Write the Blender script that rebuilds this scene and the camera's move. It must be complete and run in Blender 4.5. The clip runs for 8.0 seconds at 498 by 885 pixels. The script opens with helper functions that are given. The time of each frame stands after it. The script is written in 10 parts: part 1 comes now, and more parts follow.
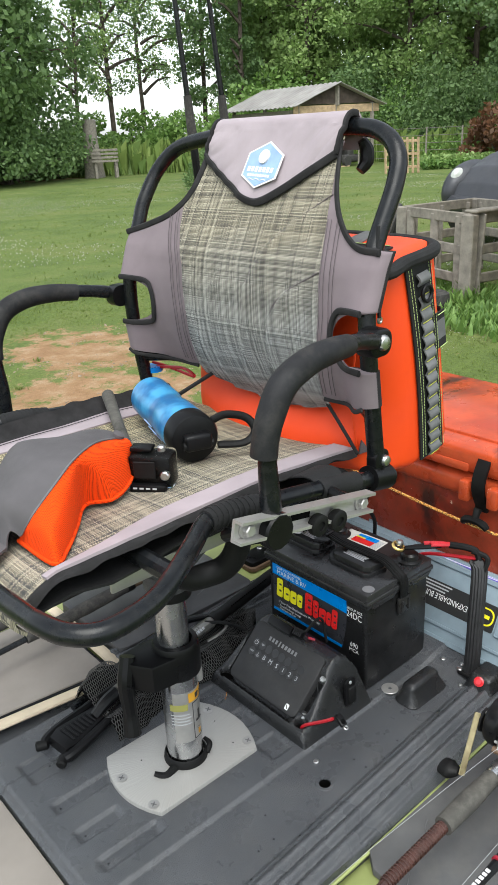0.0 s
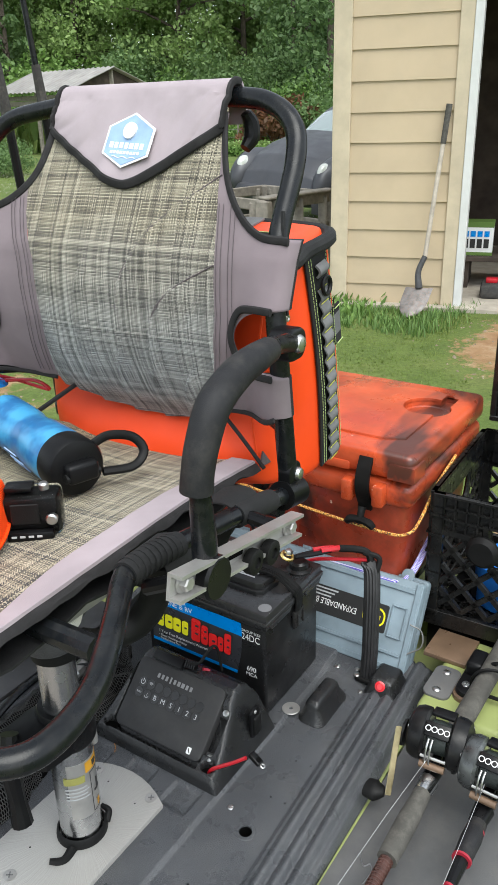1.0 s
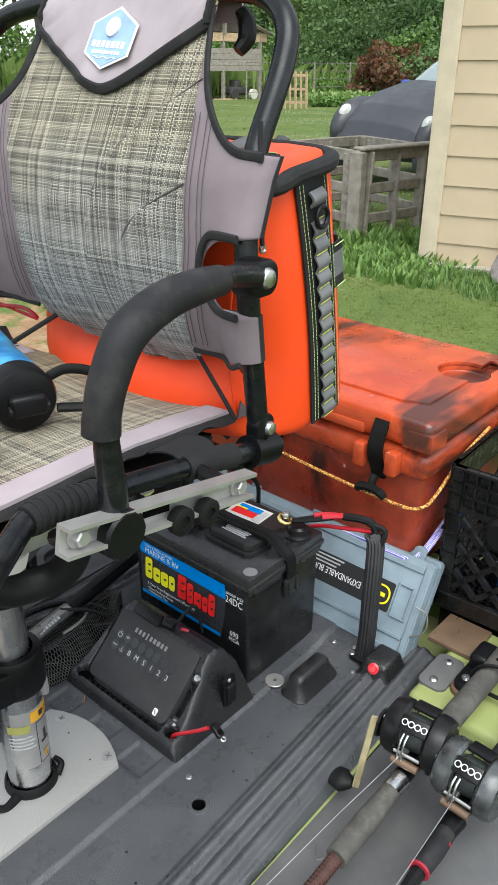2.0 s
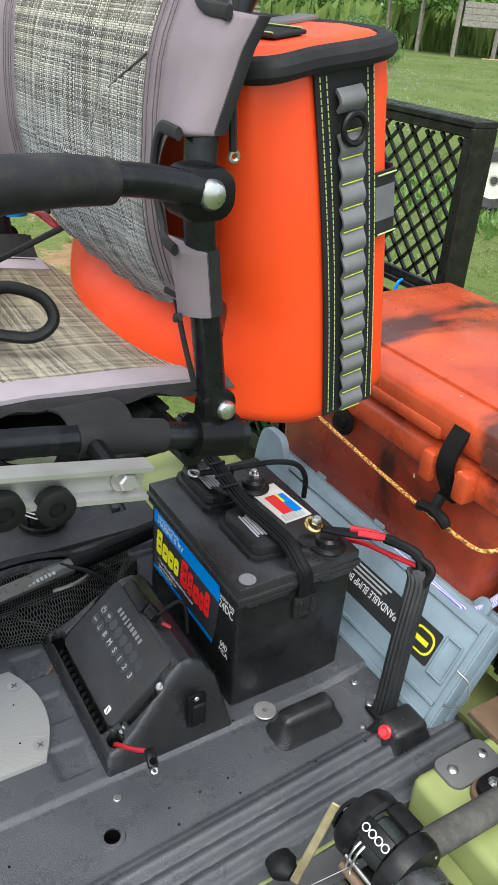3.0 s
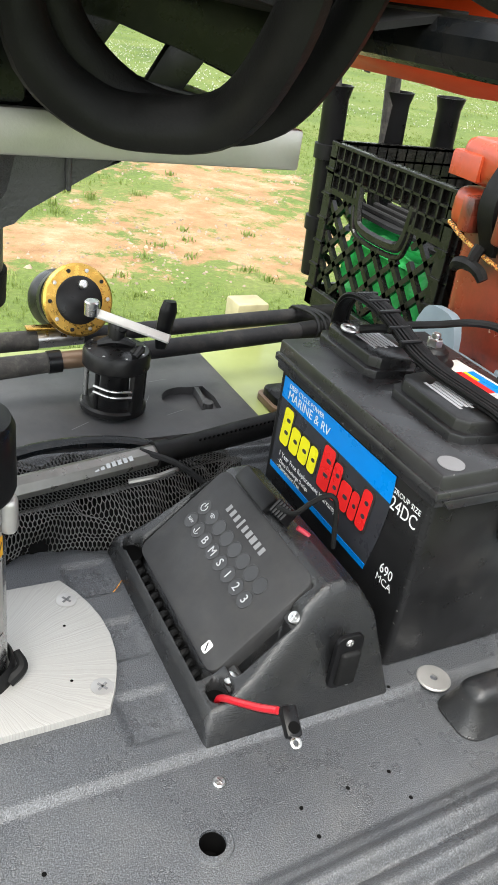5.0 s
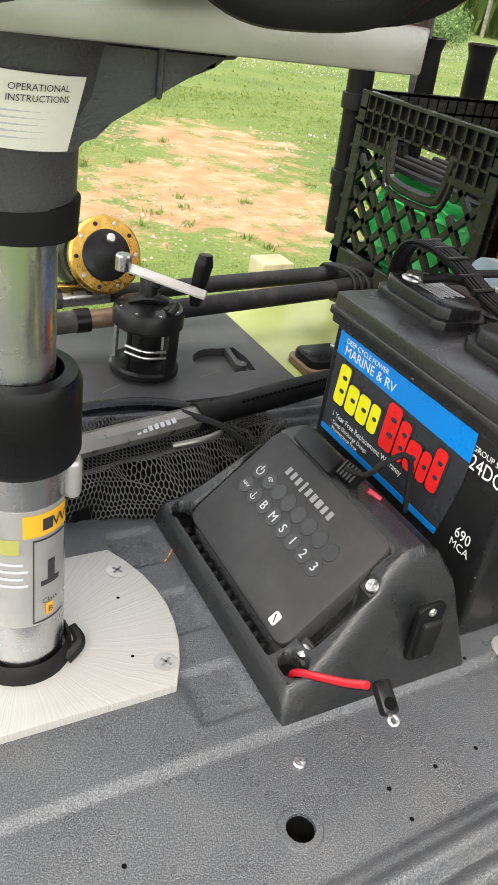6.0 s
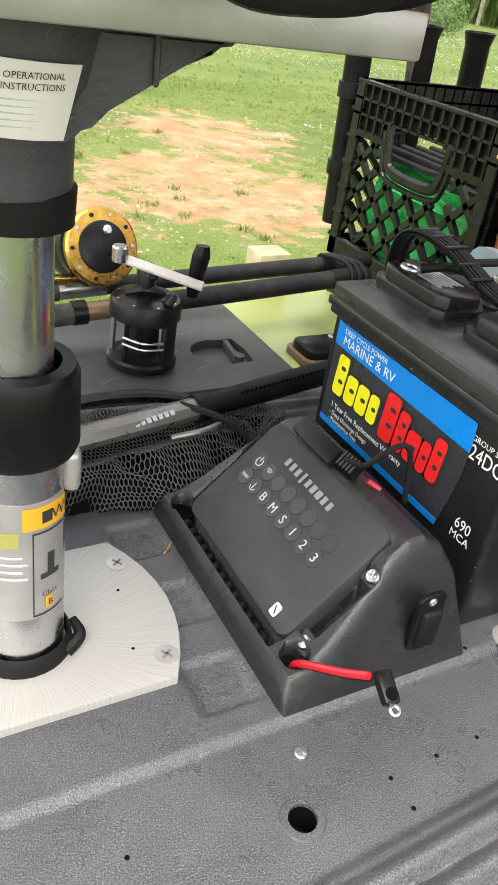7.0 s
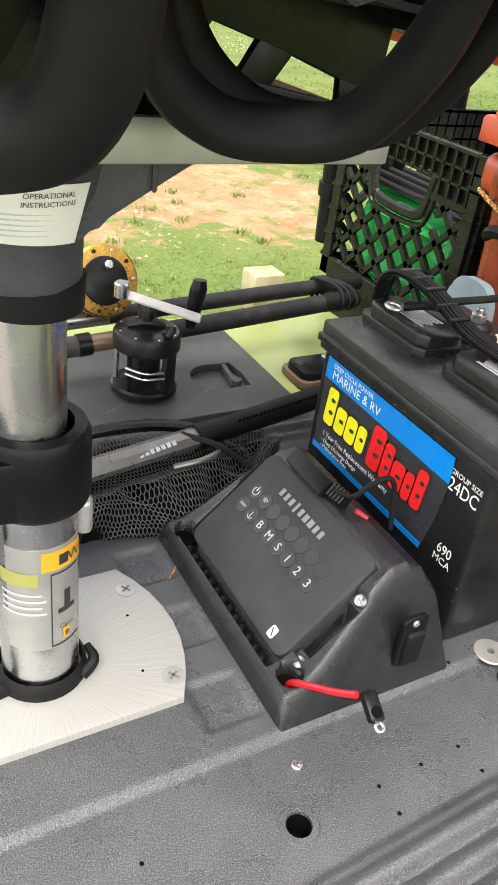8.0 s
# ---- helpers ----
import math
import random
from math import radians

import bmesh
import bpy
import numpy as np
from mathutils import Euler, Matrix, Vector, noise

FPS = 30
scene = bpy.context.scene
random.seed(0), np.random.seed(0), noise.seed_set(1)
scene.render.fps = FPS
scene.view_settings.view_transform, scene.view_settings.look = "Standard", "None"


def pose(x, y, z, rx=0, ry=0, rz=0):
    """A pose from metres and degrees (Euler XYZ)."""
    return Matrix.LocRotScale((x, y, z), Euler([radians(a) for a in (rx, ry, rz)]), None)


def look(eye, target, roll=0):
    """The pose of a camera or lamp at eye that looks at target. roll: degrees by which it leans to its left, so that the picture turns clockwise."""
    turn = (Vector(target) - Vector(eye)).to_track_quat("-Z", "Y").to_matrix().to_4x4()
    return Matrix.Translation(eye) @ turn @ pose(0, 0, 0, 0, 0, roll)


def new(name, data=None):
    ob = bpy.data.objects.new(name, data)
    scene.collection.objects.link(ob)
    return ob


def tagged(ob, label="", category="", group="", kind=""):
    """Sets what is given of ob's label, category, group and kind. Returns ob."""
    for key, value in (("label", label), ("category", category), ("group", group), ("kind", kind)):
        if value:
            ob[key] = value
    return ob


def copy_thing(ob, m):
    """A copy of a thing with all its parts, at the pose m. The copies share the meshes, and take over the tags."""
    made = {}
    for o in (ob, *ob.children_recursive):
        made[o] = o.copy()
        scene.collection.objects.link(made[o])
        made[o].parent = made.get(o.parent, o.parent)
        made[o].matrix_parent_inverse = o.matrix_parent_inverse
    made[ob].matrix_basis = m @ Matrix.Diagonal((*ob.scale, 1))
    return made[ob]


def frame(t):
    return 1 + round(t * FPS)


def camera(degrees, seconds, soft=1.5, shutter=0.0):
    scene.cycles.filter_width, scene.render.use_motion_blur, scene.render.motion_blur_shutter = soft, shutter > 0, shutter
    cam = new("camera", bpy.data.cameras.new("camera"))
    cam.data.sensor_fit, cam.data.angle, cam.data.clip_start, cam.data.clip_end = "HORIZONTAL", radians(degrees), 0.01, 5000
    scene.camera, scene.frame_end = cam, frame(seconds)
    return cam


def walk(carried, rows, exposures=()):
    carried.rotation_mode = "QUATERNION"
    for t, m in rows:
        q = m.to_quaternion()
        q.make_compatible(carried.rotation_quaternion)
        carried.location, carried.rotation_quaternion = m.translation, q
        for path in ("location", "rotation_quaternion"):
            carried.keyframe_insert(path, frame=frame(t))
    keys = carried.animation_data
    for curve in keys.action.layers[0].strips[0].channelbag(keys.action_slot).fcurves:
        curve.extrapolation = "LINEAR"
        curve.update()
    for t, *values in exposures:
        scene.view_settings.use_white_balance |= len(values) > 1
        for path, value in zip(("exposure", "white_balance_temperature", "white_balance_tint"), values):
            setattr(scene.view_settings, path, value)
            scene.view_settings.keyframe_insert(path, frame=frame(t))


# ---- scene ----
# Metres; x runs to the stern of the boat, y to its starboard side, z = 0 is the deck tray.
cam = camera(35.6, 8.0)
ROWS = [
    (0.0, -0.6830, -0.6590, 0.9630, 68.374, 2.582, -41.353),
    (0.5, -0.6799, -0.5156, 0.9532, 68.301, 1.910, -49.982),
    (1.0, -0.6587, -0.4661, 0.9491, 67.008, 1.359, -56.672),
    (1.5, -0.6318, -0.4683, 0.9374, 65.543, 0.806, -56.657),
    (1.7, -0.5913, -0.4877, 0.9240, 64.887, 0.416, -54.276),
    (2.8, -0.2503, -0.5523, 0.8422, 61.173, -3.438, -34.403),
    (3.0, -0.1975, -0.5103, 0.8275, 60.320, -4.178, -31.049),
    (3.5, -0.0956, -0.4391, 0.6828, 60.016, -5.837, -24.364),
    (4.0, -0.0697, -0.4000, 0.5862, 59.571, -6.792, -23.371),
    (4.5, -0.1147, -0.3447, 0.5563, 59.829, -7.680, -24.093),
    (5.0, -0.1845, -0.2725, 0.5009, 60.343, -8.053, -26.134),
    (5.2, -0.2048, -0.2502, 0.4784, 60.161, -7.967, -26.608),
    (6.5, -0.2214, -0.2125, 0.4545, 58.082, -8.198, -27.278),
    (7.0, -0.2208, -0.2130, 0.4543, 58.053, -7.893, -27.543),
    (7.5, -0.2192, -0.2143, 0.4528, 57.913, -7.574, -27.636),
    (8.0, -0.2346, -0.2337, 0.5127, 57.595, -6.900, -28.002),
]
EXPOSURE = [(0.0, 1.12, 6300, 6), (1.5, 1.17, 6230, 6), (3.0, 1.3, 6150, 6), (4.5, 1.85, 6400, 7), (5.2, 2.12, 6650, 7), (6.5, 2.04, 6900, 9), (8.0, 2.12, 6900, 9)]
walk(cam, [(t, pose(*place)) for t, *place in ROWS], EXPOSURE)

GROUND = -0.62  # the yard lies this far under the deck tray

# ---- light ----
world = bpy.data.worlds.new("overcast_sky")
scene.world = world
world.use_nodes = True
wn = world.node_tree
sky = wn.nodes.new("ShaderNodeTexSky")
sky.sky_type, sky.sun_disc = "NISHITA", False
sky.sun_elevation, sky.sun_rotation, sky.dust_density, sky.air_density = radians(63), radians(215), 1.5, 1.0
grey = wn.nodes.new("ShaderNodeHueSaturation")
grey.inputs["Saturation"].default_value = 0.22
wn.links.new(sky.outputs[0], grey.inputs["Color"])
wn.links.new(grey.outputs[0], wn.nodes["Background"].inputs["Color"])
wn.nodes["Background"].inputs["Strength"].default_value = 0.15
sun_data = bpy.data.lights.new("sun", "SUN")
sun_data.energy, sun_data.angle, sun_data.color = 1.5, radians(50), (1.0, 0.96, 0.9)
sun = new("sun", sun_data)
sun.matrix_world = look((-1.9, -2.3, 5.9), (0, 0, 0))


# ---- materials ----
class Nodes:
    """Short hand for building one node material."""

    def __init__(self, name, rough=0.5, metal=0.0):
        self.m = bpy.data.materials.new(name)
        self.m.use_nodes = True
        self.t = self.m.node_tree
        self.b = self.t.nodes["Principled BSDF"]
        self.b.inputs["Roughness"].default_value = rough
        self.b.inputs["Metallic"].default_value = metal
        self.co = self.add("ShaderNodeTexCoord").outputs["Object"]

    def add(self, kind, **sets):
        n = self.t.nodes.new(kind)
        for k, v in sets.items():
            if k in n.inputs:
                n.inputs[k].default_value = v
        return n

    def link(self, a, b):
        self.t.links.new(a, b)
        return self

    def noise(self, scale, detail=3.0, rough=0.55, co=None, distort=0.0):
        n = self.add("ShaderNodeTexNoise", Scale=scale, Detail=detail, Roughness=rough, Distortion=distort)
        self.link(co or self.co, n.inputs["Vector"])
        return n.outputs["Fac"]

    def stretch(self, x, y, z):
        n = self.add("ShaderNodeMapping", Scale=(x, y, z))
        self.link(self.co, n.inputs["Vector"])
        return n.outputs[0]

    def ramp(self, fac, *stops):
        n = self.add("ShaderNodeValToRGB")
        els = n.color_ramp.elements
        while len(els) < len(stops):
            els.new(0.5)
        for e, (p, c) in zip(els, stops):
            e.position = p
            e.color = (*c, 1) if isinstance(c, tuple) else (c, c, c, 1)
        self.link(fac, n.inputs["Fac"])
        return n.outputs["Color"]

    def math(self, op, a, b=0.0):
        n = self.add("ShaderNodeMath")
        n.operation = op
        for i, v in enumerate((a, b)):
            if isinstance(v, (int, float)):
                n.inputs[i].default_value = v
            else:
                self.link(v, n.inputs[i])
        return n.outputs[0]

    def mix(self, fac, a, b):
        n = self.add("ShaderNodeMix")
        n.data_type = "RGBA"
        for i, v in ((0, fac), (6, a), (7, b)):
            if isinstance(v, (int, float)):
                n.inputs[i].default_value = v
            elif isinstance(v, tuple):
                n.inputs[i].default_value = (*v, 1)
            else:
                self.link(v, n.inputs[i])
        return n.outputs[2]

    def colour(self, c):
        if isinstance(c, tuple):
            self.b.inputs["Base Color"].default_value = (*c, 1)
        else:
            self.link(c, self.b.inputs["Base Color"])
        return self

    def rough(self, r):
        self.link(r, self.b.inputs["Roughness"])
        return self

    def bump(self, h, strength=0.3, depth=0.001):
        n = self.add("ShaderNodeBump", Strength=strength, Distance=depth)
        self.link(h, n.inputs["Height"])
        self.link(n.outputs[0], self.b.inputs["Normal"])
        return self


def worn(name, c, rough=0.5, metal=0.0, spread=0.25, scale=14.0, grain=600.0, relief=0.15, depth=0.0006, dust=0.0, dust_c=(0.3, 0.27, 0.22), spec=0.5):
    """A plain coloured surface with blotches, fine grain and, if wanted, dust."""
    k = Nodes(name, rough, metal)
    lo = tuple(v * (1 - spread) for v in c)
    hi = tuple(min(1, v * (1 + spread)) for v in c)
    col = k.ramp(k.noise(scale, 5), (0.3, lo), (0.7, hi))
    if dust:
        col = k.mix(k.math("MULTIPLY", k.ramp(k.noise(scale * 2.3, 8, 0.7), (0.45, 0.0), (0.75, 1.0)), dust), col, dust_c)
    k.colour(col)
    k.b.inputs["Specular IOR Level"].default_value = spec
    k.rough(k.ramp(k.noise(scale * 1.7, 4), (0.3, max(0.05, rough - 0.1)), (0.7, min(1, rough + 0.12))))
    k.bump(k.noise(grain, 2), relief, depth)
    return k.m


def weave(name, a, b, warm, cool, split):
    """Plaid woven mesh: threads across axis a and axis b, each thread with a shade of its own."""
    k = Nodes(name, 0.85)
    s = k.add("ShaderNodeSeparateXYZ")
    k.link(k.co, s.inputs[0])
    u, v = s.outputs[a], s.outputs[b]
    tu, tv = k.math("MULTIPLY", u, 600.0), k.math("MULTIPLY", v, 600.0)

    def threads(t, seed, run):
        cell = k.math("FLOOR", t)
        w = k.add("ShaderNodeTexWhiteNoise")
        w.noise_dimensions = "1D"
        k.link(k.math("ADD", cell, seed), w.inputs["W"])
        big = k.add("ShaderNodeTexNoise", Scale=0.13, Detail=2.0)
        big.noise_dimensions = "1D"
        k.link(k.math("ADD", cell, seed), big.inputs["W"])
        drift = k.math("MULTIPLY", k.math("SUBTRACT", k.noise(60.0, 2, co=run), 0.5), 0.5)
        return k.math("ADD", k.math("ADD", k.math("MULTIPLY", w.outputs["Value"], 0.62), k.math("MULTIPLY", big.outputs["Fac"], 0.34)), drift)

    fu, fv = threads(tu, 11.5, k.stretch(1, 1, 0.25)), threads(tv, 87.5, k.stretch(1, 0.25, 1))
    over = k.math("MODULO", k.math("ADD", k.math("FLOOR", tu), k.math("FLOOR", tv)), 2.0)
    shade = k.math("ADD", k.math("MULTIPLY", fu, k.math("ABSOLUTE", over)), k.math("MULTIPLY", fv, k.math("SUBTRACT", 1.0, k.math("ABSOLUTE", over))))
    w_c = k.ramp(shade, (0.2, (0.055, 0.05, 0.04)), (0.47, warm[0]), (0.85, warm[1]))
    c_c = k.ramp(shade, (0.2, (0.055, 0.058, 0.062)), (0.47, cool[0]), (0.85, cool[1]))
    blend = k.ramp(k.math("ADD", k.math("MULTIPLY", k.math("SUBTRACT", v, split), 4.0), k.math("MULTIPLY", k.noise(9.0, 2), 0.6)), (0.1, 0.0), (0.9, 1.0))
    fr_u, fr_v = k.math("PINGPONG", tu, 0.5), k.math("PINGPONG", tv, 0.5)
    gap = k.ramp(k.math("MINIMUM", fr_u, fr_v), (0.02, 0.0), (0.14, 1.0))
    k.colour(k.mix(gap, (0.03, 0.028, 0.026), k.mix(blend, c_c, w_c)))
    k.bump(k.math("ADD", fr_u, fr_v), 0.6, 0.001)
    return k.m


def scuffed(name, c, rough, spec):
    """Dark moulded plastic with thin dust, small pale nicks and a few rubbed patches."""
    k = Nodes(name, rough)
    lo, hi = tuple(v * 0.75 for v in c), tuple(v * 1.3 for v in c)
    col = k.ramp(k.noise(30.0, 4), (0.3, lo), (0.7, hi))
    film = k.ramp(k.noise(7.0, 7, 0.7), (0.5, 0.0), (0.85, 0.36))
    nick = k.ramp(k.noise(150.0, 2, 0.5), (0.755, 0.0), (0.775, 0.55))
    rub = k.math("MULTIPLY", k.ramp(k.noise(16.0, 2), (0.7, 0.0), (0.78, 0.3)), k.ramp(k.noise(260.0, 3, 0.7), (0.4, 0.3), (0.6, 1.0)))
    k.colour(k.mix(nick, k.mix(rub, k.mix(film, col, (0.1, 0.095, 0.085)), (0.16, 0.155, 0.15)), (0.34, 0.33, 0.31)))
    k.b.inputs["Specular IOR Level"].default_value = spec
    k.rough(k.ramp(k.noise(22.0, 5), (0.3, max(0.05, rough - 0.1)), (0.7, rough + 0.15))).bump(k.noise(900.0, 2), 0.15, 0.0005)
    return k.m


M = {}
M["mat_tan"] = worn("brown_grey_mat", (0.24, 0.215, 0.19), 0.85, spread=0.15, scale=7, grain=1100, relief=0.3, dust=0.15)
M["black_plastic"] = worn("black_plastic", (0.005, 0.005, 0.0055), 0.33, grain=900, relief=0.1, dust=0.0, spec=0.2)
M["console"] = worn("glossy_black_console", (0.011, 0.0115, 0.0125), 0.22, spread=0.35, scale=16, grain=800, relief=0.7, depth=0.001, dust=0.1, dust_c=(0.16, 0.15, 0.13), spec=0.6)
M["hatch"] = worn("dark_hatch_plastic", (0.05, 0.05, 0.052), 0.45, scale=8, grain=800, relief=0.2, dust=0.08)
M["foam_pad"] = worn("traction_pad", (0.085, 0.085, 0.086), 0.7, scale=7, grain=1100, relief=0.3, dust=0.12)
M["olive"] = worn("olive_hull_plastic", (0.27, 0.31, 0.11), 0.38, spread=0.2, scale=5, grain=300, relief=0.08, dust=0.1)
M["cream"] = worn("cream_hull_edge", (0.56, 0.47, 0.34), 0.5, scale=9, dust=0.1)
M["battery"] = scuffed("battery_case", (0.01, 0.01, 0.0105), 0.3, 0.32)
M["battery_dusty"] = scuffed("battery_lid", (0.02, 0.02, 0.021), 0.27, 0.55)
M["steel"] = worn("bright_steel", (0.5, 0.5, 0.49), 0.32, 1.0, spread=0.1, scale=60)
M["brass"] = worn("brass", (0.75, 0.55, 0.2), 0.25, 1.0, spread=0.12, scale=80)
M["brass_dull"] = worn("dull_brass", (0.36, 0.3, 0.17), 0.4, 0.6, spread=0.2, scale=80)
M["gold"] = worn("gold_anodised", (0.52, 0.31, 0.07), 0.3, 1.0, spread=0.12, scale=90)
# plate with brush marks running out from the post
k = Nodes("brushed_plate", 0.42, 0.3)
sp = k.add("ShaderNodeSeparateXYZ")
k.link(k.co, sp.inputs[0])
turn = k.math("ARCTAN2", k.math("SUBTRACT", sp.outputs[1], 0.195), k.math("SUBTRACT", sp.outputs[0], -0.128))
scr = k.add("ShaderNodeTexNoise", Scale=60.0, Detail=7.0, Roughness=0.85)
scr.noise_dimensions = "1D"
k.link(k.math("ADD", turn, k.math("MULTIPLY", k.noise(30.0, 3), 0.12)), scr.inputs["W"])
k.colour(k.mix(k.ramp(k.noise(22.0, 5), (0.3, 0.0), (0.75, 0.5)), k.ramp(scr.outputs["Fac"], (0.32, (0.27, 0.264, 0.25)), (0.68, (0.48, 0.47, 0.445))), (0.36, 0.348, 0.325)))
k.rough(k.ramp(scr.outputs["Fac"], (0.3, 0.34), (0.7, 0.55))).bump(scr.outputs["Fac"], 0.3, 0.0006)
M["aluminium"] = k.m
M["dark_alloy"] = worn("dark_grey_alloy", (0.21, 0.205, 0.19), 0.34, 0.6, spread=0.15, scale=40)
M["netting"] = worn("black_netting", (0.045, 0.044, 0.042), 0.5, scale=60)
M["plate_edge"] = worn("brushed_aluminium", (0.42, 0.41, 0.395), 0.4, 0.65, spread=0.1, scale=30, grain=700, relief=0.2)
M["chrome"] = worn("polished_tube", (0.5, 0.505, 0.51), 0.24, 1.0, spread=0.05, scale=20)
M["grey_cast"] = worn("dark_grey_casting", (0.05, 0.05, 0.053), 0.42, 0.0, scale=30, grain=500, relief=0.6, depth=0.0014, spec=0.35)
M["tube"] = worn("black_powder_coat", (0.005, 0.006, 0.0075), 0.27, scale=25, grain=800, relief=0.12, dust=0.04, spec=0.3)
M["foam"] = worn("armrest_foam", (0.013, 0.013, 0.0145), 0.62, scale=18, grain=900, relief=0.4, spread=0.3, dust=0.08, spec=0.25)
M["rubber"] = worn("black_rubber", (0.006, 0.006, 0.006), 0.55, scale=40, grain=700, relief=0.3, spec=0.2)
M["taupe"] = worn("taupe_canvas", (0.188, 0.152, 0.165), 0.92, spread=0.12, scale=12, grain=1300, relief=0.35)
# paler tone of the taupe canvas, for head flap and seat bands
M["taupe_pale"] = worn("pale_taupe_canvas", (0.33, 0.28, 0.3), 0.92, spread=0.12, scale=12, grain=1300, relief=0.35)
M["binding"] = worn("dark_binding", (0.01, 0.009, 0.0095), 0.85, scale=30, grain=1400, relief=0.4)
M["weave_back"] = weave("woven_back_mesh", 1, 2, ((0.23, 0.205, 0.145), (0.58, 0.53, 0.4)), ((0.28, 0.29, 0.29), (0.62, 0.635, 0.62)), 0.69)
M["weave_seat"] = weave("woven_seat_mesh", 0, 1, ((0.29, 0.245, 0.145), (0.66, 0.575, 0.37)), ((0.3, 0.265, 0.19), (0.66, 0.6, 0.46)), 0.2)
M["vinyl"] = worn("orange_vinyl", (0.8, 0.06, 0.005), 0.5, spread=0.06, scale=7, grain=900, relief=0.15)
M["web_grey"] = worn("grey_webbing", (0.13, 0.13, 0.132), 0.85, scale=20, grain=1300, relief=0.5)
M["web_black"] = worn("black_webbing", (0.007, 0.007, 0.0075), 0.85, scale=20, grain=1300, relief=0.5)
M["stitch_dark"] = worn("dark_thread", (0.085, 0.07, 0.075), 0.85, scale=200)
M["faded_yellow"] = worn("faded_yellow_print", (0.3, 0.29, 0.08), 0.4, spread=0.1, relief=0.02)
M["stitch"] = worn("lime_stitching", (0.36, 0.46, 0.18), 0.8, scale=200)
M["lime"] = worn("lime_thread", (0.45, 0.48, 0.06), 0.8, scale=200)
M["grey_board"] = worn("blue_grey_plastic", (0.2, 0.26, 0.3), 0.42, scale=10, grain=500, relief=0.1, dust=0.06)
M["crate"] = worn("black_crate_plastic", (0.006, 0.006, 0.006), 0.26, scale=18, grain=900, relief=0.08, dust=0.05, spec=0.4)
M["green_bag"] = worn("green_bag", (0.03, 0.46, 0.1), 0.42, spread=0.3, scale=30, grain=60, relief=0.5, depth=0.006)
M["blue_thing"] = worn("blue_plastic", (0.02, 0.16, 0.55), 0.4, spread=0.3, scale=20)
M["red"] = worn("red_plastic", (0.46, 0.009, 0.018), 0.35, spread=0.15, scale=30)
M["label_blue"] = worn("label_blue", (0.0, 0.22, 0.68), 0.3, spread=0.05, relief=0.02)
M["label_dark"] = worn("label_dark_grey", (0.035, 0.036, 0.042), 0.32, spread=0.3, relief=0.02)
M["ink_white"] = worn("white_print", (0.75, 0.75, 0.75), 0.4, spread=0.05, relief=0.02)
M["ink_yellow"] = worn("yellow_print", (0.85, 0.78, 0.02), 0.3, spread=0.04, relief=0.02)
M["ink_red"] = worn("red_print", (0.75, 0.02, 0.02), 0.3, spread=0.04, relief=0.02)
M["ink_grey"] = worn("grey_print", (0.42, 0.43, 0.44), 0.5, spread=0.1, relief=0.02)
M["ink_dim"] = worn("dim_grey_print", (0.2, 0.2, 0.205), 0.5, spread=0.1, relief=0.02)
M["ink_faint"] = worn("embossed_button", (0.025, 0.025, 0.026), 0.4, relief=0.05)
M["ink_black"] = worn("black_print", (0.02, 0.02, 0.02), 0.5, spread=0.1, relief=0.02)
M["paper"] = worn("paper_label", (0.66, 0.64, 0.58), 0.6, spread=0.08, scale=25, relief=0.05)
M["amber"] = worn("amber_print", (0.6, 0.3, 0.02), 0.4, spread=0.06, relief=0.02)
M["panel"] = worn("switch_panel", (0.032, 0.032, 0.033), 0.55, spread=0.2, scale=18, grain=1800, relief=0.2, dust=0.04, spec=0.25)
# near-black colour that stands in for the shade inside holes and gaps
M["hole"] = worn("opening_shade", (0.003, 0.003, 0.003), 0.9, relief=0.02, spec=0.05)
M["alloy"] = worn("bright_alloy", (0.5, 0.5, 0.485), 0.36, 0.6, spread=0.06, scale=60)
M["braid"] = worn("braided_sleeve", (0.02, 0.02, 0.021), 0.55, scale=40, grain=900, relief=0.3, depth=0.0008)
M["logo_blue"] = worn("logo_blue", (0.27, 0.39, 0.6), 0.7, spread=0.15, scale=40, grain=900)
M["hat_grey"] = worn("cap_grey_cloth", (0.082, 0.076, 0.08), 0.9, spread=0.12, scale=20, grain=1500, relief=0.3)
M["cork"] = worn("rod_grip_foam", (0.03, 0.028, 0.026), 0.85, spread=0.35, scale=30, grain=500, relief=0.4, dust=0.2)
M["grip_grey"] = worn("worn_grey_grip", (0.055, 0.052, 0.045), 0.85, spread=0.35, scale=18, grain=500, relief=0.4, dust=0.25, dust_c=(0.3, 0.28, 0.24))
M["red_dark"] = worn("dull_red_trim", (0.3, 0.015, 0.03), 0.4, spread=0.15)
M["reel"] = worn("reel_graphite", (0.006, 0.006, 0.0065), 0.34, scale=30, grain=700, relief=0.15, dust=0.03, spec=0.25)
M["reel_silver"] = worn("dull_silver_reel", (0.085, 0.09, 0.09), 0.3, 0.6, spread=0.5, scale=45, grain=500, relief=0.2)
M["rod_brown"] = worn("rod_blank_brown", (0.06, 0.026, 0.02), 0.25, spread=0.4, scale=60)
M["line_green"] = worn("green_fishing_line", (0.02, 0.026, 0.024), 0.4, scale=200, grain=2500, relief=0.6)
M["brown_block"] = worn("bronze_bracket", (0.17, 0.11, 0.07), 0.35, 0.3, spread=0.2, scale=20)
M["tan_block"] = worn("tan_block", (0.36, 0.32, 0.19), 0.6, scale=20)

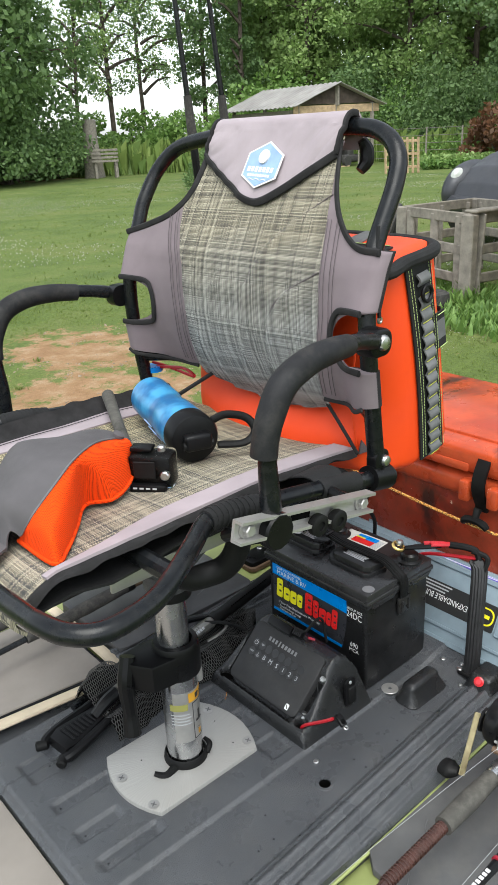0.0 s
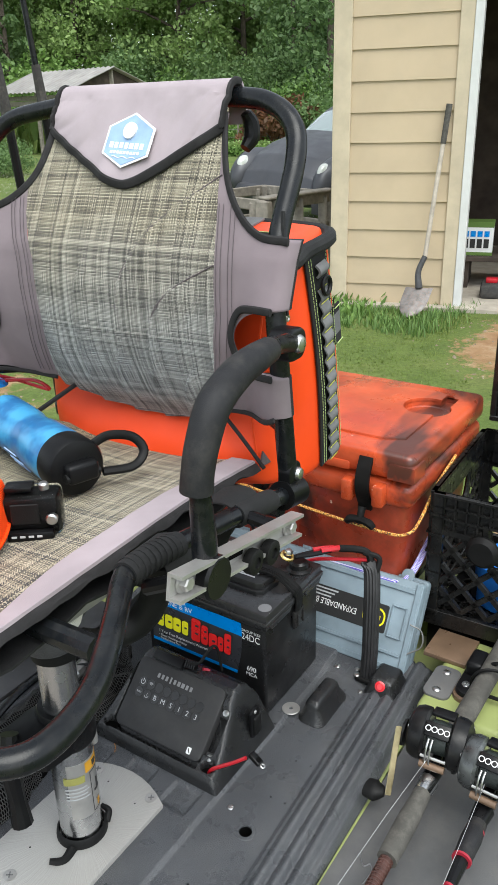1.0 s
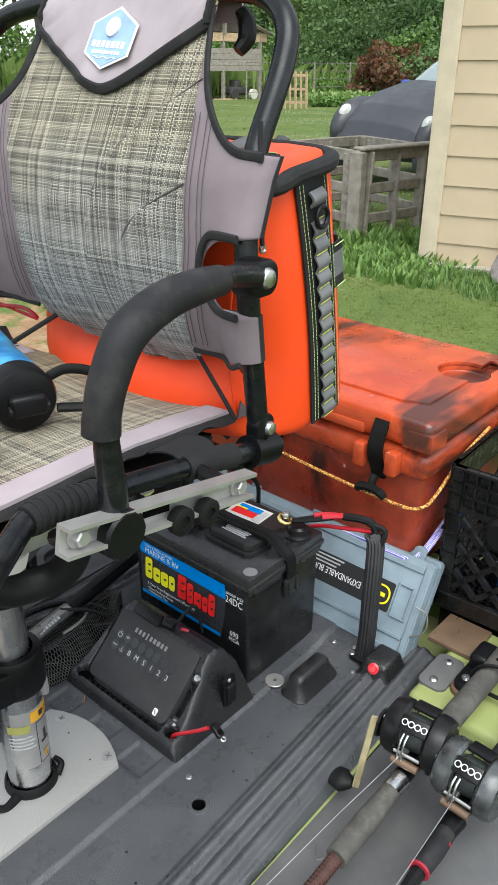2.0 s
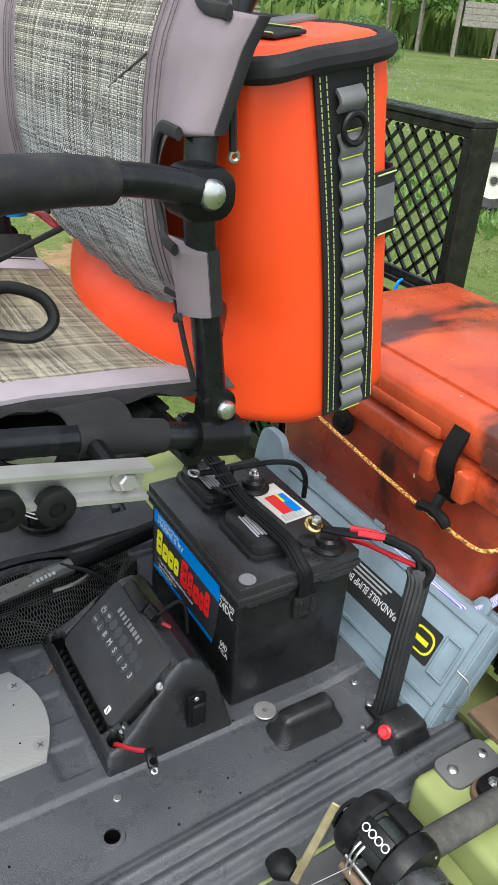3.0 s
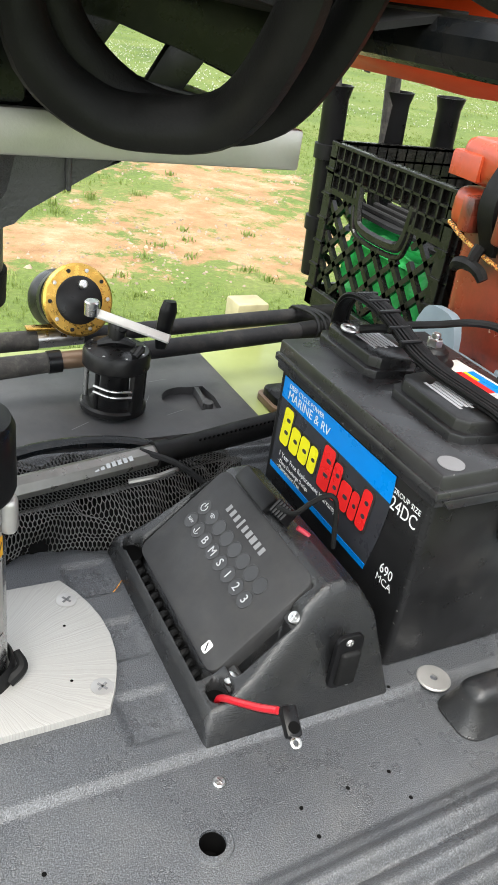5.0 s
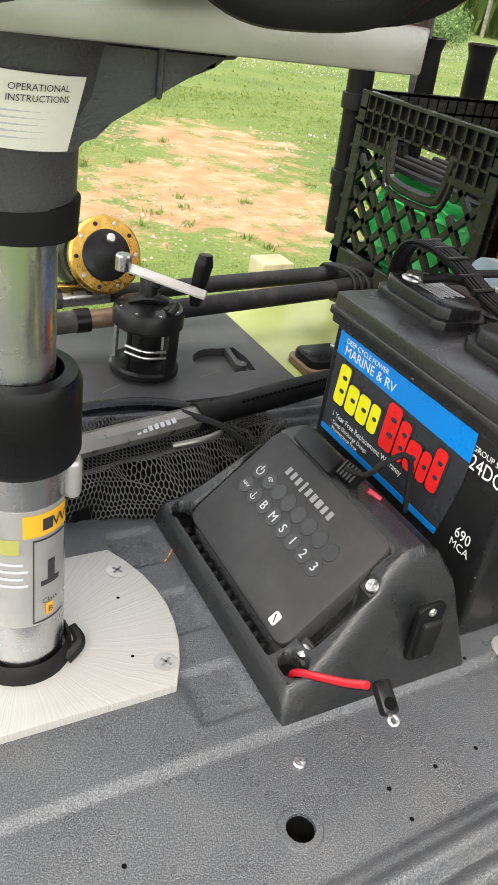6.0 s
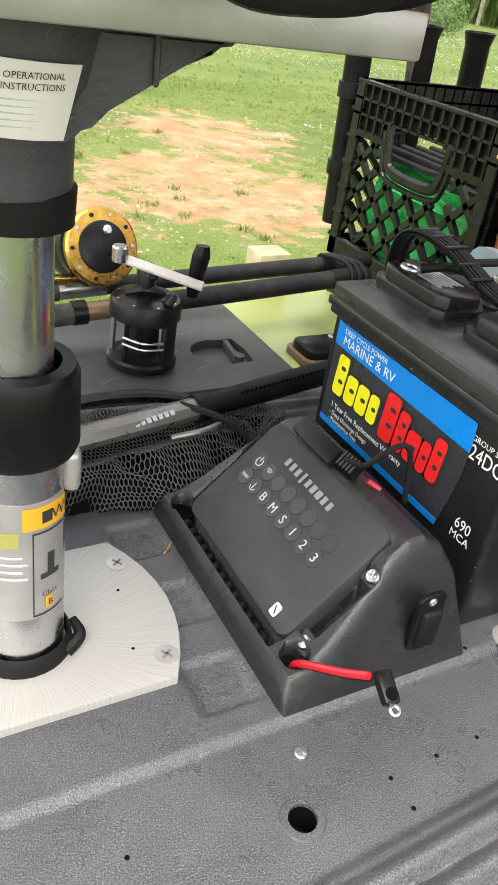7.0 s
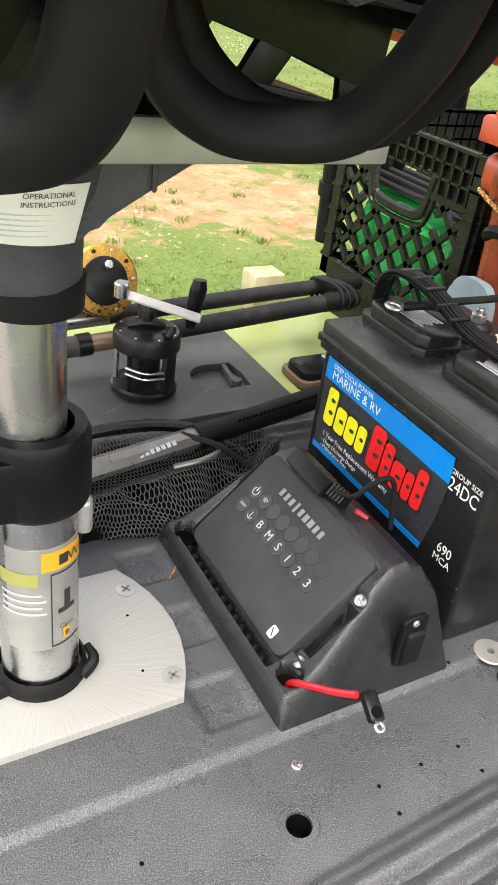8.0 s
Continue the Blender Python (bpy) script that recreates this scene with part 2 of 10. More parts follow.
# speckled tray: dark moulded plastic, glints of its grain painted as pale specks
k = Nodes("moulded_tray", 0.36)
glint_speck = k.ramp(k.noise(820.0, 2, 0.6), (0.36, 0.5), (0.52, 1.0), (0.68, 1.9))
tone = k.ramp(k.noise(9.0, 5), (0.3, (0.048, 0.051, 0.056)), (0.7, (0.068, 0.072, 0.079)))
mul = k.add("ShaderNodeMix")
mul.data_type, mul.blend_type = "RGBA", "MULTIPLY"
mul.inputs[0].default_value = 1.0
k.link(tone, mul.inputs[6])
k.link(glint_speck, mul.inputs[7])
film_ = k.ramp(k.noise(15.0, 8, 0.7), (0.47, 0.0), (0.85, 0.16))
k.colour(k.mix(film_, mul.outputs[2], (0.2, 0.19, 0.165)))
k.rough(k.ramp(k.noise(20.0, 5), (0.3, 0.22), (0.7, 0.38))).bump(k.noise(820.0, 2, 0.6), 0.75, 0.0011)
k.b.inputs["Specular IOR Level"].default_value = 0.62
M["tray"] = k.m

# camouflage cooler: orange shell with sooty smears, dirt in the lower half
def camo_shell(name, muck, muck_c, tone):
    k = Nodes(name, 0.27)
    smear = k.ramp(k.noise(5.0, 4, 0.6, k.stretch(0.45, 1.5, 1.4), 0.6), (0.5, 0.0), (0.62, 1.0))
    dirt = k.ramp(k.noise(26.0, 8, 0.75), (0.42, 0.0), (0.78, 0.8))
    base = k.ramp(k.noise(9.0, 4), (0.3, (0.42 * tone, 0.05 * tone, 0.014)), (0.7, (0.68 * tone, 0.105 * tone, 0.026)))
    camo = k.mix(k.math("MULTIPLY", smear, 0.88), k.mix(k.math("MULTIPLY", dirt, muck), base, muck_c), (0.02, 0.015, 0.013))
    # small pale flecks painted in for glints on the glossy shell
    glint_flecks = k.ramp(k.noise(70.0, 3, 0.6), (0.73, 0.0), (0.75, 0.8))
    k.colour(k.mix(glint_flecks, camo, (0.62, 0.5, 0.4)))
    k.rough(k.ramp(k.noise(14.0, 5), (0.3, 0.2), (0.7, 0.42))).bump(k.noise(160.0, 3), 0.12, 0.001)
    return k.m


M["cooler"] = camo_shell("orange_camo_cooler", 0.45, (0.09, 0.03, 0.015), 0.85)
# body copy: heavier mud, and the orange dimmed for its shaded front
M["cooler_muddy_shaded"] = camo_shell("muddy_shaded_camo_cooler", 0.9, (0.07, 0.026, 0.014), 0.55)
k = Nodes("orange_mesh_cloth", 0.9)
k.b.inputs["Specular IOR Level"].default_value = 0.15
s = k.add("ShaderNodeSeparateXYZ")
k.link(k.co, s.inputs[0])
ma = k.math("SINE", k.math("MULTIPLY", k.math("ADD", s.outputs[0], s.outputs[2]), 2300.0))
mb = k.math("SINE", k.math("MULTIPLY", k.math("SUBTRACT", s.outputs[1], k.math("MULTIPLY", s.outputs[2], 0.6)), 2300.0))
cell = k.math("MULTIPLY", ma, mb)
k.colour(k.ramp(cell, (0.35, (0.95, 0.07, 0.004)), (0.8, (0.24, 0.022, 0.005))))
k.bump(cell, 0.5, 0.001)
M["hat_mesh"] = k.m
k = Nodes("clear_blue_bottle", 0.3)
k.colour(k.ramp(k.noise(22.0, 3), (0.42, (0.02, 0.17, 0.42)), (0.6, (0.07, 0.38, 0.68))))
k.b.inputs["Transmission Weight"].default_value = 0.3
k.b.inputs["Coat Weight"].default_value = 0.15
M["bottle"] = k.m
k = Nodes("clear_plastic", 0.08)
k.colour((0.9, 0.92, 0.92))
k.b.inputs["Transmission Weight"].default_value = 1.0
k.b.inputs["IOR"].default_value = 1.12
M["clear"] = k.m
k = Nodes("woven_orange_rope", 0.8)
k.colour(k.ramp(k.noise(330.0, 2), (0.4, (0.05, 0.05, 0.025)), (0.47, (0.5, 0.12, 0.015)), (0.56, (0.66, 0.36, 0.06)), (0.66, (0.7, 0.55, 0.2))))
M["rope_orange"] = k.m
k = Nodes("woven_purple_rope", 0.8)
w = k.add("ShaderNodeTexWave", Scale=130.0, Distortion=1.5)
k.link(k.co, w.inputs["Vector"])
k.colour(k.ramp(w.outputs["Fac"], (0.35, (0.13, 0.1, 0.5)), (0.6, (0.4, 0.36, 0.7)), (0.85, (0.7, 0.7, 0.8))))
M["rope_purple"] = k.m
k = Nodes("lit_red_button", 0.25)
k.colour((0.5, 0.01, 0.02))
k.b.inputs["Emission Color"].default_value = (1.0, 0.08, 0.08, 1)
k.b.inputs["Emission Strength"].default_value = 0.12
M["red_lit"] = k.m

# ---- mesh kit ----
I4 = Matrix.Identity(4)
V = Vector


def mesh_of(name, bm, mat, smooth=True, angle=35):
    bmesh.ops.recalc_face_normals(bm, faces=bm.faces)
    me = bpy.data.meshes.new(name)
    if smooth:
        for f in bm.faces:
            f.smooth = True
        for e in bm.edges:
            if len(e.link_faces) == 2 and e.calc_face_angle(0) > radians(angle):
                e.smooth = False
    bm.to_mesh(me)
    bm.free()
    for one in (mat if isinstance(mat, (list, tuple)) else [mat]):
        me.materials.append(one)
    return me


def thing(name, base, label, category, group="", kind=""):
    ob = new(name)
    ob.empty_display_size = 0.02
    ob.location = base
    return tagged(ob, label, category, group, kind)


def origin_of(ob):
    return V(ob.location) + (origin_of(ob.parent) if ob.parent and ob.type == "EMPTY" else V((0, 0, 0)))


def part(name, bm, mat, parent=None, label="", smooth=True, angle=35):
    """One mesh object, its vertices in world metres, under a thing or under a part."""
    ob = new(name, mesh_of(name, bm, mat, smooth, angle))
    if parent is not None:
        ob.parent = parent
        if parent.type == "EMPTY":
            ob.matrix_parent_inverse = Matrix.Translation(-V(parent.location))
    return tagged(ob, label)


def solo(name, bm, mat, label, category, group="", kind="", smooth=True):
    return tagged(part(name, bm, mat, None, "", smooth), label, category, group, kind)


def merge(bm, src, m=I4):
    src.transform(m)
    me = bpy.data.meshes.new("tmp")
    src.to_mesh(me)
    src.free()
    bm.from_mesh(me)
    bpy.data.meshes.remove(me)
    return bm


def box(size, centre=(0, 0, 0), bevel=0.002, seg=2, m=I4, bm=None):
    b = bmesh.new()
    bmesh.ops.create_cube(b, size=1)
    b.transform(Matrix.Translation(centre) @ Matrix.Diagonal((*size, 1)))
    if bevel:
        bmesh.ops.bevel(b, geom=b.edges[:] , offset=min(bevel, min(size) * 0.45), segments=seg, profile=0.5, affect="EDGES")
    if bm is None:
        b.transform(m)
        return b
    return merge(bm, b, m)


def span(lo, hi, bevel=0.002, seg=2, m=I4, bm=None):
    return box([h - l for l, h in zip(lo, hi)], [(h + l) / 2 for l, h in zip(lo, hi)], bevel, seg, m, bm)


def curve_points(pts, sub=6, closed=False):
    """Catmull-Rom points through pts."""
    pts = [V(p) for p in pts]
    n, out = len(pts), []
    for i in range(n if closed else n - 1):
        p1, p2 = pts[i], pts[(i + 1) % n]
        p0 = pts[(i - 1) % n] if closed or i else p1 * 2 - p2
        p3 = pts[(i + 2) % n] if closed or i + 2 < n else p2 * 2 - p1
        for s in range(sub):
            t = s / sub
            out.append(0.5 * (2 * p1 + (p2 - p0) * t + (2 * p0 - 5 * p1 + 4 * p2 - p3) * t * t + (3 * p1 - p0 - 3 * p2 + p3) * t ** 3))
    return out if closed else out + [pts[-1]]


def sweep(pts, r, seg=12, closed=False, sub=6, flat=1.0, up=(0, 0, 1), bm=None):
    """A tube along pts; r may be one radius or one for each point; flat squeezes it along its side."""
    n0 = len(pts)
    line = curve_points(pts, sub, closed) if sub > 1 else [V(p) for p in pts]
    b = bm or bmesh.new()
    rings, prev = [], V(up)
    for i, p in enumerate(line):
        a = line[i - 1] if i or closed else p
        c = line[(i + 1) % len(line)] if closed or i + 1 < len(line) else p
        t = (c - a).normalized()
        side = prev - t * prev.dot(t)
        if side.length < 1e-4:
            side = t.orthogonal()
        side.normalize()
        prev = side
        other = t.cross(side)
        if isinstance(r, (int, float)):
            rad = r
        else:
            f = i / max(1, len(line) - (0 if closed else 1)) * (n0 - (0 if closed else 1))
            j = min(int(f), n0 - 1)
            rad = r[j] + (r[(j + 1) % n0] - r[j]) * (f - j)
        rings.append([b.verts.new(p + side * math.cos(2 * math.pi * s / seg) * rad + other * math.sin(2 * math.pi * s / seg) * rad * flat) for s in range(seg)])
    m = len(rings)
    for i in range(m if closed else m - 1):
        A, B = rings[i], rings[(i + 1) % m]
        for s in range(seg):
            b.faces.new((A[s], A[(s + 1) % seg], B[(s + 1) % seg], B[s]))
    if not closed:
        b.faces.new(rings[0][::-1])
        b.faces.new(rings[-1])
    return b


def lathe(profile, m=I4, seg=24, bm=None, ring=False):
    """Turned body round z from (radius, height) pairs."""
    b = bmesh.new()
    rings = []
    for r, z in profile:
        rings.append([b.verts.new((r * math.cos(2 * math.pi * s / seg), r * math.sin(2 * math.pi * s / seg), z)) for s in range(seg)] if r > 1e-6 else [b.verts.new((0, 0, z))])
    for A, B in zip(rings, rings[1:] + ([rings[0]] if ring else [])):
        for s in range(seg):
            q = [A[s % len(A)], A[(s + 1) % len(A)], B[(s + 1) % len(B)], B[s % len(B)]]
            q = list(dict.fromkeys(q))
            if len(q) > 2:
                b.faces.new(q)
    for R, flip in ((rings[0], True), (rings[-1], False)):
        if len(R) > 1 and not ring:
            b.faces.new(R[::-1] if flip else R)
    if bm is None:
        b.transform(m)
        return b
    return merge(bm, b, m)


def prism(outline, h, m=I4, bevel=0.0, bm=None, seg=2):
    """A flat outline in x, y, raised by h."""
    b = bmesh.new()
    bottom = b.faces.new([b.verts.new((x, y, 0)) for x, y in outline])
    top = bmesh.ops.extrude_face_region(b, geom=[bottom])
    bmesh.ops.translate(b, verts=[v for v in top["geom"] if isinstance(v, bmesh.types.BMVert)], vec=(0, 0, h))
    if bevel:
        rim = [e for e in b.edges if all(v.co.z > h * 0.99 for v in e.verts)]
        bmesh.ops.bevel(b, geom=rim, offset=bevel, segments=seg, profile=0.5, affect="EDGES")
    if bm is None:
        b.transform(m)
        return b
    return merge(bm, b, m)


def rounded(w, h, r, n=5, cx=0.0, cy=0.0):
    pts = []
    for qx, qy, a0 in ((1, 1, 0), (-1, 1, 90), (-1, -1, 180), (1, -1, 270)):
        for i in range(n + 1):
            a = radians(a0 + 90 * i / n)
            pts.append((cx + qx * (w / 2 - r) + r * math.cos(a), cy + qy * (h / 2 - r) + r * math.sin(a)))
    return pts


def sheet(fn, nu, nv, thick=0.0, bm=None):
    """A grid of fn(u, v) with u, v from 0 to 1, given thickness along its normals."""
    b = bmesh.new()
    g = [[b.verts.new(fn(i / nu, j / nv)) for j in range(nv + 1)] for i in range(nu + 1)]
    for i in range(nu):
        for j in range(nv):
            b.faces.new((g[i][j], g[i + 1][j], g[i + 1][j + 1], g[i][j + 1]))
    if thick:
        b.normal_update()
        bmesh.ops.solidify(b, geom=b.faces[:], thickness=thick)
    if bm is None:
        return b
    return merge(bm, b)


def aim(at, z_to, x_to=(1, 0, 0)):
    """A pose at a point whose z axis runs along z_to."""
    z = V(z_to).normalized()
    x = V(x_to) - z * V(x_to).dot(z)
    if x.length < 1e-4:
        x = z.orthogonal()
    x.normalize()
    y = z.cross(x)
    return Matrix(((x.x, y.x, z.x, at[0]), (x.y, y.y, z.y, at[1]), (x.z, y.z, z.z, at[2]), (0, 0, 0, 1)))


def writing(name, text, size, m, mat, parent, align="CENTER", thick=0.0002, wide=1.0):
    """Built-in letters as a thin mesh."""
    cu = bpy.data.curves.new(name, "FONT")
    cu.body, cu.size, cu.align_x, cu.align_y, cu.extrude, cu.resolution_u = text, size, align, "CENTER", thick, 3
    tmp = bpy.data.objects.new(name, cu)
    me = bpy.data.meshes.new_from_object(tmp)
    bpy.data.objects.remove(tmp)
    me.transform(m @ Matrix.Diagonal((wide, 1, 1, 1)))
    me.materials.clear()
    me.materials.append(mat)
    ob = new(name, me)
    ob.parent = parent
    if parent.type == "EMPTY":
        ob.matrix_parent_inverse = Matrix.Translation(-V(parent.location))
    return ob


def bolt(at, way, r=0.006, h=0.004, cross=False, parent=None, mat=None, name="screw"):
    m = aim(at, way)
    b = lathe([(r * 1.0, 0), (r, h * 0.35), (r * 0.8, h * 0.8), (r * 0.3, h)], m, 14)
    if cross:
        for a in (20, 110):
            box((r * 1.1, r * 0.22, h * 0.3), (0, 0, h), 0, 1, m @ pose(0, 0, 0, 0, 0, a), b)
    return part(name, b, mat or M["steel"], parent)


# ---- the boat: hull, tray, hatch ----
def table(rows, z):
    """A value read from (height, value) rows, straight between them."""
    if z <= rows[0][0]:
        return rows[0][1]
    for (a, va), (c, vc) in zip(rows, rows[1:]):
        if z <= c:
            return va + (vc - va) * (z - a) / (c - a)
    return rows[-1][1]


def smooth_step(a, b, x):
    t = min(1.0, max(0.0, (x - a) / (b - a)))
    return t * t * (3 - 2 * t)


def tray_height(x, y):
    """Relief of the moulded deck tray: flat floor, long ribs at both sides, short ribs round the pedestal."""
    z = 0.0
    for s in (1, -1):
        q = (y - 0.05 * (x - 0.2)) if s == 1 else (0.42 - y - 0.05 * (x - 0.2))
        z += 0.006 * smooth_step(-0.024, -0.034, q)
        if -0.101 < q < -0.036:
            z += 0.0085 * (0.5 - 0.5 * math.cos((q + 0.101) / 0.065 * 6 * math.pi)) ** 0.7
        z -= 0.014 * smooth_step(-0.106, -0.118, q)
    z += 0.005 * smooth_step(0.064, 0.072, y) * smooth_step(0.356, 0.348, y)
    for c, far in ((0.114, -0.235), (0.179, -0.265), (0.251, -0.235)):
        z -= 0.006 * smooth_step(-0.346, -0.336, x) * smooth_step(far, far - 0.01, x) * smooth_step(0.0155, 0.0095, abs(y - c))
    z -= 0.005 * smooth_step(-0.346, -0.336, x) * smooth_step(-0.27, -0.28, x) * smooth_step(0.034, 0.028, abs(y - 0.35))
    for c in (0.115, 0.20, 0.285):
        z -= 0.0045 * smooth_step(-0.03, -0.022, x) * smooth_step(0.022, 0.012, x) * smooth_step(0.027, 0.02, abs(y - c))
    z += 0.01 * smooth_step(0.33, 0.41, x) * smooth_step(-0.02, 0.03, y)
    under = smooth_step(-0.066, -0.08, x) * smooth_step(0.448, 0.458, y)
    z = z * (1 - under) - 0.014 * under
    z -= 0.012 * smooth_step(0.466, 0.478, x) + 0.012 * smooth_step(-0.374, -0.384, x)
    return z


kayak = thing("kayak", (0.2, 0.21, GROUND), "olive green fishing kayak with twin hulls and dark deck parts", "kayak")

# the two hulls: rounded olive bodies, open between for the tray
for side, mid in (("port", -0.29), ("starboard", 0.71)):
    def hull(u, v, mid=mid):
        x = -1.9 + 3.4 * u
        taper = 1 - 0.75 * abs(2 * u - 1) ** 4
        a = 2 * math.pi * v
        c, s = math.cos(a), math.sin(a)
        w, lift = 0.215 * taper, 0.1 * abs(2 * u - 1) ** 3
        y = mid + w * math.copysign(abs(c) ** 0.45, c)
        top, bottom = -0.014, -0.36 + lift
        return (x, y, (top + bottom) / 2 + (top - bottom) / 2 * math.copysign(abs(s) ** 0.4, s))
    b = sheet(hull, 40, 48)
    bmesh.ops.remove_doubles(b, verts=b.verts[:], dist=0.0005)
    part("hull", b, M["olive"], kayak)
part("cross_beam", span((-0.36, -0.2, -0.2), (-0.28, 0.6, -0.05), 0.01), M["olive"], kayak)
part("cross_beam", span((0.52, -0.2, -0.2), (0.62, 0.6, -0.04), 0.01), M["olive"], kayak)
part("cross_beam", span((0.78, -0.2, -0.2), (0.88, 0.6, -0.04), 0.01), M["olive"], kayak)
part("belly_pan", span((-0.7, -0.13, -0.16), (0.5, 0.53, -0.1), 0.02), M["olive"], kayak, "olive plastic under the tray")

# trailer bunks and stands that carry the hulls over the grass
stand = thing("boat_trailer", (0.2, 0.21, GROUND), "dark steel boat trailer bunks under the kayak", "trailer")
for yy in (-0.29, 0.71):
    part("bunk", span((-1.2, yy - 0.05, -0.43), (1.2, yy + 0.05, -0.35), 0.006), M["grey_cast"], stand)
    for xx in (-0.9, 0.9):
        part("leg", span((xx - 0.03, yy - 0.03, GROUND), (xx + 0.03, yy + 0.03, -0.43), 0.004), M["grey_cast"], stand)

# tray as one moulded sheet with a drain hole cut through it
nx, ny = 216, 330
x0, x1, y0, y1 = -0.386, 0.48, -0.122, 0.545
b = bmesh.new()
grid = [[b.verts.new((x0 + (x1 - x0) * i / nx, y0 + (y1 - y0) * j / ny, tray_height(x0 + (x1 - x0) * i / nx, y0 + (y1 - y0) * j / ny))) for j in range(ny + 1)] for i in range(nx + 1)]
for i in range(nx):
    for j in range(ny):
        cx, cy = x0 + (x1 - x0) * (i + 0.5) / nx, y0 + (y1 - y0) * (j + 0.5) / ny
        if math.hypot(cx, cy) > 0.0115:
            b.faces.new((grid[i][j], grid[i + 1][j], grid[i + 1][j + 1], grid[i][j + 1]))
rim = [e for e in b.edges if len(e.link_faces) == 1 and max(abs(v.co.x) for v in e.verts) > 0.1]
drop = bmesh.ops.extrude_edge_only(b, edges=[e for e in b.edges if len(e.link_faces) == 1 and math.hypot(*e.verts[0].co.xy) > 0.05])
bmesh.ops.translate(b, verts=[g for g in drop["geom"] if isinstance(g, bmesh.types.BMVert)], vec=(0, 0, -0.03))
tray = tagged(part("deck_tray", b, M["tray"], None, "", True, 60), "dark grey textured moulded deck tray with long ribs and screw holes", "deck tray")
part("drain_rim", lathe([(0.0155, 0.0), (0.0145, 0.0014), (0.0098, 0.0014), (0.0092, -0.002), (0.0155, -0.003)], pose(0, 0, 0), 28, ring=True), M["tray"], tray)
part("drain_well", lathe([(0.0092, -0.0008), (0.0092, -0.024), (0.0115, -0.024), (0.0115, -0.0012)], pose(0, 0, 0), 28, ring=True), M["hole"], tray)
part("drain_bottom", lathe([(0.0, -0.023), (0.0088, -0.023), (0.0088, -0.0225), (0.0, -0.0225)], pose(0, 0, 0), 20), M["hole"], tray)
for x, y in ((0.153, 0.005), (0.114, 0.004), (0.156, -0.02), (0.073, -0.022), (0.072, 0.002), (0.2, 0.074), (-0.332, 0.251), (-0.33, 0.179), (-0.33, 0.114), (-0.302, 0.343), (-0.13, -0.02), (-0.16, -0.02), (-0.11, 0.02), (-0.10, -0.045), (-0.2, -0.05), (0.26, -0.03), (0.30, -0.034), (0.33, -0.04)):
    z = tray_height(x, y)
    part("pin_hole", lathe([(0.0017, z + 0.0001), (0.0015, z + 0.0005), (0.0, z + 0.0004)], pose(x, y, 0), 10), M["hole"], tray)
for x, y, r in ((0.024, 0.042, 0.0052), (0.384, 0.051, 0.006), (0.35, -0.012, 0.0045), (0.395, 0.016, 0.005)):
    bolt((x, y, tray_height(x, y)), (0, 0, 1), r, 0.003, True, tray)
part("washer", lathe([(0.0035, 0.0005), (0.0035, 0.0022), (0.0145, 0.0022), (0.0155, 0.0015), (0.0155, 0.0003)], pose(0.246, 0.069, tray_height(0.246, 0.06) + 0.004), 28, ring=True), M["plate_edge"], tray, "flat steel washer")
# raised moulded hump beside the battery
b = box((0.104, 0.05, 0.05), (0.283, 0.027, 0.012), 0.015, 5)
for v in b.verts:
    if v.co.z > 0.02:
        v.co.x = 0.283 + (v.co.x - 0.283) * 0.8
        v.co.y = 0.031 + (v.co.y - 0.031) * 0.6
part("moulded_hump", b, M["console"], tray)
b = box((0.078, 0.066, 0.05), (0.384, -0.046, 0.008), 0.013, 5)
for v in b.verts:
    if v.co.z > 0.015:
        v.co.x = 0.388 + (v.co.x - 0.388) * 0.74
        v.co.y = -0.042 + (v.co.y + 0.042) * 0.7
part("button_housing", b, M["console"], tray)
part("push_button", lathe([(0.009, 0), (0.009, 0.003), (0.006, 0.004), (0.006, 0.008), (0.005, 0.0095), (0.0, 0.01)], aim((0.356, -0.046, 0.024), (-0.75, -0.25, 0.55)), 20), M["red_lit"], tray, "lit red push button")

# console that carries the switch panel
console = thing("switch_console", (0.11, 0.19, 0.0), "black moulded console holding a keypad, on the deck tray", "console")


def smooth_min(a, c, k_):
    h = max(0.0, k_ - abs(a - c)) / k_
    return min(a, c) - h * h * k_ / 4


def console_height(x, y):
    """Moulded wedge: lip, trough, sunk bay for the panel, rounded crest, flaring flanks."""
    ridge = table([(0.02, -0.02), (0.026, 0.02), (0.031, 0.029), (0.046, 0.033), (0.064, 0.046), (0.08, 0.061), (0.118, 0.099), (0.134, 0.109), (0.15, 0.11), (0.166, 0.101), (0.181, 0.078), (0.198, 0.0), (0.22, -0.09)], x)
    flank = min((y - 0.0685) * 3.1, (0.324 - y) * 3.4)
    z = smooth_min(ridge, flank, 0.02)
    slope = 0.0035 + 0.945 * (x - 0.037)
    bay = smooth_step(0.1135, 0.1175, y) * smooth_step(0.2955, 0.2915, y) * smooth_step(0.128, 0.124, x) * smooth_step(0.032, 0.035, x)
    side_gap = smooth_step(0.097, 0.104, y) * smooth_step(0.117, 0.114, y) * smooth_step(0.112, 0.1, x) * smooth_step(0.055, 0.066, x)
    z -= max(0.0, z - slope) * bay
    z -= 0.03 * side_gap
    for px, py in ((0.041, 0.2935), (0.0445, 0.0975)):
        d = math.hypot((x - px) / 1.05, (y - py) / 1.25)
        z -= max(0.0, z - 0.002) * smooth_step(0.0098, 0.0078, d)
    return max(z, -0.004 if bay < 0.5 else 0.003)


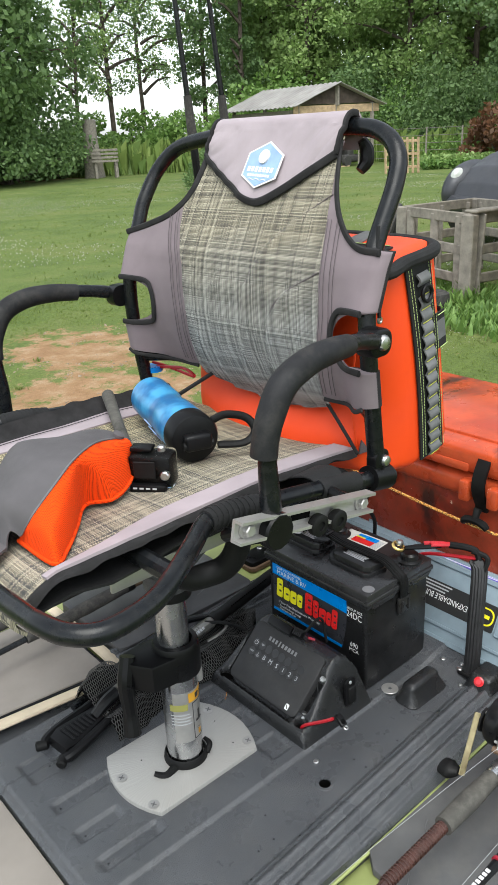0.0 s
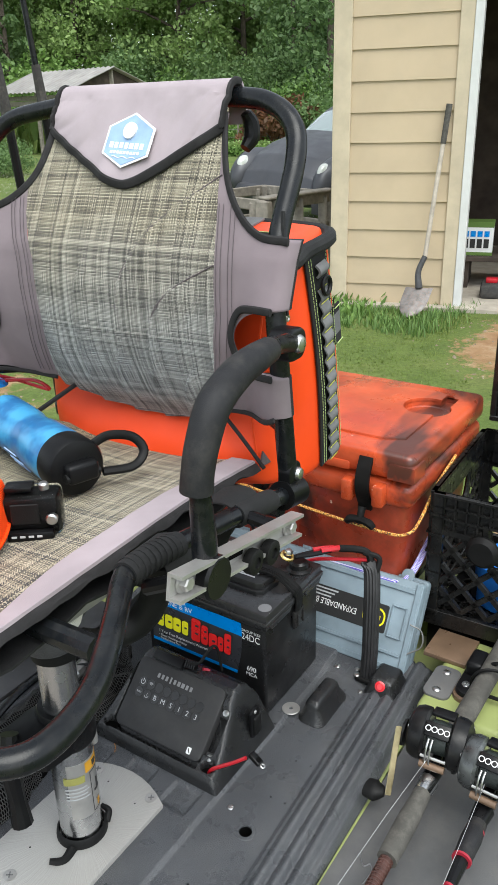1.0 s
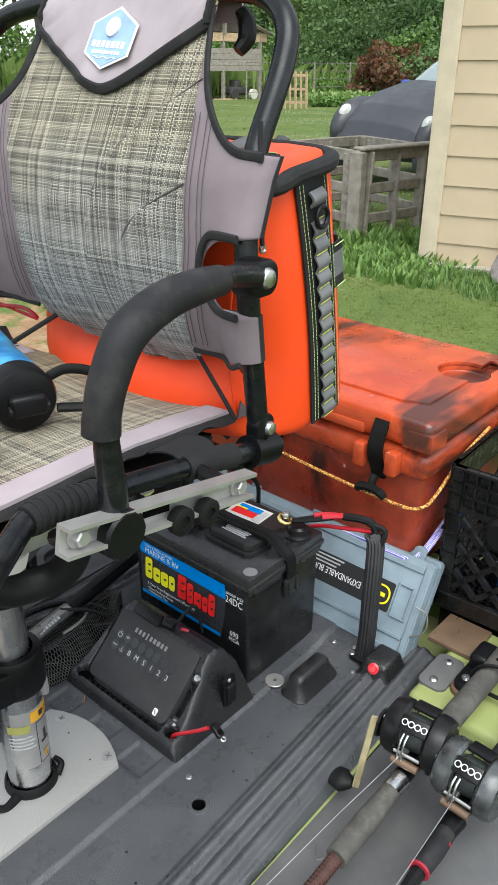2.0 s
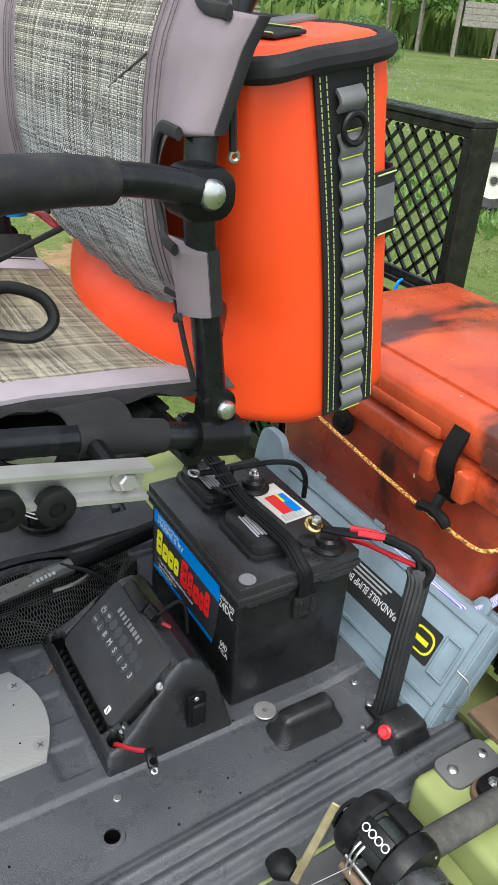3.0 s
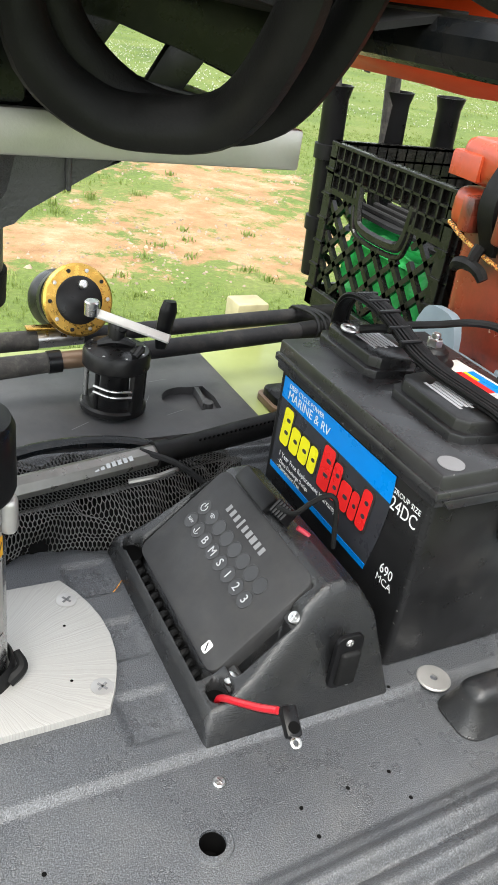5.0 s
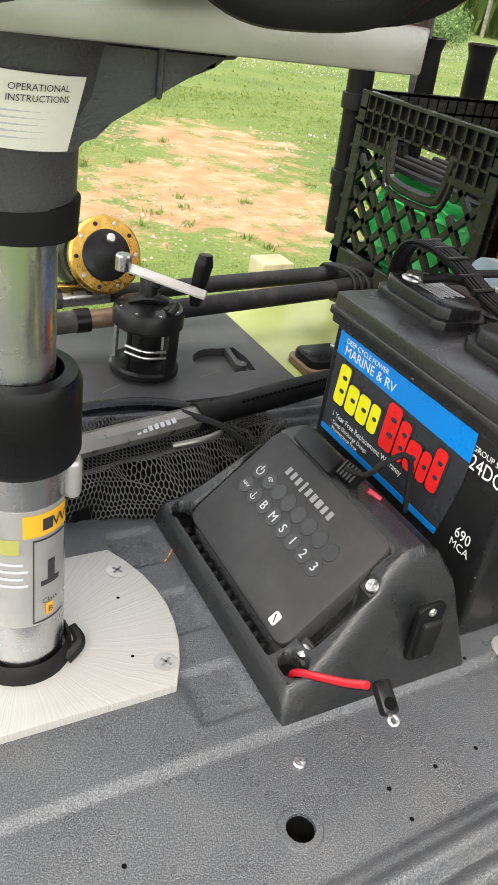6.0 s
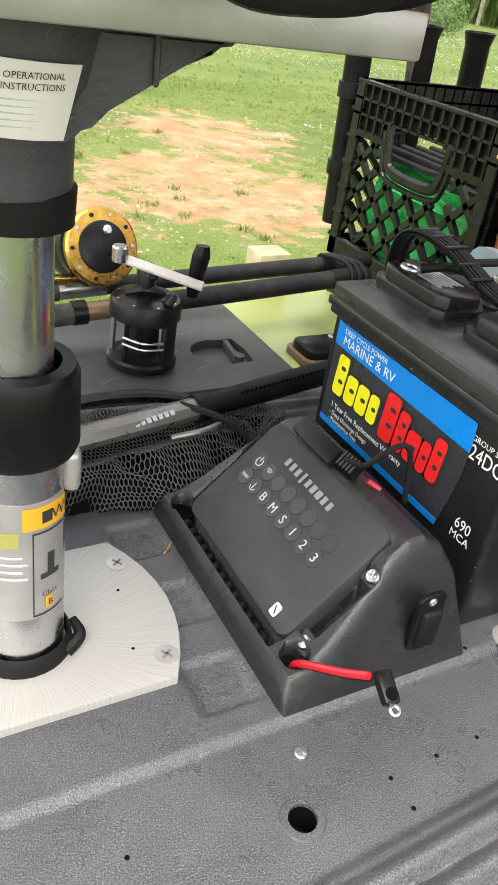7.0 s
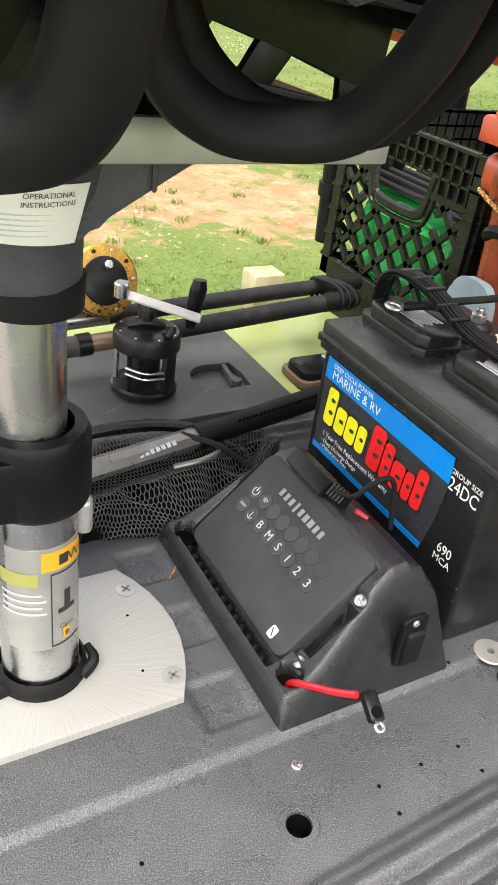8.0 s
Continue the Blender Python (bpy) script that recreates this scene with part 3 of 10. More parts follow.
def console_shape():
    b = bmesh.new()
    nx_, ny_ = 150, 200
    g = [[b.verts.new((0.016 + 0.194 * i / nx_, 0.06 + 0.272 * j / ny_, console_height(0.016 + 0.194 * i / nx_, 0.06 + 0.272 * j / ny_))) for j in range(ny_ + 1)] for i in range(nx_ + 1)]
    for i in range(nx_):
        for j in range(ny_):
            q = (g[i][j], g[i + 1][j], g[i + 1][j + 1], g[i][j + 1])
            if max(v.co.z for v in q) > -0.0039:
                b.faces.new(q)
    bmesh.ops.delete(b, geom=[v for v in b.verts if not v.link_faces], context="VERTS")
    return b


part("housing", console_shape(), M["console"], console, "", True, 70)
# panel: rounded slab on the slope
PN = V((-0.69, 0, 0.724)).normalized()
PM = Matrix(((0, 0.724, PN.x, 0.0885), (-1, 0, 0, 0.204), (0, 0.69, PN.z, 0.0655), (0, 0, 0, 1)))  # x to port, y up the slope
keypad = part("keypad", prism(rounded(0.176, 0.117, 0.012), 0.019, PM @ pose(0, 0, -0.016), 0.004), M["panel"], console, "charcoal keypad with pale symbols")
TOP = PM @ pose(0, 0, 0.0032)


def on_panel(y, up, lift=0.0):
    return TOP @ pose(0.204 - y, up, lift)


for i in range(8):
    for j, upv in enumerate((0.0185, 0.001)):
        y = 0.268 - i * 0.0167 + (0 if j else 0)
        part("button", lathe([(0.0082, 0.0), (0.0079, 0.0005), (0.0072, 0.0005), (0.007, 0.0002), (0.0, 0.0002)], on_panel(y, upv + 0.0, 0), 20), M["ink_faint"], keypad)
for i, ch in enumerate(("NAV", "", "B", "M", "S", "1", "2", "3")):
    if ch:
        writing("symbol", ch, 0.0045 if len(ch) > 1 else 0.0115, on_panel(0.268 - i * 0.0167, 0.001, 0.0006), M["ink_grey"], keypad)
ring = sweep([on_panel(0.268 + 0.004 * math.cos(radians(a)), 0.0185 + 0.004 * math.sin(radians(a)), 0.0007).translation for a in range(130, 411, 20)], 0.0005, 6, sub=1)
box((0.001, 0.005, 0.0006), (0, 0, 0), 0, 1, on_panel(0.268, 0.0215, 0.0007), ring)
part("power_symbol", ring, M["ink_grey"], keypad)
b = bmesh.new()
for r in (0.002, 0.0035, 0.005):
    sweep([on_panel(0.2513 + r * math.cos(radians(a)) , 0.0165 + r * math.sin(radians(a)), 0.0007).translation for a in range(45, 136, 15)], 0.0004, 6, sub=1, bm=b)
part("signal_symbol", b, M["ink_grey"], keypad)
b = sweep([on_panel(0.2513, y, 0.0007).translation for y in (-0.0025, 0.004)], 0.0004, 6, sub=1)
sweep([on_panel(0.2513 + 0.0035 * math.cos(radians(a)), 0.0 + 0.0035 * math.sin(radians(a)), 0.0007).translation for a in range(190, 351, 20)], 0.0004, 6, sub=1, bm=b)
part("anchor_symbol", b, M["ink_grey"], keypad)
for i, w in enumerate((0.006, 0.006, 0.006, 0.004, 0.006, 0.007, 0.008, 0.006, 0.006)):
    part("maker_mark", box((w * 0.8, 0.0075 if i != 3 else 0.0105, 0.0004), (-0.034 + i * 0.0083, 0, 0), 0.0004, 1, on_panel(0.21, 0.037, 0.0005)), M["ink_dim"], keypad, "dim grey block mark, unlettered")
b = prism(rounded(0.008, 0.0105, 0.002), 0.0004, on_panel(0.14, -0.047, 0.0002))
part("tag_mark", b, M["ink_white"], keypad)
b = box((0.0012, 0.0075, 0.0004), (0, 0, 0.0006), 0, 1, on_panel(0.14, -0.047, 0.0002) @ pose(0, 0, 0, 0, 0, 35))
part("tag_stroke", b, M["panel"], keypad)
for y, upv in ((0.104, -0.044), (0.106, 0.026)):
    b = box((0.018, 0.016, 0.007), (0, 0, -0.008), 0.002, 2, on_panel(y, upv))
    lug = part("lug", b, M["panel"], keypad)
    bolt(on_panel(y - 0.001, upv, -0.0045).translation, PN, 0.0062, 0.004, True, lug)
# lumpy cable bundle in the front trough
b = sweep([(0.039 + 0.0042 * math.cos(a), 0.281 - 0.172 * a / 88, 0.0145 + 0.0042 * math.sin(a)) for a in [i * 0.8 for i in range(111)]], 0.0032, 7, sub=2)
part("coiled_lead", b, M["rubber"], console)
# black discs set below the rim paint the shade down the cable ports
for x, y in ((0.041, 0.2935), (0.0445, 0.0975)):
    part("cable_port", lathe([(0.0, 0.019), (0.0094, 0.019), (0.0094, 0.02), (0.0, 0.02)], pose(x, y, 0) @ Matrix.Diagonal((1.05, 1.25, 1, 1)), 24), M["hole"], console)
# plug and lead at the panel's upper edge
part("power_lead", sweep([(0.136, 0.2, 0.121), (0.14, 0.18, 0.127), (0.15, 0.172, 0.142), (0.163, 0.168, 0.15), (0.17, 0.164, 0.142), (0.172, 0.16, 0.112), (0.172, 0.158, 0.1)], 0.0024, 8), M["rubber"], console)
b = span((-0.03, -0.009, -0.008), (0.03, 0.009, 0.008), 0.003, 2, aim((0.137, 0.238, 0.113), PN, (0, -1, 0)))
for i in range(5):
    box((0.003, 0.015, 0.013), (0.034 + i * 0.0042, 0, 0), 0.001, 1, aim((0.137, 0.238, 0.115), PN, (0, -1, 0.12)), b)
part("plug", b, M["black_plastic"], console)
part("red_sleeve", sweep([(0.143, 0.175, 0.115), (0.148, 0.172, 0.112), (0.152, 0.168, 0.109)], 0.0024, 8), M["red_dark"], console)
# weather socket on the console's side
b = prism(rounded(0.026, 0.056, 0.008), 0.004, Matrix(((1, 0, 0, 0.145), (0, 0, -1, 0.0785), (0, 1, 0, 0.052), (0, 0, 0, 1))), 0.0015)
socket = part("outlet_cover", b, M["black_plastic"], console)
part("cap", box((0.019, 0.008, 0.036), (0.147, 0.0745, 0.046), 0.0035, 3), M["rubber"], socket)
bolt((0.143, 0.0745, 0.074), (0, -1, 0), 0.0036, 0.002, True, socket)
bolt((0.15, 0.0745, 0.029), (0, -1, 0), 0.0036, 0.002, True, socket)
solo("orange_thread", sweep([(0.012, 0.262, 0.0025), (0.02, 0.268, 0.006), (0.026, 0.279, 0.003), (0.0235, 0.291, 0.0025)], 0.0006, 5), M["rope_orange"], "short orange thread lying on the tray", "thread")
red_lead = thing("loose_wire", (0.08, 0.08, 0.0), "red wire with a black ring-ended connector lying on the tray", "wire")
part("wire", sweep([(0.0445, 0.0975, 0.012), (0.0425, 0.093, 0.027), (0.042, 0.085, 0.037), (0.044, 0.072, 0.047), (0.05, 0.05, 0.062), (0.056, 0.034, 0.074)], 0.0029, 8), M["red"], red_lead)
part("wire", sweep([(0.047, 0.096, 0.012), (0.0455, 0.092, 0.024), (0.045, 0.085, 0.034), (0.047, 0.072, 0.044), (0.0525, 0.05, 0.059), (0.058, 0.034, 0.071)], 0.0026, 8), M["rubber"], red_lead)
cx_w = aim((0.0545, 0.016, 0.083), (0, -0.4, 0.9), (-0.1, -0.9, 0.4))
b = box((0.022, 0.012, 0.008), (0, 0, 0), 0.0025, 2, cx_w)
part("connector", b, M["black_plastic"], red_lead)
part("socket", lathe([(0.0042, 0), (0.0042, 0.001), (0.0, 0.001)], cx_w @ pose(0.005, 0, 0.0036), 14), M["hole"], red_lead)
part("ring_end", sweep([cx_w @ V((0.0145 + 0.0032 * math.cos(a), 0.0032 * math.sin(a), 0.001)) for a in [i * math.pi / 6 for i in range(12)]], 0.0013, 6, True, 1), M["steel"], red_lead)

# ---- battery ----
bat = thing("battery", (0.3, 0.22, 0.0), "black twelve volt deep cycle battery with blue label on the deck", "battery")
part("case", span((0.207, 0.094, 0.004), (0.383, 0.346, 0.185), 0.006, 3), M["battery"], bat)
b = span((0.203, 0.089, 0.182), (0.387, 0.351, 0.213), 0.003, 2)
lid = part("lid", b, M["battery_dusty"], bat, "dusty black lid")
part("lid_lip", span((0.2005, 0.0865, 0.19), (0.3895, 0.3535, 0.199), 0.0022, 2), M["battery_dusty"], lid)
for lo, hi in ((0.209, 0.282), (0.322, 0.383)):
    part("grip_ledge", prism([(lo, 0.0), (hi, 0.0), (hi - 0.008, 0.009), (lo + 0.008, 0.009)], 0.008, Matrix(((1, 0, 0, 0), (0, 0, -1, 0.0945), (0, -1, 0, 0.19), (0, 0, 0, 1))), 0.001), M["battery_dusty"], lid)
for (cx, cy) in ((0.276, 0.3), (0.278, 0.175)):
    b = prism([(-0.026, -0.05), (0.014, -0.055), (0.027, -0.042), (0.027, 0.042), (0.014, 0.055), (-0.026, 0.05), (-0.034, 0.04), (-0.034, -0.04)], 0.009, pose(cx, cy, 0.212), 0.002)
    prism([(-0.02, -0.046), (0.012, -0.05), (0.022, -0.038), (0.022, 0.038), (0.012, 0.05), (-0.02, 0.046), (-0.028, 0.036), (-0.028, -0.036)], 0.02, pose(cx, cy, 0.212), 0.003, b)
    cap = part("vent_cap", b, M["battery"], bat)
    for i in range(7):
        part("print_bar", box((0.003, 0.05 - 0.004 * (i % 3), 0.0003), (cx + 0.012 - i * 0.0042, cy, 0.2323), 0, 1), M["ink_grey"], cap)
# carrying strap over the lid
sl = [(0.303, 0.0905, 0.155), (0.302, 0.0868, 0.172), (0.2995, 0.0845, 0.19), (0.297, 0.085, 0.206), (0.294, 0.0925, 0.2165), (0.291, 0.12, 0.2345), (0.288, 0.157, 0.2375), (0.283, 0.205, 0.2395), (0.28, 0.24, 0.246), (0.276, 0.285, 0.262), (0.274, 0.32, 0.266), (0.274, 0.345, 0.258), (0.275, 0.3575, 0.235), (0.276, 0.357, 0.2), (0.276, 0.354, 0.17)]
strap = part("carry_strap", sweep(sl, 0.0108, 12, sub=6, flat=0.2, up=(1, 0, 0)), M["rubber"], bat, "ribbed black rubber strap")
for off in (-0.009, -0.0045, 0, 0.0045, 0.009):
    part("rib", sweep([(x + off, y, z + 0.0012) for x, y, z in sl], 0.0021, 6, sub=6), M["rubber"], strap)
for yy, zz in ((0.245, 0.2495), (0.265, 0.2555), (0.285, 0.2635), (0.305, 0.2665), (0.325, 0.2665)):
    part("grip", box((0.025, 0.005, 0.006), (0.277, yy, zz), 0.001, 1), M["black_plastic"], strap)
part("strap_anchor", box((0.034, 0.008, 0.034), (0.304, 0.0885, 0.152), 0.004, 2), M["battery"], bat)
b = bmesh.new()
box((0.004, 0.004, 0.024), (0.295, 0.084, 0.152), 0.001, 1, bm=b)
box((0.004, 0.004, 0.024), (0.313, 0.084, 0.152), 0.001, 1, bm=b)
part("anchor_ribs", b, M["battery"], bat)
for x, y, nm in ((0.335, 0.276, "negative_terminal"), (0.352, 0.115, "positive_terminal")):
    post = part(nm, lathe([(0.024, 0.212), (0.024, 0.216), (0.0205, 0.218), (0.0175, 0.219), (0.0165, 0.227), (0.012, 0.2305), (0.0, 0.231)], pose(x, y, 0), 24), M["battery"], bat)
    if nm == "negative_terminal":
        part("stud", lathe([(0.0045, 0.23), (0.0045, 0.243), (0.0035, 0.244), (0, 0.244)], pose(x, y, 0), 12), M["steel"], post)
        part("nut", lathe([(0.008, 0.2305), (0.008, 0.2375), (0.007, 0.2385), (0, 0.2385)], pose(x, y, 0), 6), M["steel"], post)
    else:
        part("terminal_pad", prism(rounded(0.05, 0.026, 0.012, cx=-0.014, cy=0.006), 0.0045, pose(x, y, 0.2125, 0, 0, -30), 0.0012), M["battery"], post)
b = sweep([(0.335 + 0.0095 * math.cos(a), 0.128 + 0.0095 * math.sin(a), 0.244 + 0.004 * math.sin(a)) for a in [i * math.pi / 7 for i in range(14)]], 0.0032, 8, True, 1)
part("lug_ring", b, M["brass"], bat)
part("wing_nut", lathe([(0.007, 0), (0.007, 0.006), (0.005, 0.009)], pose(0.338, 0.127, 0.247), 6), M["steel"], bat)
for dz, dy in ((0, 0), (0.004, -0.016)):
    part("red_lead", sweep([(0.342, 0.122 + dy * 0.4, 0.239 + dz), (0.364, 0.102 + dy, 0.243 + dz), (0.385, 0.083 + dy, 0.245 + dz), (0.41, 0.062 + dy * 0.6, 0.243 + dz)], [0.0042, 0.0042, 0.0042, 0.0042], 8), M["black_plastic"], bat)
    part("red_sleeve", sweep([(0.37, 0.097 + dy, 0.247 + dz), (0.385, 0.083 + dy, 0.247 + dz), (0.398, 0.072 + dy * .8, 0.245 + dz)], 0.0052, 8), M["red"], bat)
part("red_lead", sweep([(0.394, 0.13, 0.2), (0.398, 0.1, 0.214), (0.404, 0.06, 0.223), (0.411, 0.03, 0.228), (0.414, 0.012, 0.232)], 0.0036, 8), M["red"], bat)
part("black_lead", sweep([(0.3, 0.285, 0.25), (0.335, 0.276, 0.253), (0.36, 0.26, 0.26), (0.385, 0.245, 0.258), (0.4, 0.24, 0.235), (0.402, 0.24, 0.2)], 0.004, 8), M["rubber"], bat)
b = sweep([(0.258 + 0.007 * math.cos(a), 0.315 + 0.009 * math.sin(a), 0.236) for a in [i * math.pi / 7 for i in range(14)]], 0.0022, 8, True, 1)
part("loose_ring", b, M["steel"], bat)
part("loose_lead", sweep([(0.266, 0.31, 0.237), (0.285, 0.295, 0.243), (0.305, 0.285, 0.24)], 0.0045, 8), M["rubber"], bat)
# warning sticker on the lid
sticker = part("warning_sticker", box((0.046, 0.09, 0.0006), (0, 0, 0), 0, 1, pose(0.349, 0.227, 0.2136, 0, 0, 4)), M["paper"], bat, "white warning sticker")
part("blue_field", box((0.014, 0.046, 0.0004), (0, 0, 0), 0, 1, pose(0.361, 0.222, 0.2142, 0, 0, 4)), M["label_blue"], sticker)
part("red_field", box((0.017, 0.046, 0.0004), (0, 0, 0), 0, 1, pose(0.345, 0.223, 0.2142, 0, 0, 4)), M["ink_red"], sticker)
part("yellow_field", box((0.004, 0.02, 0.0004), (0, 0, 0), 0, 1, pose(0.355, 0.235, 0.2146, 0, 0, 4)), M["ink_yellow"], sticker)
for i in range(6):
    part("print_bar", box((0.036, 0.0014, 0.0003), (0, 0, 0), 0, 1, pose(0.35, 0.186 + i * 0.0026, 0.2141, 0, 0, 4)), M["ink_grey"], sticker)
part("round_seal", lathe([(0.011, 0.2132), (0.011, 0.2138), (0, 0.2138)], pose(0.222, 0.103, 0), 20), M["ink_dim"], bat)
# front label; x of the label runs to port
LM = Matrix(((0, 0, -1, 0.2062), (-1, 0, 0, 0.334), (0, 1, 0, 0.074), (0, 0, 0, 1)))
lab = [(0, 0), (0, 0.106)] + [(0.183 + 0.012 * math.sin(math.pi * (0.35 + 0.65 * i / 10)), 0.106 - 0.106 * i / 10) for i in range(11)]
label_p = part("front_label", prism(lab, 0.0004, LM), M["label_dark"], bat, "blue and charcoal label with yellow and red block marks", False)
tb = [(0, 0.083), (0, 0.106)] + [(0.183 + 0.012 * math.sin(math.pi * (0.35 + 0.65 * i / 40)), 0.106 - 0.106 * i / 40) for i in range(0, 11)]
part("blue_band", prism(tb, 0.0004, LM @ pose(0, 0, 0.0004)), M["label_blue"], label_p, "", False)
part("blue_edge", prism([(0, 0), (0, 0.006), (0.184, 0.006), (0.183, 0)], 0.0004, LM @ pose(0, 0, 0.0004)), M["label_blue"], label_p, "", False)
writing("print", "DEEP CYCLE POWER", 0.0072, LM @ pose(0.012, 0.1, 0.001), M["ink_white"], label_p, "LEFT", 0.0001)
writing("print", "MARINE & RV", 0.0135, LM @ pose(0.012, 0.0905, 0.001), M["ink_white"], label_p, "LEFT", 0.0001)
# the maker's mark, drawn as plain block strokes: yellow then red
def block_mark(cells, x_at, mat, name, h, grow=0.0):
    """Rounded leaning blocks, one a part."""
    for dx, w, hh, z0 in cells:
        lean = Matrix.Shear("XY", 4, (0.0, 0.0))
        lean[0][1] = 0.07
        m = LM @ pose(x_at + dx, 0.036 + z0, h) @ lean
        block = part(name, prism(rounded(w + grow, hh + grow, 0.0042, 3, 0.0, hh / 2), 0.0005, m), mat, label_p)
        if not grow:
            for f in ((0.36, 0.7) if hh > 0.035 else (0.52,)):
                part("mark_eye", prism(rounded(w * 0.42, 0.0042, 0.002, 3, w * 0.12, hh * f), 0.0004, m @ pose(0, 0, 0.0004)), M["label_dark"], block)


yel = [(0.008, 0.0165, 0.042, 0.0), (0.0275, 0.0165, 0.029, 0.0), (0.046, 0.0165, 0.029, 0.0), (0.0635, 0.0135, 0.029, 0.0)]
rd = [(0.009, 0.019, 0.047, -0.004), (0.0275, 0.0135, 0.04, -0.004), (0.045, 0.017, 0.03, -0.004), (0.061, 0.0115, 0.03, -0.004), (0.0755, 0.0135, 0.042, -0.004)]
block_mark(yel, 0.011, M["ink_black"], "mark_shadow", 0.0006, 0.0045)
block_mark(rd, 0.089, M["ink_black"], "mark_shadow", 0.0006, 0.0045)
block_mark(yel, 0.0105, M["ink_yellow"], "yellow_mark", 0.0011)
block_mark(rd, 0.0885, M["ink_red"], "red_mark", 0.0011)
writing("print", "1 Year Free Replacement Warranty", 0.0082, LM @ pose(0.014, 0.024, 0.001), M["ink_white"], label_p, "LEFT", 0.0001, 0.95)
writing("print", "- Deep Discharge Design", 0.0062, LM @ pose(0.014, 0.0155, 0.001), M["ink_white"], label_p, "LEFT", 0.0001)
writing("print", "- Maintenance Free", 0.0062, LM @ pose(0.014, 0.009, 0.001), M["ink_white"], label_p, "LEFT", 0.0001)
writing("print", "GROUP SIZE", 0.007, LM @ pose(0.212, 0.0935, 0), M["ink_white"], bat, "CENTER", 0.0001)
writing("print", "24DC", 0.0185, LM @ pose(0.212, 0.0815, 0), M["ink_white"], bat, "CENTER", 0.0001, 0.8)
writing("print", "690", 0.0145, LM @ pose(0.212, 0.019, 0), M["ink_white"], bat, "CENTER", 0.0001, 0.85)
writing("print", "MCA", 0.0105, LM @ pose(0.212, 0.0075, 0), M["ink_white"], bat, "CENTER", 0.0001)

# braided cable loom by the battery
loom = thing("cable_loom", (0.385, -0.005, 0.0), "black braided cable loom rising from the tray", "cable")
b = bmesh.new()
path = [(0.388, -0.008, 0.012), (0.388, -0.01, 0.06), (0.392, -0.008, 0.12), (0.4, -0.004, 0.175), (0.412, 0.004, 0.215), (0.415, 0.012, 0.225)]
for i in range(13):
    a = 2 * math.pi * i / 13
    part("strand", sweep([(x + 0.012 * math.cos(a), y + 0.011 * math.sin(a), z) for x, y, z in path], 0.0034, 7, sub=5), M["braid"], loom)
part("sleeve", sweep(path, 0.0125, 10), M["braid"], loom)
part("lead", sweep([(0.412, 0.004, 0.215), (0.415, 0.012, 0.243), (0.408, 0.03, 0.25), (0.398, 0.06, 0.248)], 0.0065, 8), M["rubber"], loom)
part("lead", sweep([(0.405, -0.004, 0.205), (0.42, -0.006, 0.236), (0.41, 0.02, 0.246)], 0.005, 8), M["rubber"], loom)
part("foot", box((0.04, 0.034, 0.008), (0.388, -0.008, 0.009), 0.003), M["rubber"], loom)
bolt((0.376, 0.008, 0.012), (0, 0, 1), 0.006, 0.003, False, loom)
bolt((0.402, -0.028, 0.012), (0, 0, 1), 0.006, 0.003, False, loom)

# ---- folding bump board leaning on the cooler ----
board = thing("bump_board", (0.44, 0.18, 0.0), "blue grey folding fish measuring board leaning behind the battery", "measuring board")
tilt = aim((0.418, 0.205, 0.008), (-0.88, 0, 0.47), (0, -1, 0))  # x to port, y up, z out of the face
b = prism(rounded(0.518, 0.17, 0.008, cx=0.009, cy=0.085), 0.022, tilt @ pose(0, 0, -0.022), 0.002)
face = part("outer_leaf", b, M["grey_board"], board)
b = bmesh.new()
for lo, hi in (((-0.245, 0.148), (0.254, 0.158)), ((-0.245, 0.03), (0.254, 0.036)), ((-0.248, 0.002), (0.254, 0.012)), ((0.22, 0.06), (0.223, 0.12)), ((0.246, 0.06), (0.249, 0.12)), ((0.22, 0.06), (0.249, 0.063)), ((0.22, 0.117), (0.249, 0.12)), ((0.256, 0.0), (0.266, 0.168)), ((-0.248, 0.0), (-0.236, 0.168))):
    span((*lo, 0), (*hi, 0.004), 0.001, 1, tilt, b)
part("ribs", b, M["grey_board"], face)
for x in (-0.15, 0.0, 0.21):
    b = prism(rounded(0.03, 0.022, 0.009), 0.006, tilt @ pose(x, -0.004, -0.006), 0.001)
    part("latch_tab", b, M["grey_board"], face)
    b = prism(rounded(0.024, 0.026, 0.011), 0.005, tilt @ pose(x + 0.02, 0.176, -0.016), 0.001)
    part("hinge_tab", b, M["grey_board"], face)
decal = part("decal", prism(rounded(0.27, 0.052, 0.004, cx=0.08, cy=0.088), 0.0006, tilt @ pose(0, 0, 0.0)), M["ink_black"], face, "black decal with white and yellow print")
writing("print", "EXPANDABLE BUMP BOARD", 0.0165, tilt @ pose(0.076, 0.0855, 0.0009) @ pose(0, 0, 0, 0, 0, 180), M["ink_white"], decal, "CENTER", 0.0001, 0.75)
for i in range(3):
    part("print_bar", box((0.1 - 0.012 * i, 0.0028, 0.0003), (0.06, 0.109 - i * 0.0065, 0.0008), 0, 1, tilt), M["ink_grey"], decal)
part("badge", prism(rounded(0.044, 0.034, 0.014, cx=0.189, cy=0.088), 0.0004, tilt @ pose(0, 0, 0.0006)), M["ink_yellow"], decal)
part("badge_field", prism(rounded(0.038, 0.028, 0.012, cx=0.189, cy=0.088), 0.0004, tilt @ pose(0, 0, 0.001)), M["ink_black"], decal)
part("badge_bar", box((0.026, 0.007, 0.0004), (0.189, 0.088, 0.0016), 0, 1, tilt), M["ink_yellow"], decal)
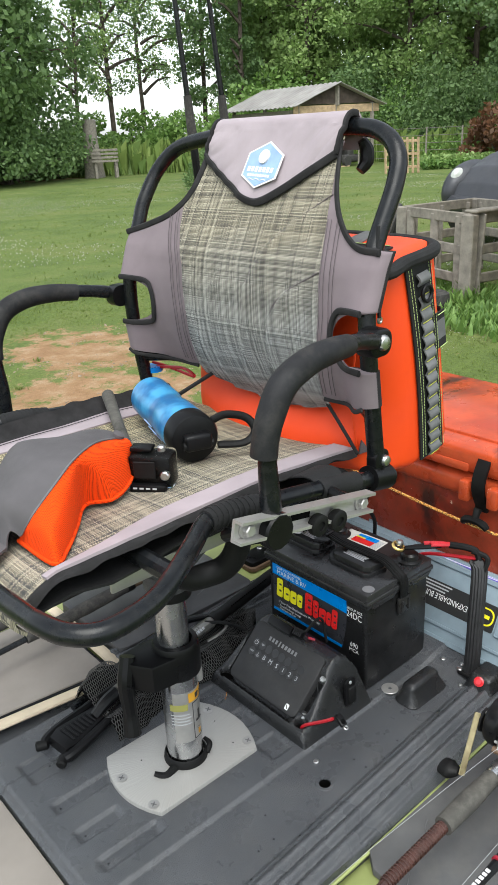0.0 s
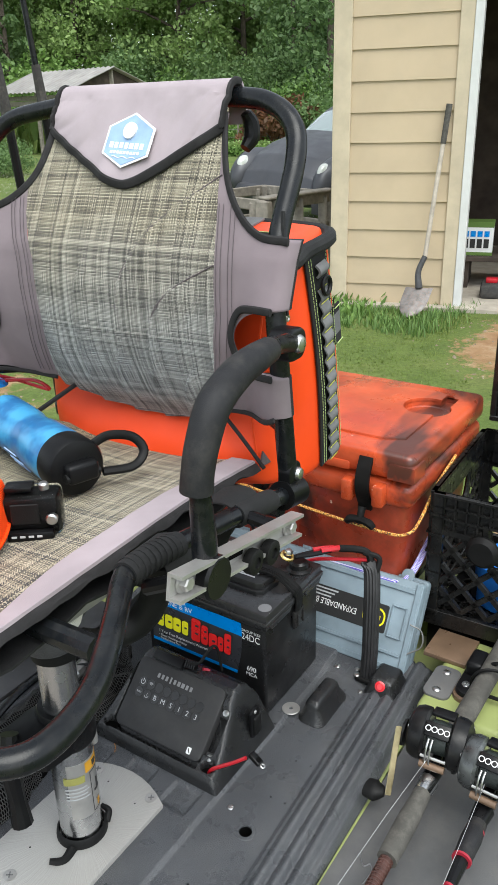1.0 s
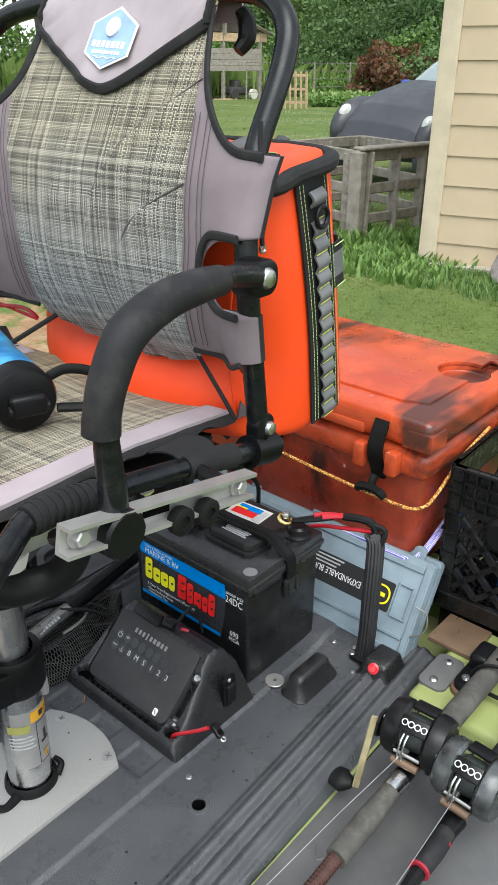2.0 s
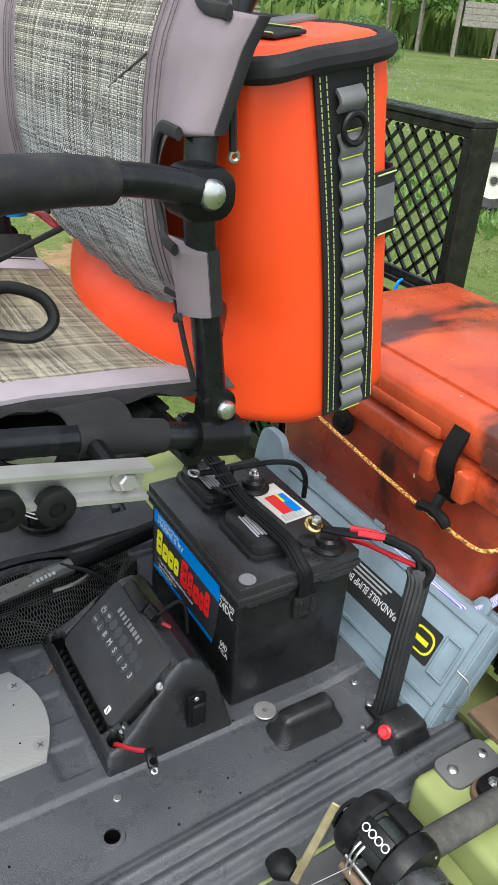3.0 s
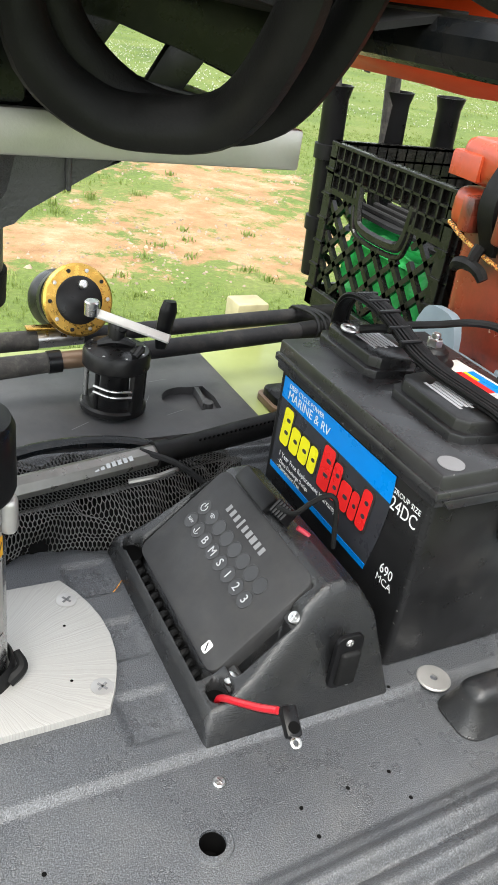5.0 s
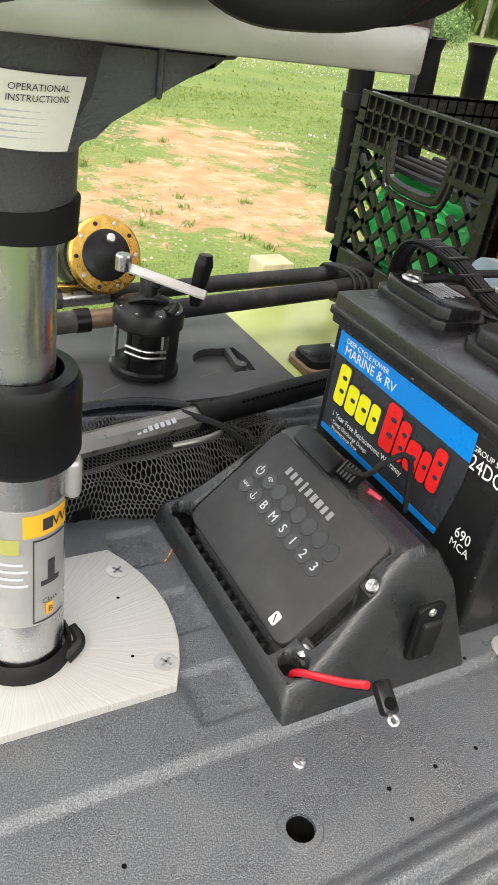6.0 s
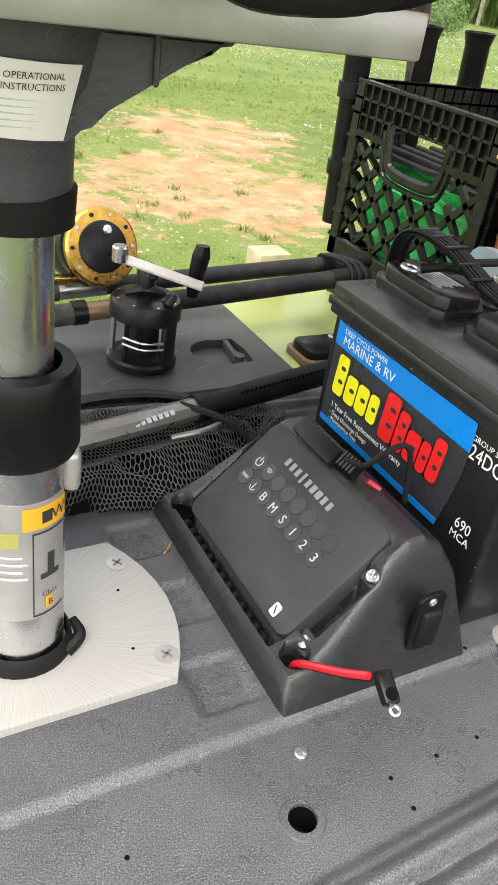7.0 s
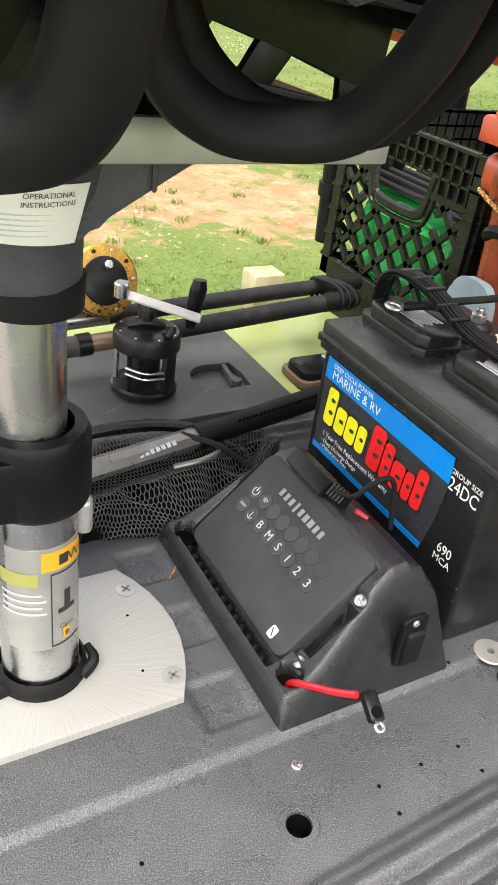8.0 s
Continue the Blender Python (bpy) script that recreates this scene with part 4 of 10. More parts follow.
b = prism(rounded(0.518, 0.17, 0.008, cx=0.009, cy=0.085), 0.016, tilt @ pose(0, 0.004, -0.042), 0.002)
part("inner_leaf", b, M["grey_board"], board)
# tall folded end stop behind the battery
b = sheet(lambda u, v: (0.44 + 0.012 * v, 0.455 - 0.1 * u, 0.05 + 0.165 * v * (1 - (2 * u - 1) ** 4 * 0.55)), 14, 6, 0.014)
part("end_stop", b, M["grey_board"], board)
bracket = sweep([(0.45, -0.058, 0.1), (0.456, -0.078, 0.088), (0.446, -0.083, 0.064), (0.436, -0.06, 0.045)], 0.0014, 6)
part("wire_bail", bracket, M["dark_alloy"], board)

# ---- cooler ----
cool = thing("cooler", (0.68, 0.23, 0.085), "orange and black camouflage hard cooler with rubber latches, dirty", "cooler")
CX0, CX1, CY0, CY1 = 0.492, 0.88, -0.03, 0.49
b = span((CX0 + 0.012, CY0 + 0.012, 0.085), (CX1 - 0.012, CY1 - 0.012, 0.35), 0.03, 4)
for v in b.verts:
    f = (0.35 - v.co.z) / 0.265
    v.co.x = 0.686 + (v.co.x - 0.686) * (1 - 0.05 * f)
    v.co.y = 0.23 + (v.co.y - 0.23) * (1 - 0.04 * f)
body = part("body", b, M["cooler_muddy_shaded"], cool)
b = span((CX0 + 0.002, CY0 + 0.002, 0.296), (CX1 - 0.002, CY1 - 0.002, 0.346), 0.016, 3)
part("rim", b, M["cooler"], body)
b = span((CX0, CY0, 0.35), (CX1, CY1, 0.402), 0.015, 3)
lid = part("lid", b, M["cooler"], cool)
b = prism([(0.0, 0.0), (0.25, 0.0), (0.27, 0.05), (0.27, 0.42), (0.25, 0.44), (0.0, 0.44), (-0.02, 0.42), (-0.02, 0.04)], 0.008, pose(0.565, 0.015, 0.399), 0.003)
panel_r = part("raised_panel", b, M["cooler"], lid)
# round cup well with a drain notch, sunk into lid and panel
for target in (lid, panel_r):
    b = lathe([(0.0, 0.389), (0.043, 0.389), (0.046, 0.391), (0.049, 0.43), (0.0, 0.43)], pose(0.735, 0.042, 0), 40)
    span((0.735, 0.005, 0.391), (0.815, 0.03, 0.43), 0.0, 1, bm=b)
    cutter = part("cutter", b, M["cooler"], target)
    cut = target.modifiers.new("well", "BOOLEAN")
    cut.operation, cut.object, cut.solver, cut.use_self = "DIFFERENCE", cutter, "EXACT", True
    bpy.context.view_layer.update()
    carved = bpy.data.meshes.new_from_object(target.evaluated_get(bpy.context.evaluated_depsgraph_get()))
    target.modifiers.remove(cut)
    carved.set_sharp_from_angle(angle=radians(30))
    target.data = carved
    bpy.data.objects.remove(cutter)
for yy, d in ((CY0 + 0.045, 1), (CY1 - 0.045, -1)):
    part("corner_bumper", prism([(0, 0), (0.05, 0), (0.05, 0.012), (0.016, 0.05), (0, 0.05)], 0.03, Matrix(((1, 0, 0, CX0 - 0.004), (0, d, 0, yy - d * 0.049), (0, 0, 1, 0.355), (0, 0, 0, 1))), 0.005), M["cooler"], lid)
part("lid_lip", span((CX0 - 0.003, CY0 + 0.12, 0.353), (CX0 + 0.02, CY1 - 0.15, 0.372), 0.005, 2), M["cooler"], lid)
for yy in (0.058, 0.4):
    lug = part("latch_recess", box((0.026, 0.022, 0.042), (0.485, yy + 0.03, 0.322), 0.005, 2), M["cooler"], cool)
    part("latch_cheek", box((0.026, 0.022, 0.042), (0.485, yy - 0.03, 0.322), 0.005, 2), M["cooler"], lug)
    latch = part("rubber_latch", sheet(lambda u, v, yy=yy: (0.487 - 0.018 * math.sin(math.pi * min(1, v * 1.1)) + 0.004, yy - 0.013 + 0.026 * u, 0.388 - 0.105 * v), 4, 12, 0.006), M["rubber"], cool)
    b = sweep([(0.482, yy, 0.292), (0.476, yy, 0.28), (0.474, yy, 0.264)], [0.008, 0.007, 0.008], 8)
    sweep([(0.474, yy - 0.026, 0.26), (0.472, yy - 0.018, 0.268), (0.472, yy, 0.271), (0.472, yy + 0.018, 0.268), (0.474, yy + 0.026, 0.26)], [0.0065, 0.008, 0.007, 0.008, 0.0065], 8, bm=b)
    part("pull", b, M["rubber"], latch)
part("drain_plug", lathe([(0.022, 0), (0.022, 0.004), (0.012, 0.006), (0.012, 0.014), (0.0, 0.016)], aim((0.497, 0.285, 0.285), (-1, 0, 0)), 24), M["black_plastic"], cool)
b = bmesh.new()
for yy in (0.14, 0.32):
    box((0.09, 0.09, 0.02), (0.69, yy, 0.08), 0.004, 1, bm=b)
part("feet", b, M["rubber"], cool)
solo("tie_rope", sweep([(0.497, 0.48, 0.3), (0.486, 0.43, 0.29), (0.483, 0.35, 0.276), (0.4815, 0.2, 0.262), (0.482, 0.08, 0.254), (0.483, 0.0, 0.252), (0.489, -0.026, 0.257), (0.51, -0.0375, 0.27), (0.6, -0.036, 0.31), (0.7, -0.034, 0.33)], 0.0029, 8), M["rope_orange"], "orange and yellow braided rope tied round the cooler", "rope")
solo("tie_rope", sweep([(0.5, 0.3, 0.15), (0.497, 0.1, 0.15), (0.494, 0.02, 0.148), (0.497, -0.012, 0.15), (0.52, -0.026, 0.16), (0.6, -0.03, 0.2), (0.66, -0.04, 0.25)], 0.0036, 8), M["rope_purple"], "purple and white braided rope round the cooler", "rope")
solo("tie_rope", sweep([(0.49, 0.0, 0.125), (0.5, -0.02, 0.135), (0.54, -0.034, 0.17), (0.6, -0.04, 0.21)], 0.0036, 8), M["rope_purple"], "purple and white braided rope hanging beside the cooler", "rope")
rear = thing("rear_deck", (0.68, 0.23, -0.04), "black rear deck plank under the cooler", "deck plank")
part("plank", span((0.54, 0.05, 0.02), (0.86, 0.41, 0.07), 0.006), M["black_plastic"], rear)
for xx in (0.57, 0.83):
    part("riser", span((xx - 0.025, 0.06, -0.041), (xx + 0.025, 0.4, 0.02), 0.004), M["black_plastic"], rear)


# ---- milk crates with their lids propped open ----
def lattice(bm, org, ux, uy, w, h, step, bar, depth, keep=None, each=None):
    """Diamond bars clipped to a w by h field; ux, uy unit axes. Joined into bm, or one by one given to each."""
    ux, uy = V(ux), V(uy)
    nrm = ux.cross(uy)
    for sgn in (1, -1):
        n = int((w + h) / step) + 2
        for i in range(-1, n):
            c = i * step
            pts = []
            for t in range(0, 41):
                px = w * t / 40
                py = (c - px) if sgn == 1 else (px + c - w)
                if 0 <= py <= h:
                    pts.append((px, py))
            if len(pts) < 2:
                continue
            runs, cur = [], []
            for p in pts:
                if keep is None or keep(*p):
                    cur.append(p)
                elif cur:
                    runs.append(cur)
                    cur = []
            if cur:
                runs.append(cur)
            for r in runs:
                if len(r) < 2:
                    continue
                a, z = V(org) + ux * r[0][0] + uy * r[0][1], V(org) + ux * r[-1][0] + uy * r[-1][1]
                d = z - a
                one = box((d.length, bar, depth), (d.length / 2, 0, 0), 0.0, 1, aim(a, nrm, d), None if each else bm)
                if each:
                    each(one)
    return bm


def crate_side(name, org, ux, h, w, parent, nrm):
    """One wall of a milk crate: ribbed rim, grip hole, corner posts, diamond field."""
    ux = V(ux)
    uz = V((0, 0, 1))
    m = Matrix(((ux.x, 0, nrm[0], org[0]), (ux.y, 0, nrm[1], org[1]), (ux.z, 1, 0, org[2]), (0, 0, 0, 1)))
    b = bmesh.new()
    t = 0.004
    span((0, h - 0.006, -t), (w, h, 0.008), 0.001, 1, m, b)
    for zz in (h - 0.028, h - 0.05):
        span((0, zz, -t), (w, zz + 0.0035, 0.007), 0, 1, m, b)
    span((0, h - 0.075, -t), (w * 0.3, h, 0.0), 0, 1, m, b)
    span((w * 0.7, h - 0.075, -t), (w, h, 0.0), 0, 1, m, b)
    span((w * 0.3, h - 0.045, -t), (w * 0.7, h, 0.0), 0, 1, m, b)
    for i in range(15):
        xx = w * (0.06 + 0.88 * i / 14)
        span((xx - 0.0015, h - (0.05 if 0.3 * w < xx < 0.7 * w else 0.072), -t), (xx + 0.0015, h, 0.007), 0, 1, m, b)
    # grip opening rim, a sagging U
    rimp = [(w * 0.29, h - 0.045), (w * 0.31, h - 0.09), (w * 0.37, h - 0.112), (w * 0.63, h - 0.112), (w * 0.69, h - 0.09), (w * 0.71, h - 0.045)]
    sweep([m @ V((x, y, 0.002)) for x, y in rimp], 0.0085, 6, sub=4, flat=0.6, bm=b)
    sweep([m @ V((w * 0.5 + (x - w * 0.5) * 1.14, y - 0.014, 0.002)) for x, y in rimp], 0.0045, 6, sub=4, bm=b)
    for x in (0.0, w - 0.022):
        span((x, 0, -t), (x + 0.022, h, 0.007), 0.001, 1, m, b)
        for i in range(6):
            span((x - 0.002 if x == 0 else x, 0.03 + i * 0.04, 0), (x + 0.024, 0.034 + i * 0.04, 0.01), 0, 1, m, b)
    span((0, 0, -t), (w, 0.032, 0.007), 0.001, 1, m, b)
    span((0.02, h - 0.08, -t), (w * 0.3, h - 0.07, 0.006), 0, 1, m, b)
    span((w * 0.7, h - 0.08, -t), (w - 0.02, h - 0.07, 0.006), 0, 1, m, b)
    lattice(b, m @ V((0.022, 0.032, 0)), ux, uz, w - 0.044, h - 0.107, 0.05, 0.009, 0.008, lambda px, py: not (w * 0.25 < px + 0.022 < w * 0.75 and py > h - 0.16))
    part("side", b, M["crate"], parent, "", False)


def crate(x0, y0, z0, label, mirror):
    w, h = 0.33, 0.275
    c = thing("milk_crate", (x0 + w / 2, y0 + w / 2, z0), label, "milk crate", "milk crates on the hulls")
    crate_side("side", (x0, y0, z0), (0, 1, 0), h, w, c, (-1, 0, 0))
    crate_side("side", (x0 + w, y0, z0), (0, 1, 0), h, w, c, (1, 0, 0))
    crate_side("side", (x0, y0, z0), (1, 0, 0), h, w, c, (0, -1, 0))
    crate_side("side", (x0, y0 + w, z0), (1, 0, 0), h, w, c, (0, 1, 0))
    floor_c = part("bottom", span((x0 + 0.004, y0 + w / 2 - 0.01, z0 + 0.004), (x0 + w - 0.004, y0 + w / 2 + 0.01, z0 + 0.013), 0, 1), M["crate"], c, "", False)
    lattice(None, (x0, y0, z0 + 0.01), (1, 0, 0), (0, 1, 0), w, w, 0.05, 0.006, 0.008, None, lambda one: part("bottom_bar", one, M["crate"], floor_c, "", False))
    # lid standing on the stern edge
    lx, lz, lh = x0 + w + 0.025, z0 + h + 0.012, 0.335
    lid_c = part("lid", span((lx - 0.005, y0, lz), (lx + 0.055, y0 + w, lz + 0.012), 0.002, 1), M["crate"], c, "", False)
    for lo, hi in (((0, lh - 0.012), (w, lh)), ((0, 0.012), (0.012, lh - 0.012)), ((w - 0.012, 0.012), (w, lh - 0.012))):
        part("flange", span((lx - 0.005, y0 + lo[0], lz + lo[1]), (lx + 0.055, y0 + hi[0], lz + hi[1]), 0.002, 1), M["crate"], lid_c, "", False)
    for lo, hi in (((0.012, 0.012), (w - 0.012, 0.03)), ((0.012, lh - 0.03), (w - 0.012, lh - 0.012)), ((0.012, 0.03), (0.03, lh - 0.03)), ((w - 0.03, 0.03), (w - 0.012, lh - 0.03))):
        part("frame_bar", span((lx, y0 + lo[0], lz + lo[1]), (lx + 0.01, y0 + hi[0], lz + hi[1]), 0.002, 1), M["crate"], lid_c, "", False)
    lattice(None, (lx + 0.006, y0 + 0.03, lz + 0.03), (0, 1, 0), (0, 0, 1), w - 0.06, lh - 0.06, 0.044, 0.006, 0.006, None, lambda one: part("lattice_bar", one, M["crate"], lid_c, "", False))
    part("hinge_tie", sweep([(lx, y0 + 0.12, lz + 0.012), (lx - 0.012, y0 + 0.12, lz + 0.004), (lx - 0.014, y0 + 0.12, lz - 0.02), (lx - 0.003, y0 + 0.12, lz - 0.03)], 0.0035, 8), M["label_blue"], c, "blue cable tie")
    return c


crate(0.56, 0.53, 0.05, "black plastic milk crate, lattice lid propped open, green bag inside", 1)
crate_p = crate(0.552, -0.3746, 0.05, "black plastic milk crate, lattice lid propped open, loose tackle inside", -1)
crate_p.rotation_euler = (0, 0, radians(2.5))
for yy in (0.53, -0.375):
    solo("crate_base", span((0.565, yy + 0.005, -0.03), (0.885, yy + 0.325, 0.051), 0.004), M["black_plastic"], "black plastic base block under a milk crate", "base block", "crate bases")
# green bag in the starboard crate
b = bmesh.new()
bmesh.ops.create_icosphere(b, subdivisions=5, radius=1)
for v in b.verts:
    p = v.co.copy()
    n = 0.13 * noise.noise(p * 2.3) + 0.07 * noise.noise(p * 6) + 0.03 * noise.noise(p * 14)
    q = V([math.copysign(abs(c) ** 0.42, c) for c in p]) * (1 + n * 0.75)
    v.co = (0.722 + q.x * 0.142, 0.695 + q.y * 0.145, 0.14 + q.z * 0.08)
solo("green_bag", b, M["green_bag"], "crumpled bright green plastic bag inside the milk crate", "bag")
flap_b = thing("bag_flap", (0.72, 0.69, 0.225), "black webbed top panel lying on the green bag", "bag flap")
part("panel", sheet(lambda u, v: (0.585 + 0.27 * u, 0.56 + 0.27 * v, 0.2285 + 0.006 * noise.noise(V((u * 4, v * 4, 2)))), 12, 12, 0.006), M["web_black"], flap_b)
for i in range(8):
    part("strap", span((0.602 + i * 0.03, 0.565, 0.228), (0.612 + i * 0.03, 0.825, 0.237), 0.002, 1), M["web_black"], flap_b)
b = lathe([(0.0, 0), (0.06, 0), (0.065, 0.01), (0.065, 0.085), (0.05, 0.097), (0, 0.097)], pose(0.67, -0.17, 0.066), 28)
solo("blue_tub", b, M["blue_thing"], "blue plastic tub inside the milk crate", "tub")
b = bmesh.new()
for i in range(26):
    random.seed(i)
    p = V((0.6 + random.random() * 0.22, -0.345 + random.random() * 0.27, 0.075 + random.random() * 0.035))
    box((0.05, 0.016, 0.01), (0, 0, 0), 0.002, 1, Matrix.Translation(p) @ Euler((random.random() * 3, random.random() * 3, random.random() * 3)).to_matrix().to_4x4(), b)
tagged(solo("tackle_clutter", b, M["black_plastic"], "black tackle odds and ends piled inside the milk crate", "tackle", kind="stuff"))
b = lathe([(0.0, 0), (0.026, 0), (0.03, 0.012), (0.022, 0.02), (0, 0.02)], aim((0.5425, -0.15, 0.235), (-1, 0.04, 0)), 24)
solo("round_lamp", b, M["rubber"], "round dark lens clipped to the crate wall", "lamp lens")
# rod tubes clipped to the starboard crate
for x in (0.588, 0.712, 0.826):
    b = lathe([(0.021, 0.09), (0.021, 0.385), (0.0265, 0.405), (0.0245, 0.405), (0.019, 0.384), (0.019, 0.12), (0, 0.12)], pose(x, 0.896, 0, 0, -3, 0) @ pose(0, 0, 0), 24)
    tube_o = solo("rod_holder", b, M["black_plastic"], "black plastic rod tube clipped to the milk crate", "rod holder", "rod holders on the crate")
    for z in (0.17, 0.29):
        part("clip", lathe([(0.0215, z), (0.0255, z + 0.001), (0.0255, z + 0.024), (0.0215, z + 0.025)], pose(x, 0.896, 0, 0, -3, 0), 24), M["black_plastic"], tube_o)
for x, top in ((0.588, 0.47), (0.712, 0.563)):
    r = thing("fishing_rod", (x - 0.01, 0.896, 0.13), "black fishing rod standing upright in a rod tube", "fishing rod", "upright rods")
    lo, hi = V((x - 0.006, 0.896, 0.13)), V((top, 0.9, 1.45))
    tip = lo + (hi - lo) * 1.75
    part("grip", sweep([lo, lo + (hi - lo) * 0.25, lo + (hi - lo) * 0.42], [0.012, 0.013, 0.012], 10, sub=2), M["cork"], r)
    part("reel_seat", sweep([lo + (hi - lo) * 0.42, lo + (hi - lo) * 0.62], 0.0095, 10, sub=1), M["black_plastic"], r)
    part("steel_ring", sweep([lo + (hi - lo) * 0.3, lo + (hi - lo) * 0.33], 0.0135, 12, sub=1), M["steel"], r)
    part("fore_grip", sweep([lo + (hi - lo) * 0.62, lo + (hi - lo) * 0.7], [0.012, 0.009], 10, sub=1), M["cork"], r)
    part("blank", sweep([lo + (hi - lo) * 0.7, hi, tip], [0.0065, 0.005, 0.0025], 8, sub=2), M["tube"], r)
    if x > 0.7:
        q = lo + (hi - lo) * 0.25 + V((-0.03, -0.028, 0))
        part("reel", lathe([(0.0, -0.024), (0.02, -0.024), (0.024, -0.018), (0.024, -0.01), (0.014, -0.006), (0.014, 0.006), (0.024, 0.01), (0.024, 0.02), (0.018, 0.025), (0, 0.025)], aim(q, (1, -0.3, 0)), 20), M["reel"], r)
        part("reel_crank", sweep([q + V((-0.02, 0, 0)), q + V((-0.04, -0.01, 0.004)), q + V((-0.05, -0.012, -0.03))], 0.005, 8), M["reel"], r)
    for f in (0.85, 1.1, 1.4):
        q = lo + (hi - lo) * f
        part("guide", sweep([q + V((0, -0.006 - 0.009 + 0.009 * math.cos(a), 0.009 * math.sin(a))) for a in [i * math.pi / 5 for i in range(10)]], 0.0012, 6, True, 1), M["steel"], r)

# ---- starboard deck: hatch lid, rods, net ----
hatch = thing("hatch_lid", (0.03, 0.6, -0.012), "dark grey hatch lid with a recessed turn latch on the hull", "hatch lid")
b = prism(rounded(0.36, 0.256, 0.022, cx=0.123, cy=0.633), 0.024, pose(0, 0, -0.006), 0.005)
lid_h = part("lid", b, M["hatch"], hatch)
prism_b = prism(rounded(0.362, 0.262, 0.024, cx=0.122, cy=0.632), 0.012, pose(0, 0, -0.017), 0.003)
part("gasket_lip", prism_b, M["hatch"], hatch)
well = [(0.036 * math.cos(radians(a)), 0.036 * math.sin(radians(a))) for a in range(70, 291, 11)] + [(0.036, -0.034), (0.04, 0.0), (0.036, 0.034)]
cutter = part("cutter", prism(well, 0.03, pose(0.222, 0.594, 0.0075)), M["hatch"], lid_h)
cut = lid_h.modifiers.new("well", "BOOLEAN")
cut.operation, cut.object, cut.solver = "DIFFERENCE", cutter, "EXACT"
bpy.context.view_layer.update()
carved = bpy.data.meshes.new_from_object(lid_h.evaluated_get(bpy.context.evaluated_depsgraph_get()))
lid_h.modifiers.remove(cut)
carved.set_sharp_from_angle(angle=radians(30))
lid_h.data = carved
bpy.data.objects.remove(cutter)
latch_h = part("turn_latch", prism([(-0.004, -0.018), (0.006, -0.02), (0.009, -0.008), (0.004, 0.0), (0.0035, 0.034), (-0.0035, 0.034), (-0.003, 0.0)], 0.012, pose(0.243, 0.592, 0.0073, 0, 0, -8), 0.0018), M["hatch"], lid_h)
part("pivot", lathe([(0.0075, 0.0), (0.0075, 0.0125), (0.005, 0.0138), (0, 0.0138)], pose(0.245, 0.577, 0.0073), 18), M["hatch"], latch_h)
part("raised_arc", sweep([(0.172 + 0.03 * math.cos(radians(a)), 0.62 + 0.045 * math.sin(radians(a)), 0.0182) for a in range(100, 220, 14)], 0.0006, 6, sub=1), M["ink_dim"], lid_h)
for x, y, a in ((0.19, 0.56, 20), (0.165, 0.6, 60), (0.2, 0.655, 10), (0.1, 0.57, 75), (0.06, 0.55, 30)):
    part("scratch", box((0.03, 0.0007, 0.0002), (0, 0, 0), 0, 1, pose(x, y, 0.0182, 0, 0, a)), M["ink_dim"], lid_h)
# cream strip and grey step pads to the bow
solo("hull_edge_strip", sweep([(-1.3, 0.61, 0.004), (-0.6, 0.523, 0.005), (-0.32, 0.489, 0.005), (-0.13, 0.464, 0.005), (-0.094, 0.4665, 0.005), (-0.0795, 0.488, 0.005), (-0.076, 0.6, 0.005), (-0.075, 0.76, 0.003)], 0.0125, 10, sub=5, flat=0.55, up=(0, 1, 0)), M["cream"], "cream plastic edge strip along the hull hatch", "edge strip")
mat_f = thing("hull_mat", (-0.6, 0.64, -0.014), "worn brown-grey mat with black edge on the hull", "deck mat")
edge_m = lambda g: [(-0.094 - g, 0.476 + g), (-0.32, 0.502 + g), (-0.6, 0.537 + g), (-1.09 + g, 0.598 + g), (-1.09 + g, 0.757 - g), (-0.094 - g, 0.757 - g)]
part("border", prism(edge_m(0.0), 0.02, pose(0, 0, -0.013), 0.002), M["black_plastic"], mat_f)
part("mat", prism(edge_m(0.007), 0.006, pose(0, 0, 0.0045), 0.002), M["mat_tan"], mat_f)
solo("front_mat", prism(rounded(0.79, 0.66, 0.012, cx=-0.784, cy=0.19), 0.018, pose(0, 0, -0.03), 0.003), M["mat_tan"], "worn grey foot mat at the bow side of the tray", "floor mat")
part("cross_beam", span((-1.25, -0.2, -0.2), (-1.17, 0.6, -0.05), 0.01), M["olive"], kayak)
part("bow_floor", span((-1.2, -0.15, -0.1), (-0.38, 0.55, -0.03), 0.01), M["olive"], kayak)

block = solo("tan_block", box((0.06, 0.05, 0.07), (0.44, 0.86, 0.02), 0.004, 2, pose(0, 0, 0)), M["tan_block"], "tan plastic block standing on the hull edge", "block")
clip_s = thing("deck_cleat", (0.38, 0.6, -0.012), "black plastic deck cleat with bronze edge screwed to the hull", "cleat")
part("base", prism(rounded(0.09, 0.07, 0.015, cx=0.4, cy=0.61), 0.01, pose(0, 0, -0.014), 0.002), M["brown_block"], clip_s)
part("cap", prism(rounded(0.078, 0.058, 0.014, cx=0.4, cy=0.61), 0.012, pose(0, 0, -0.004), 0.004), M["black_plastic"], clip_s)
bolt((0.425, 0.625, 0.008), (0, 0, 1), 0.007, 0.003, True, clip_s)


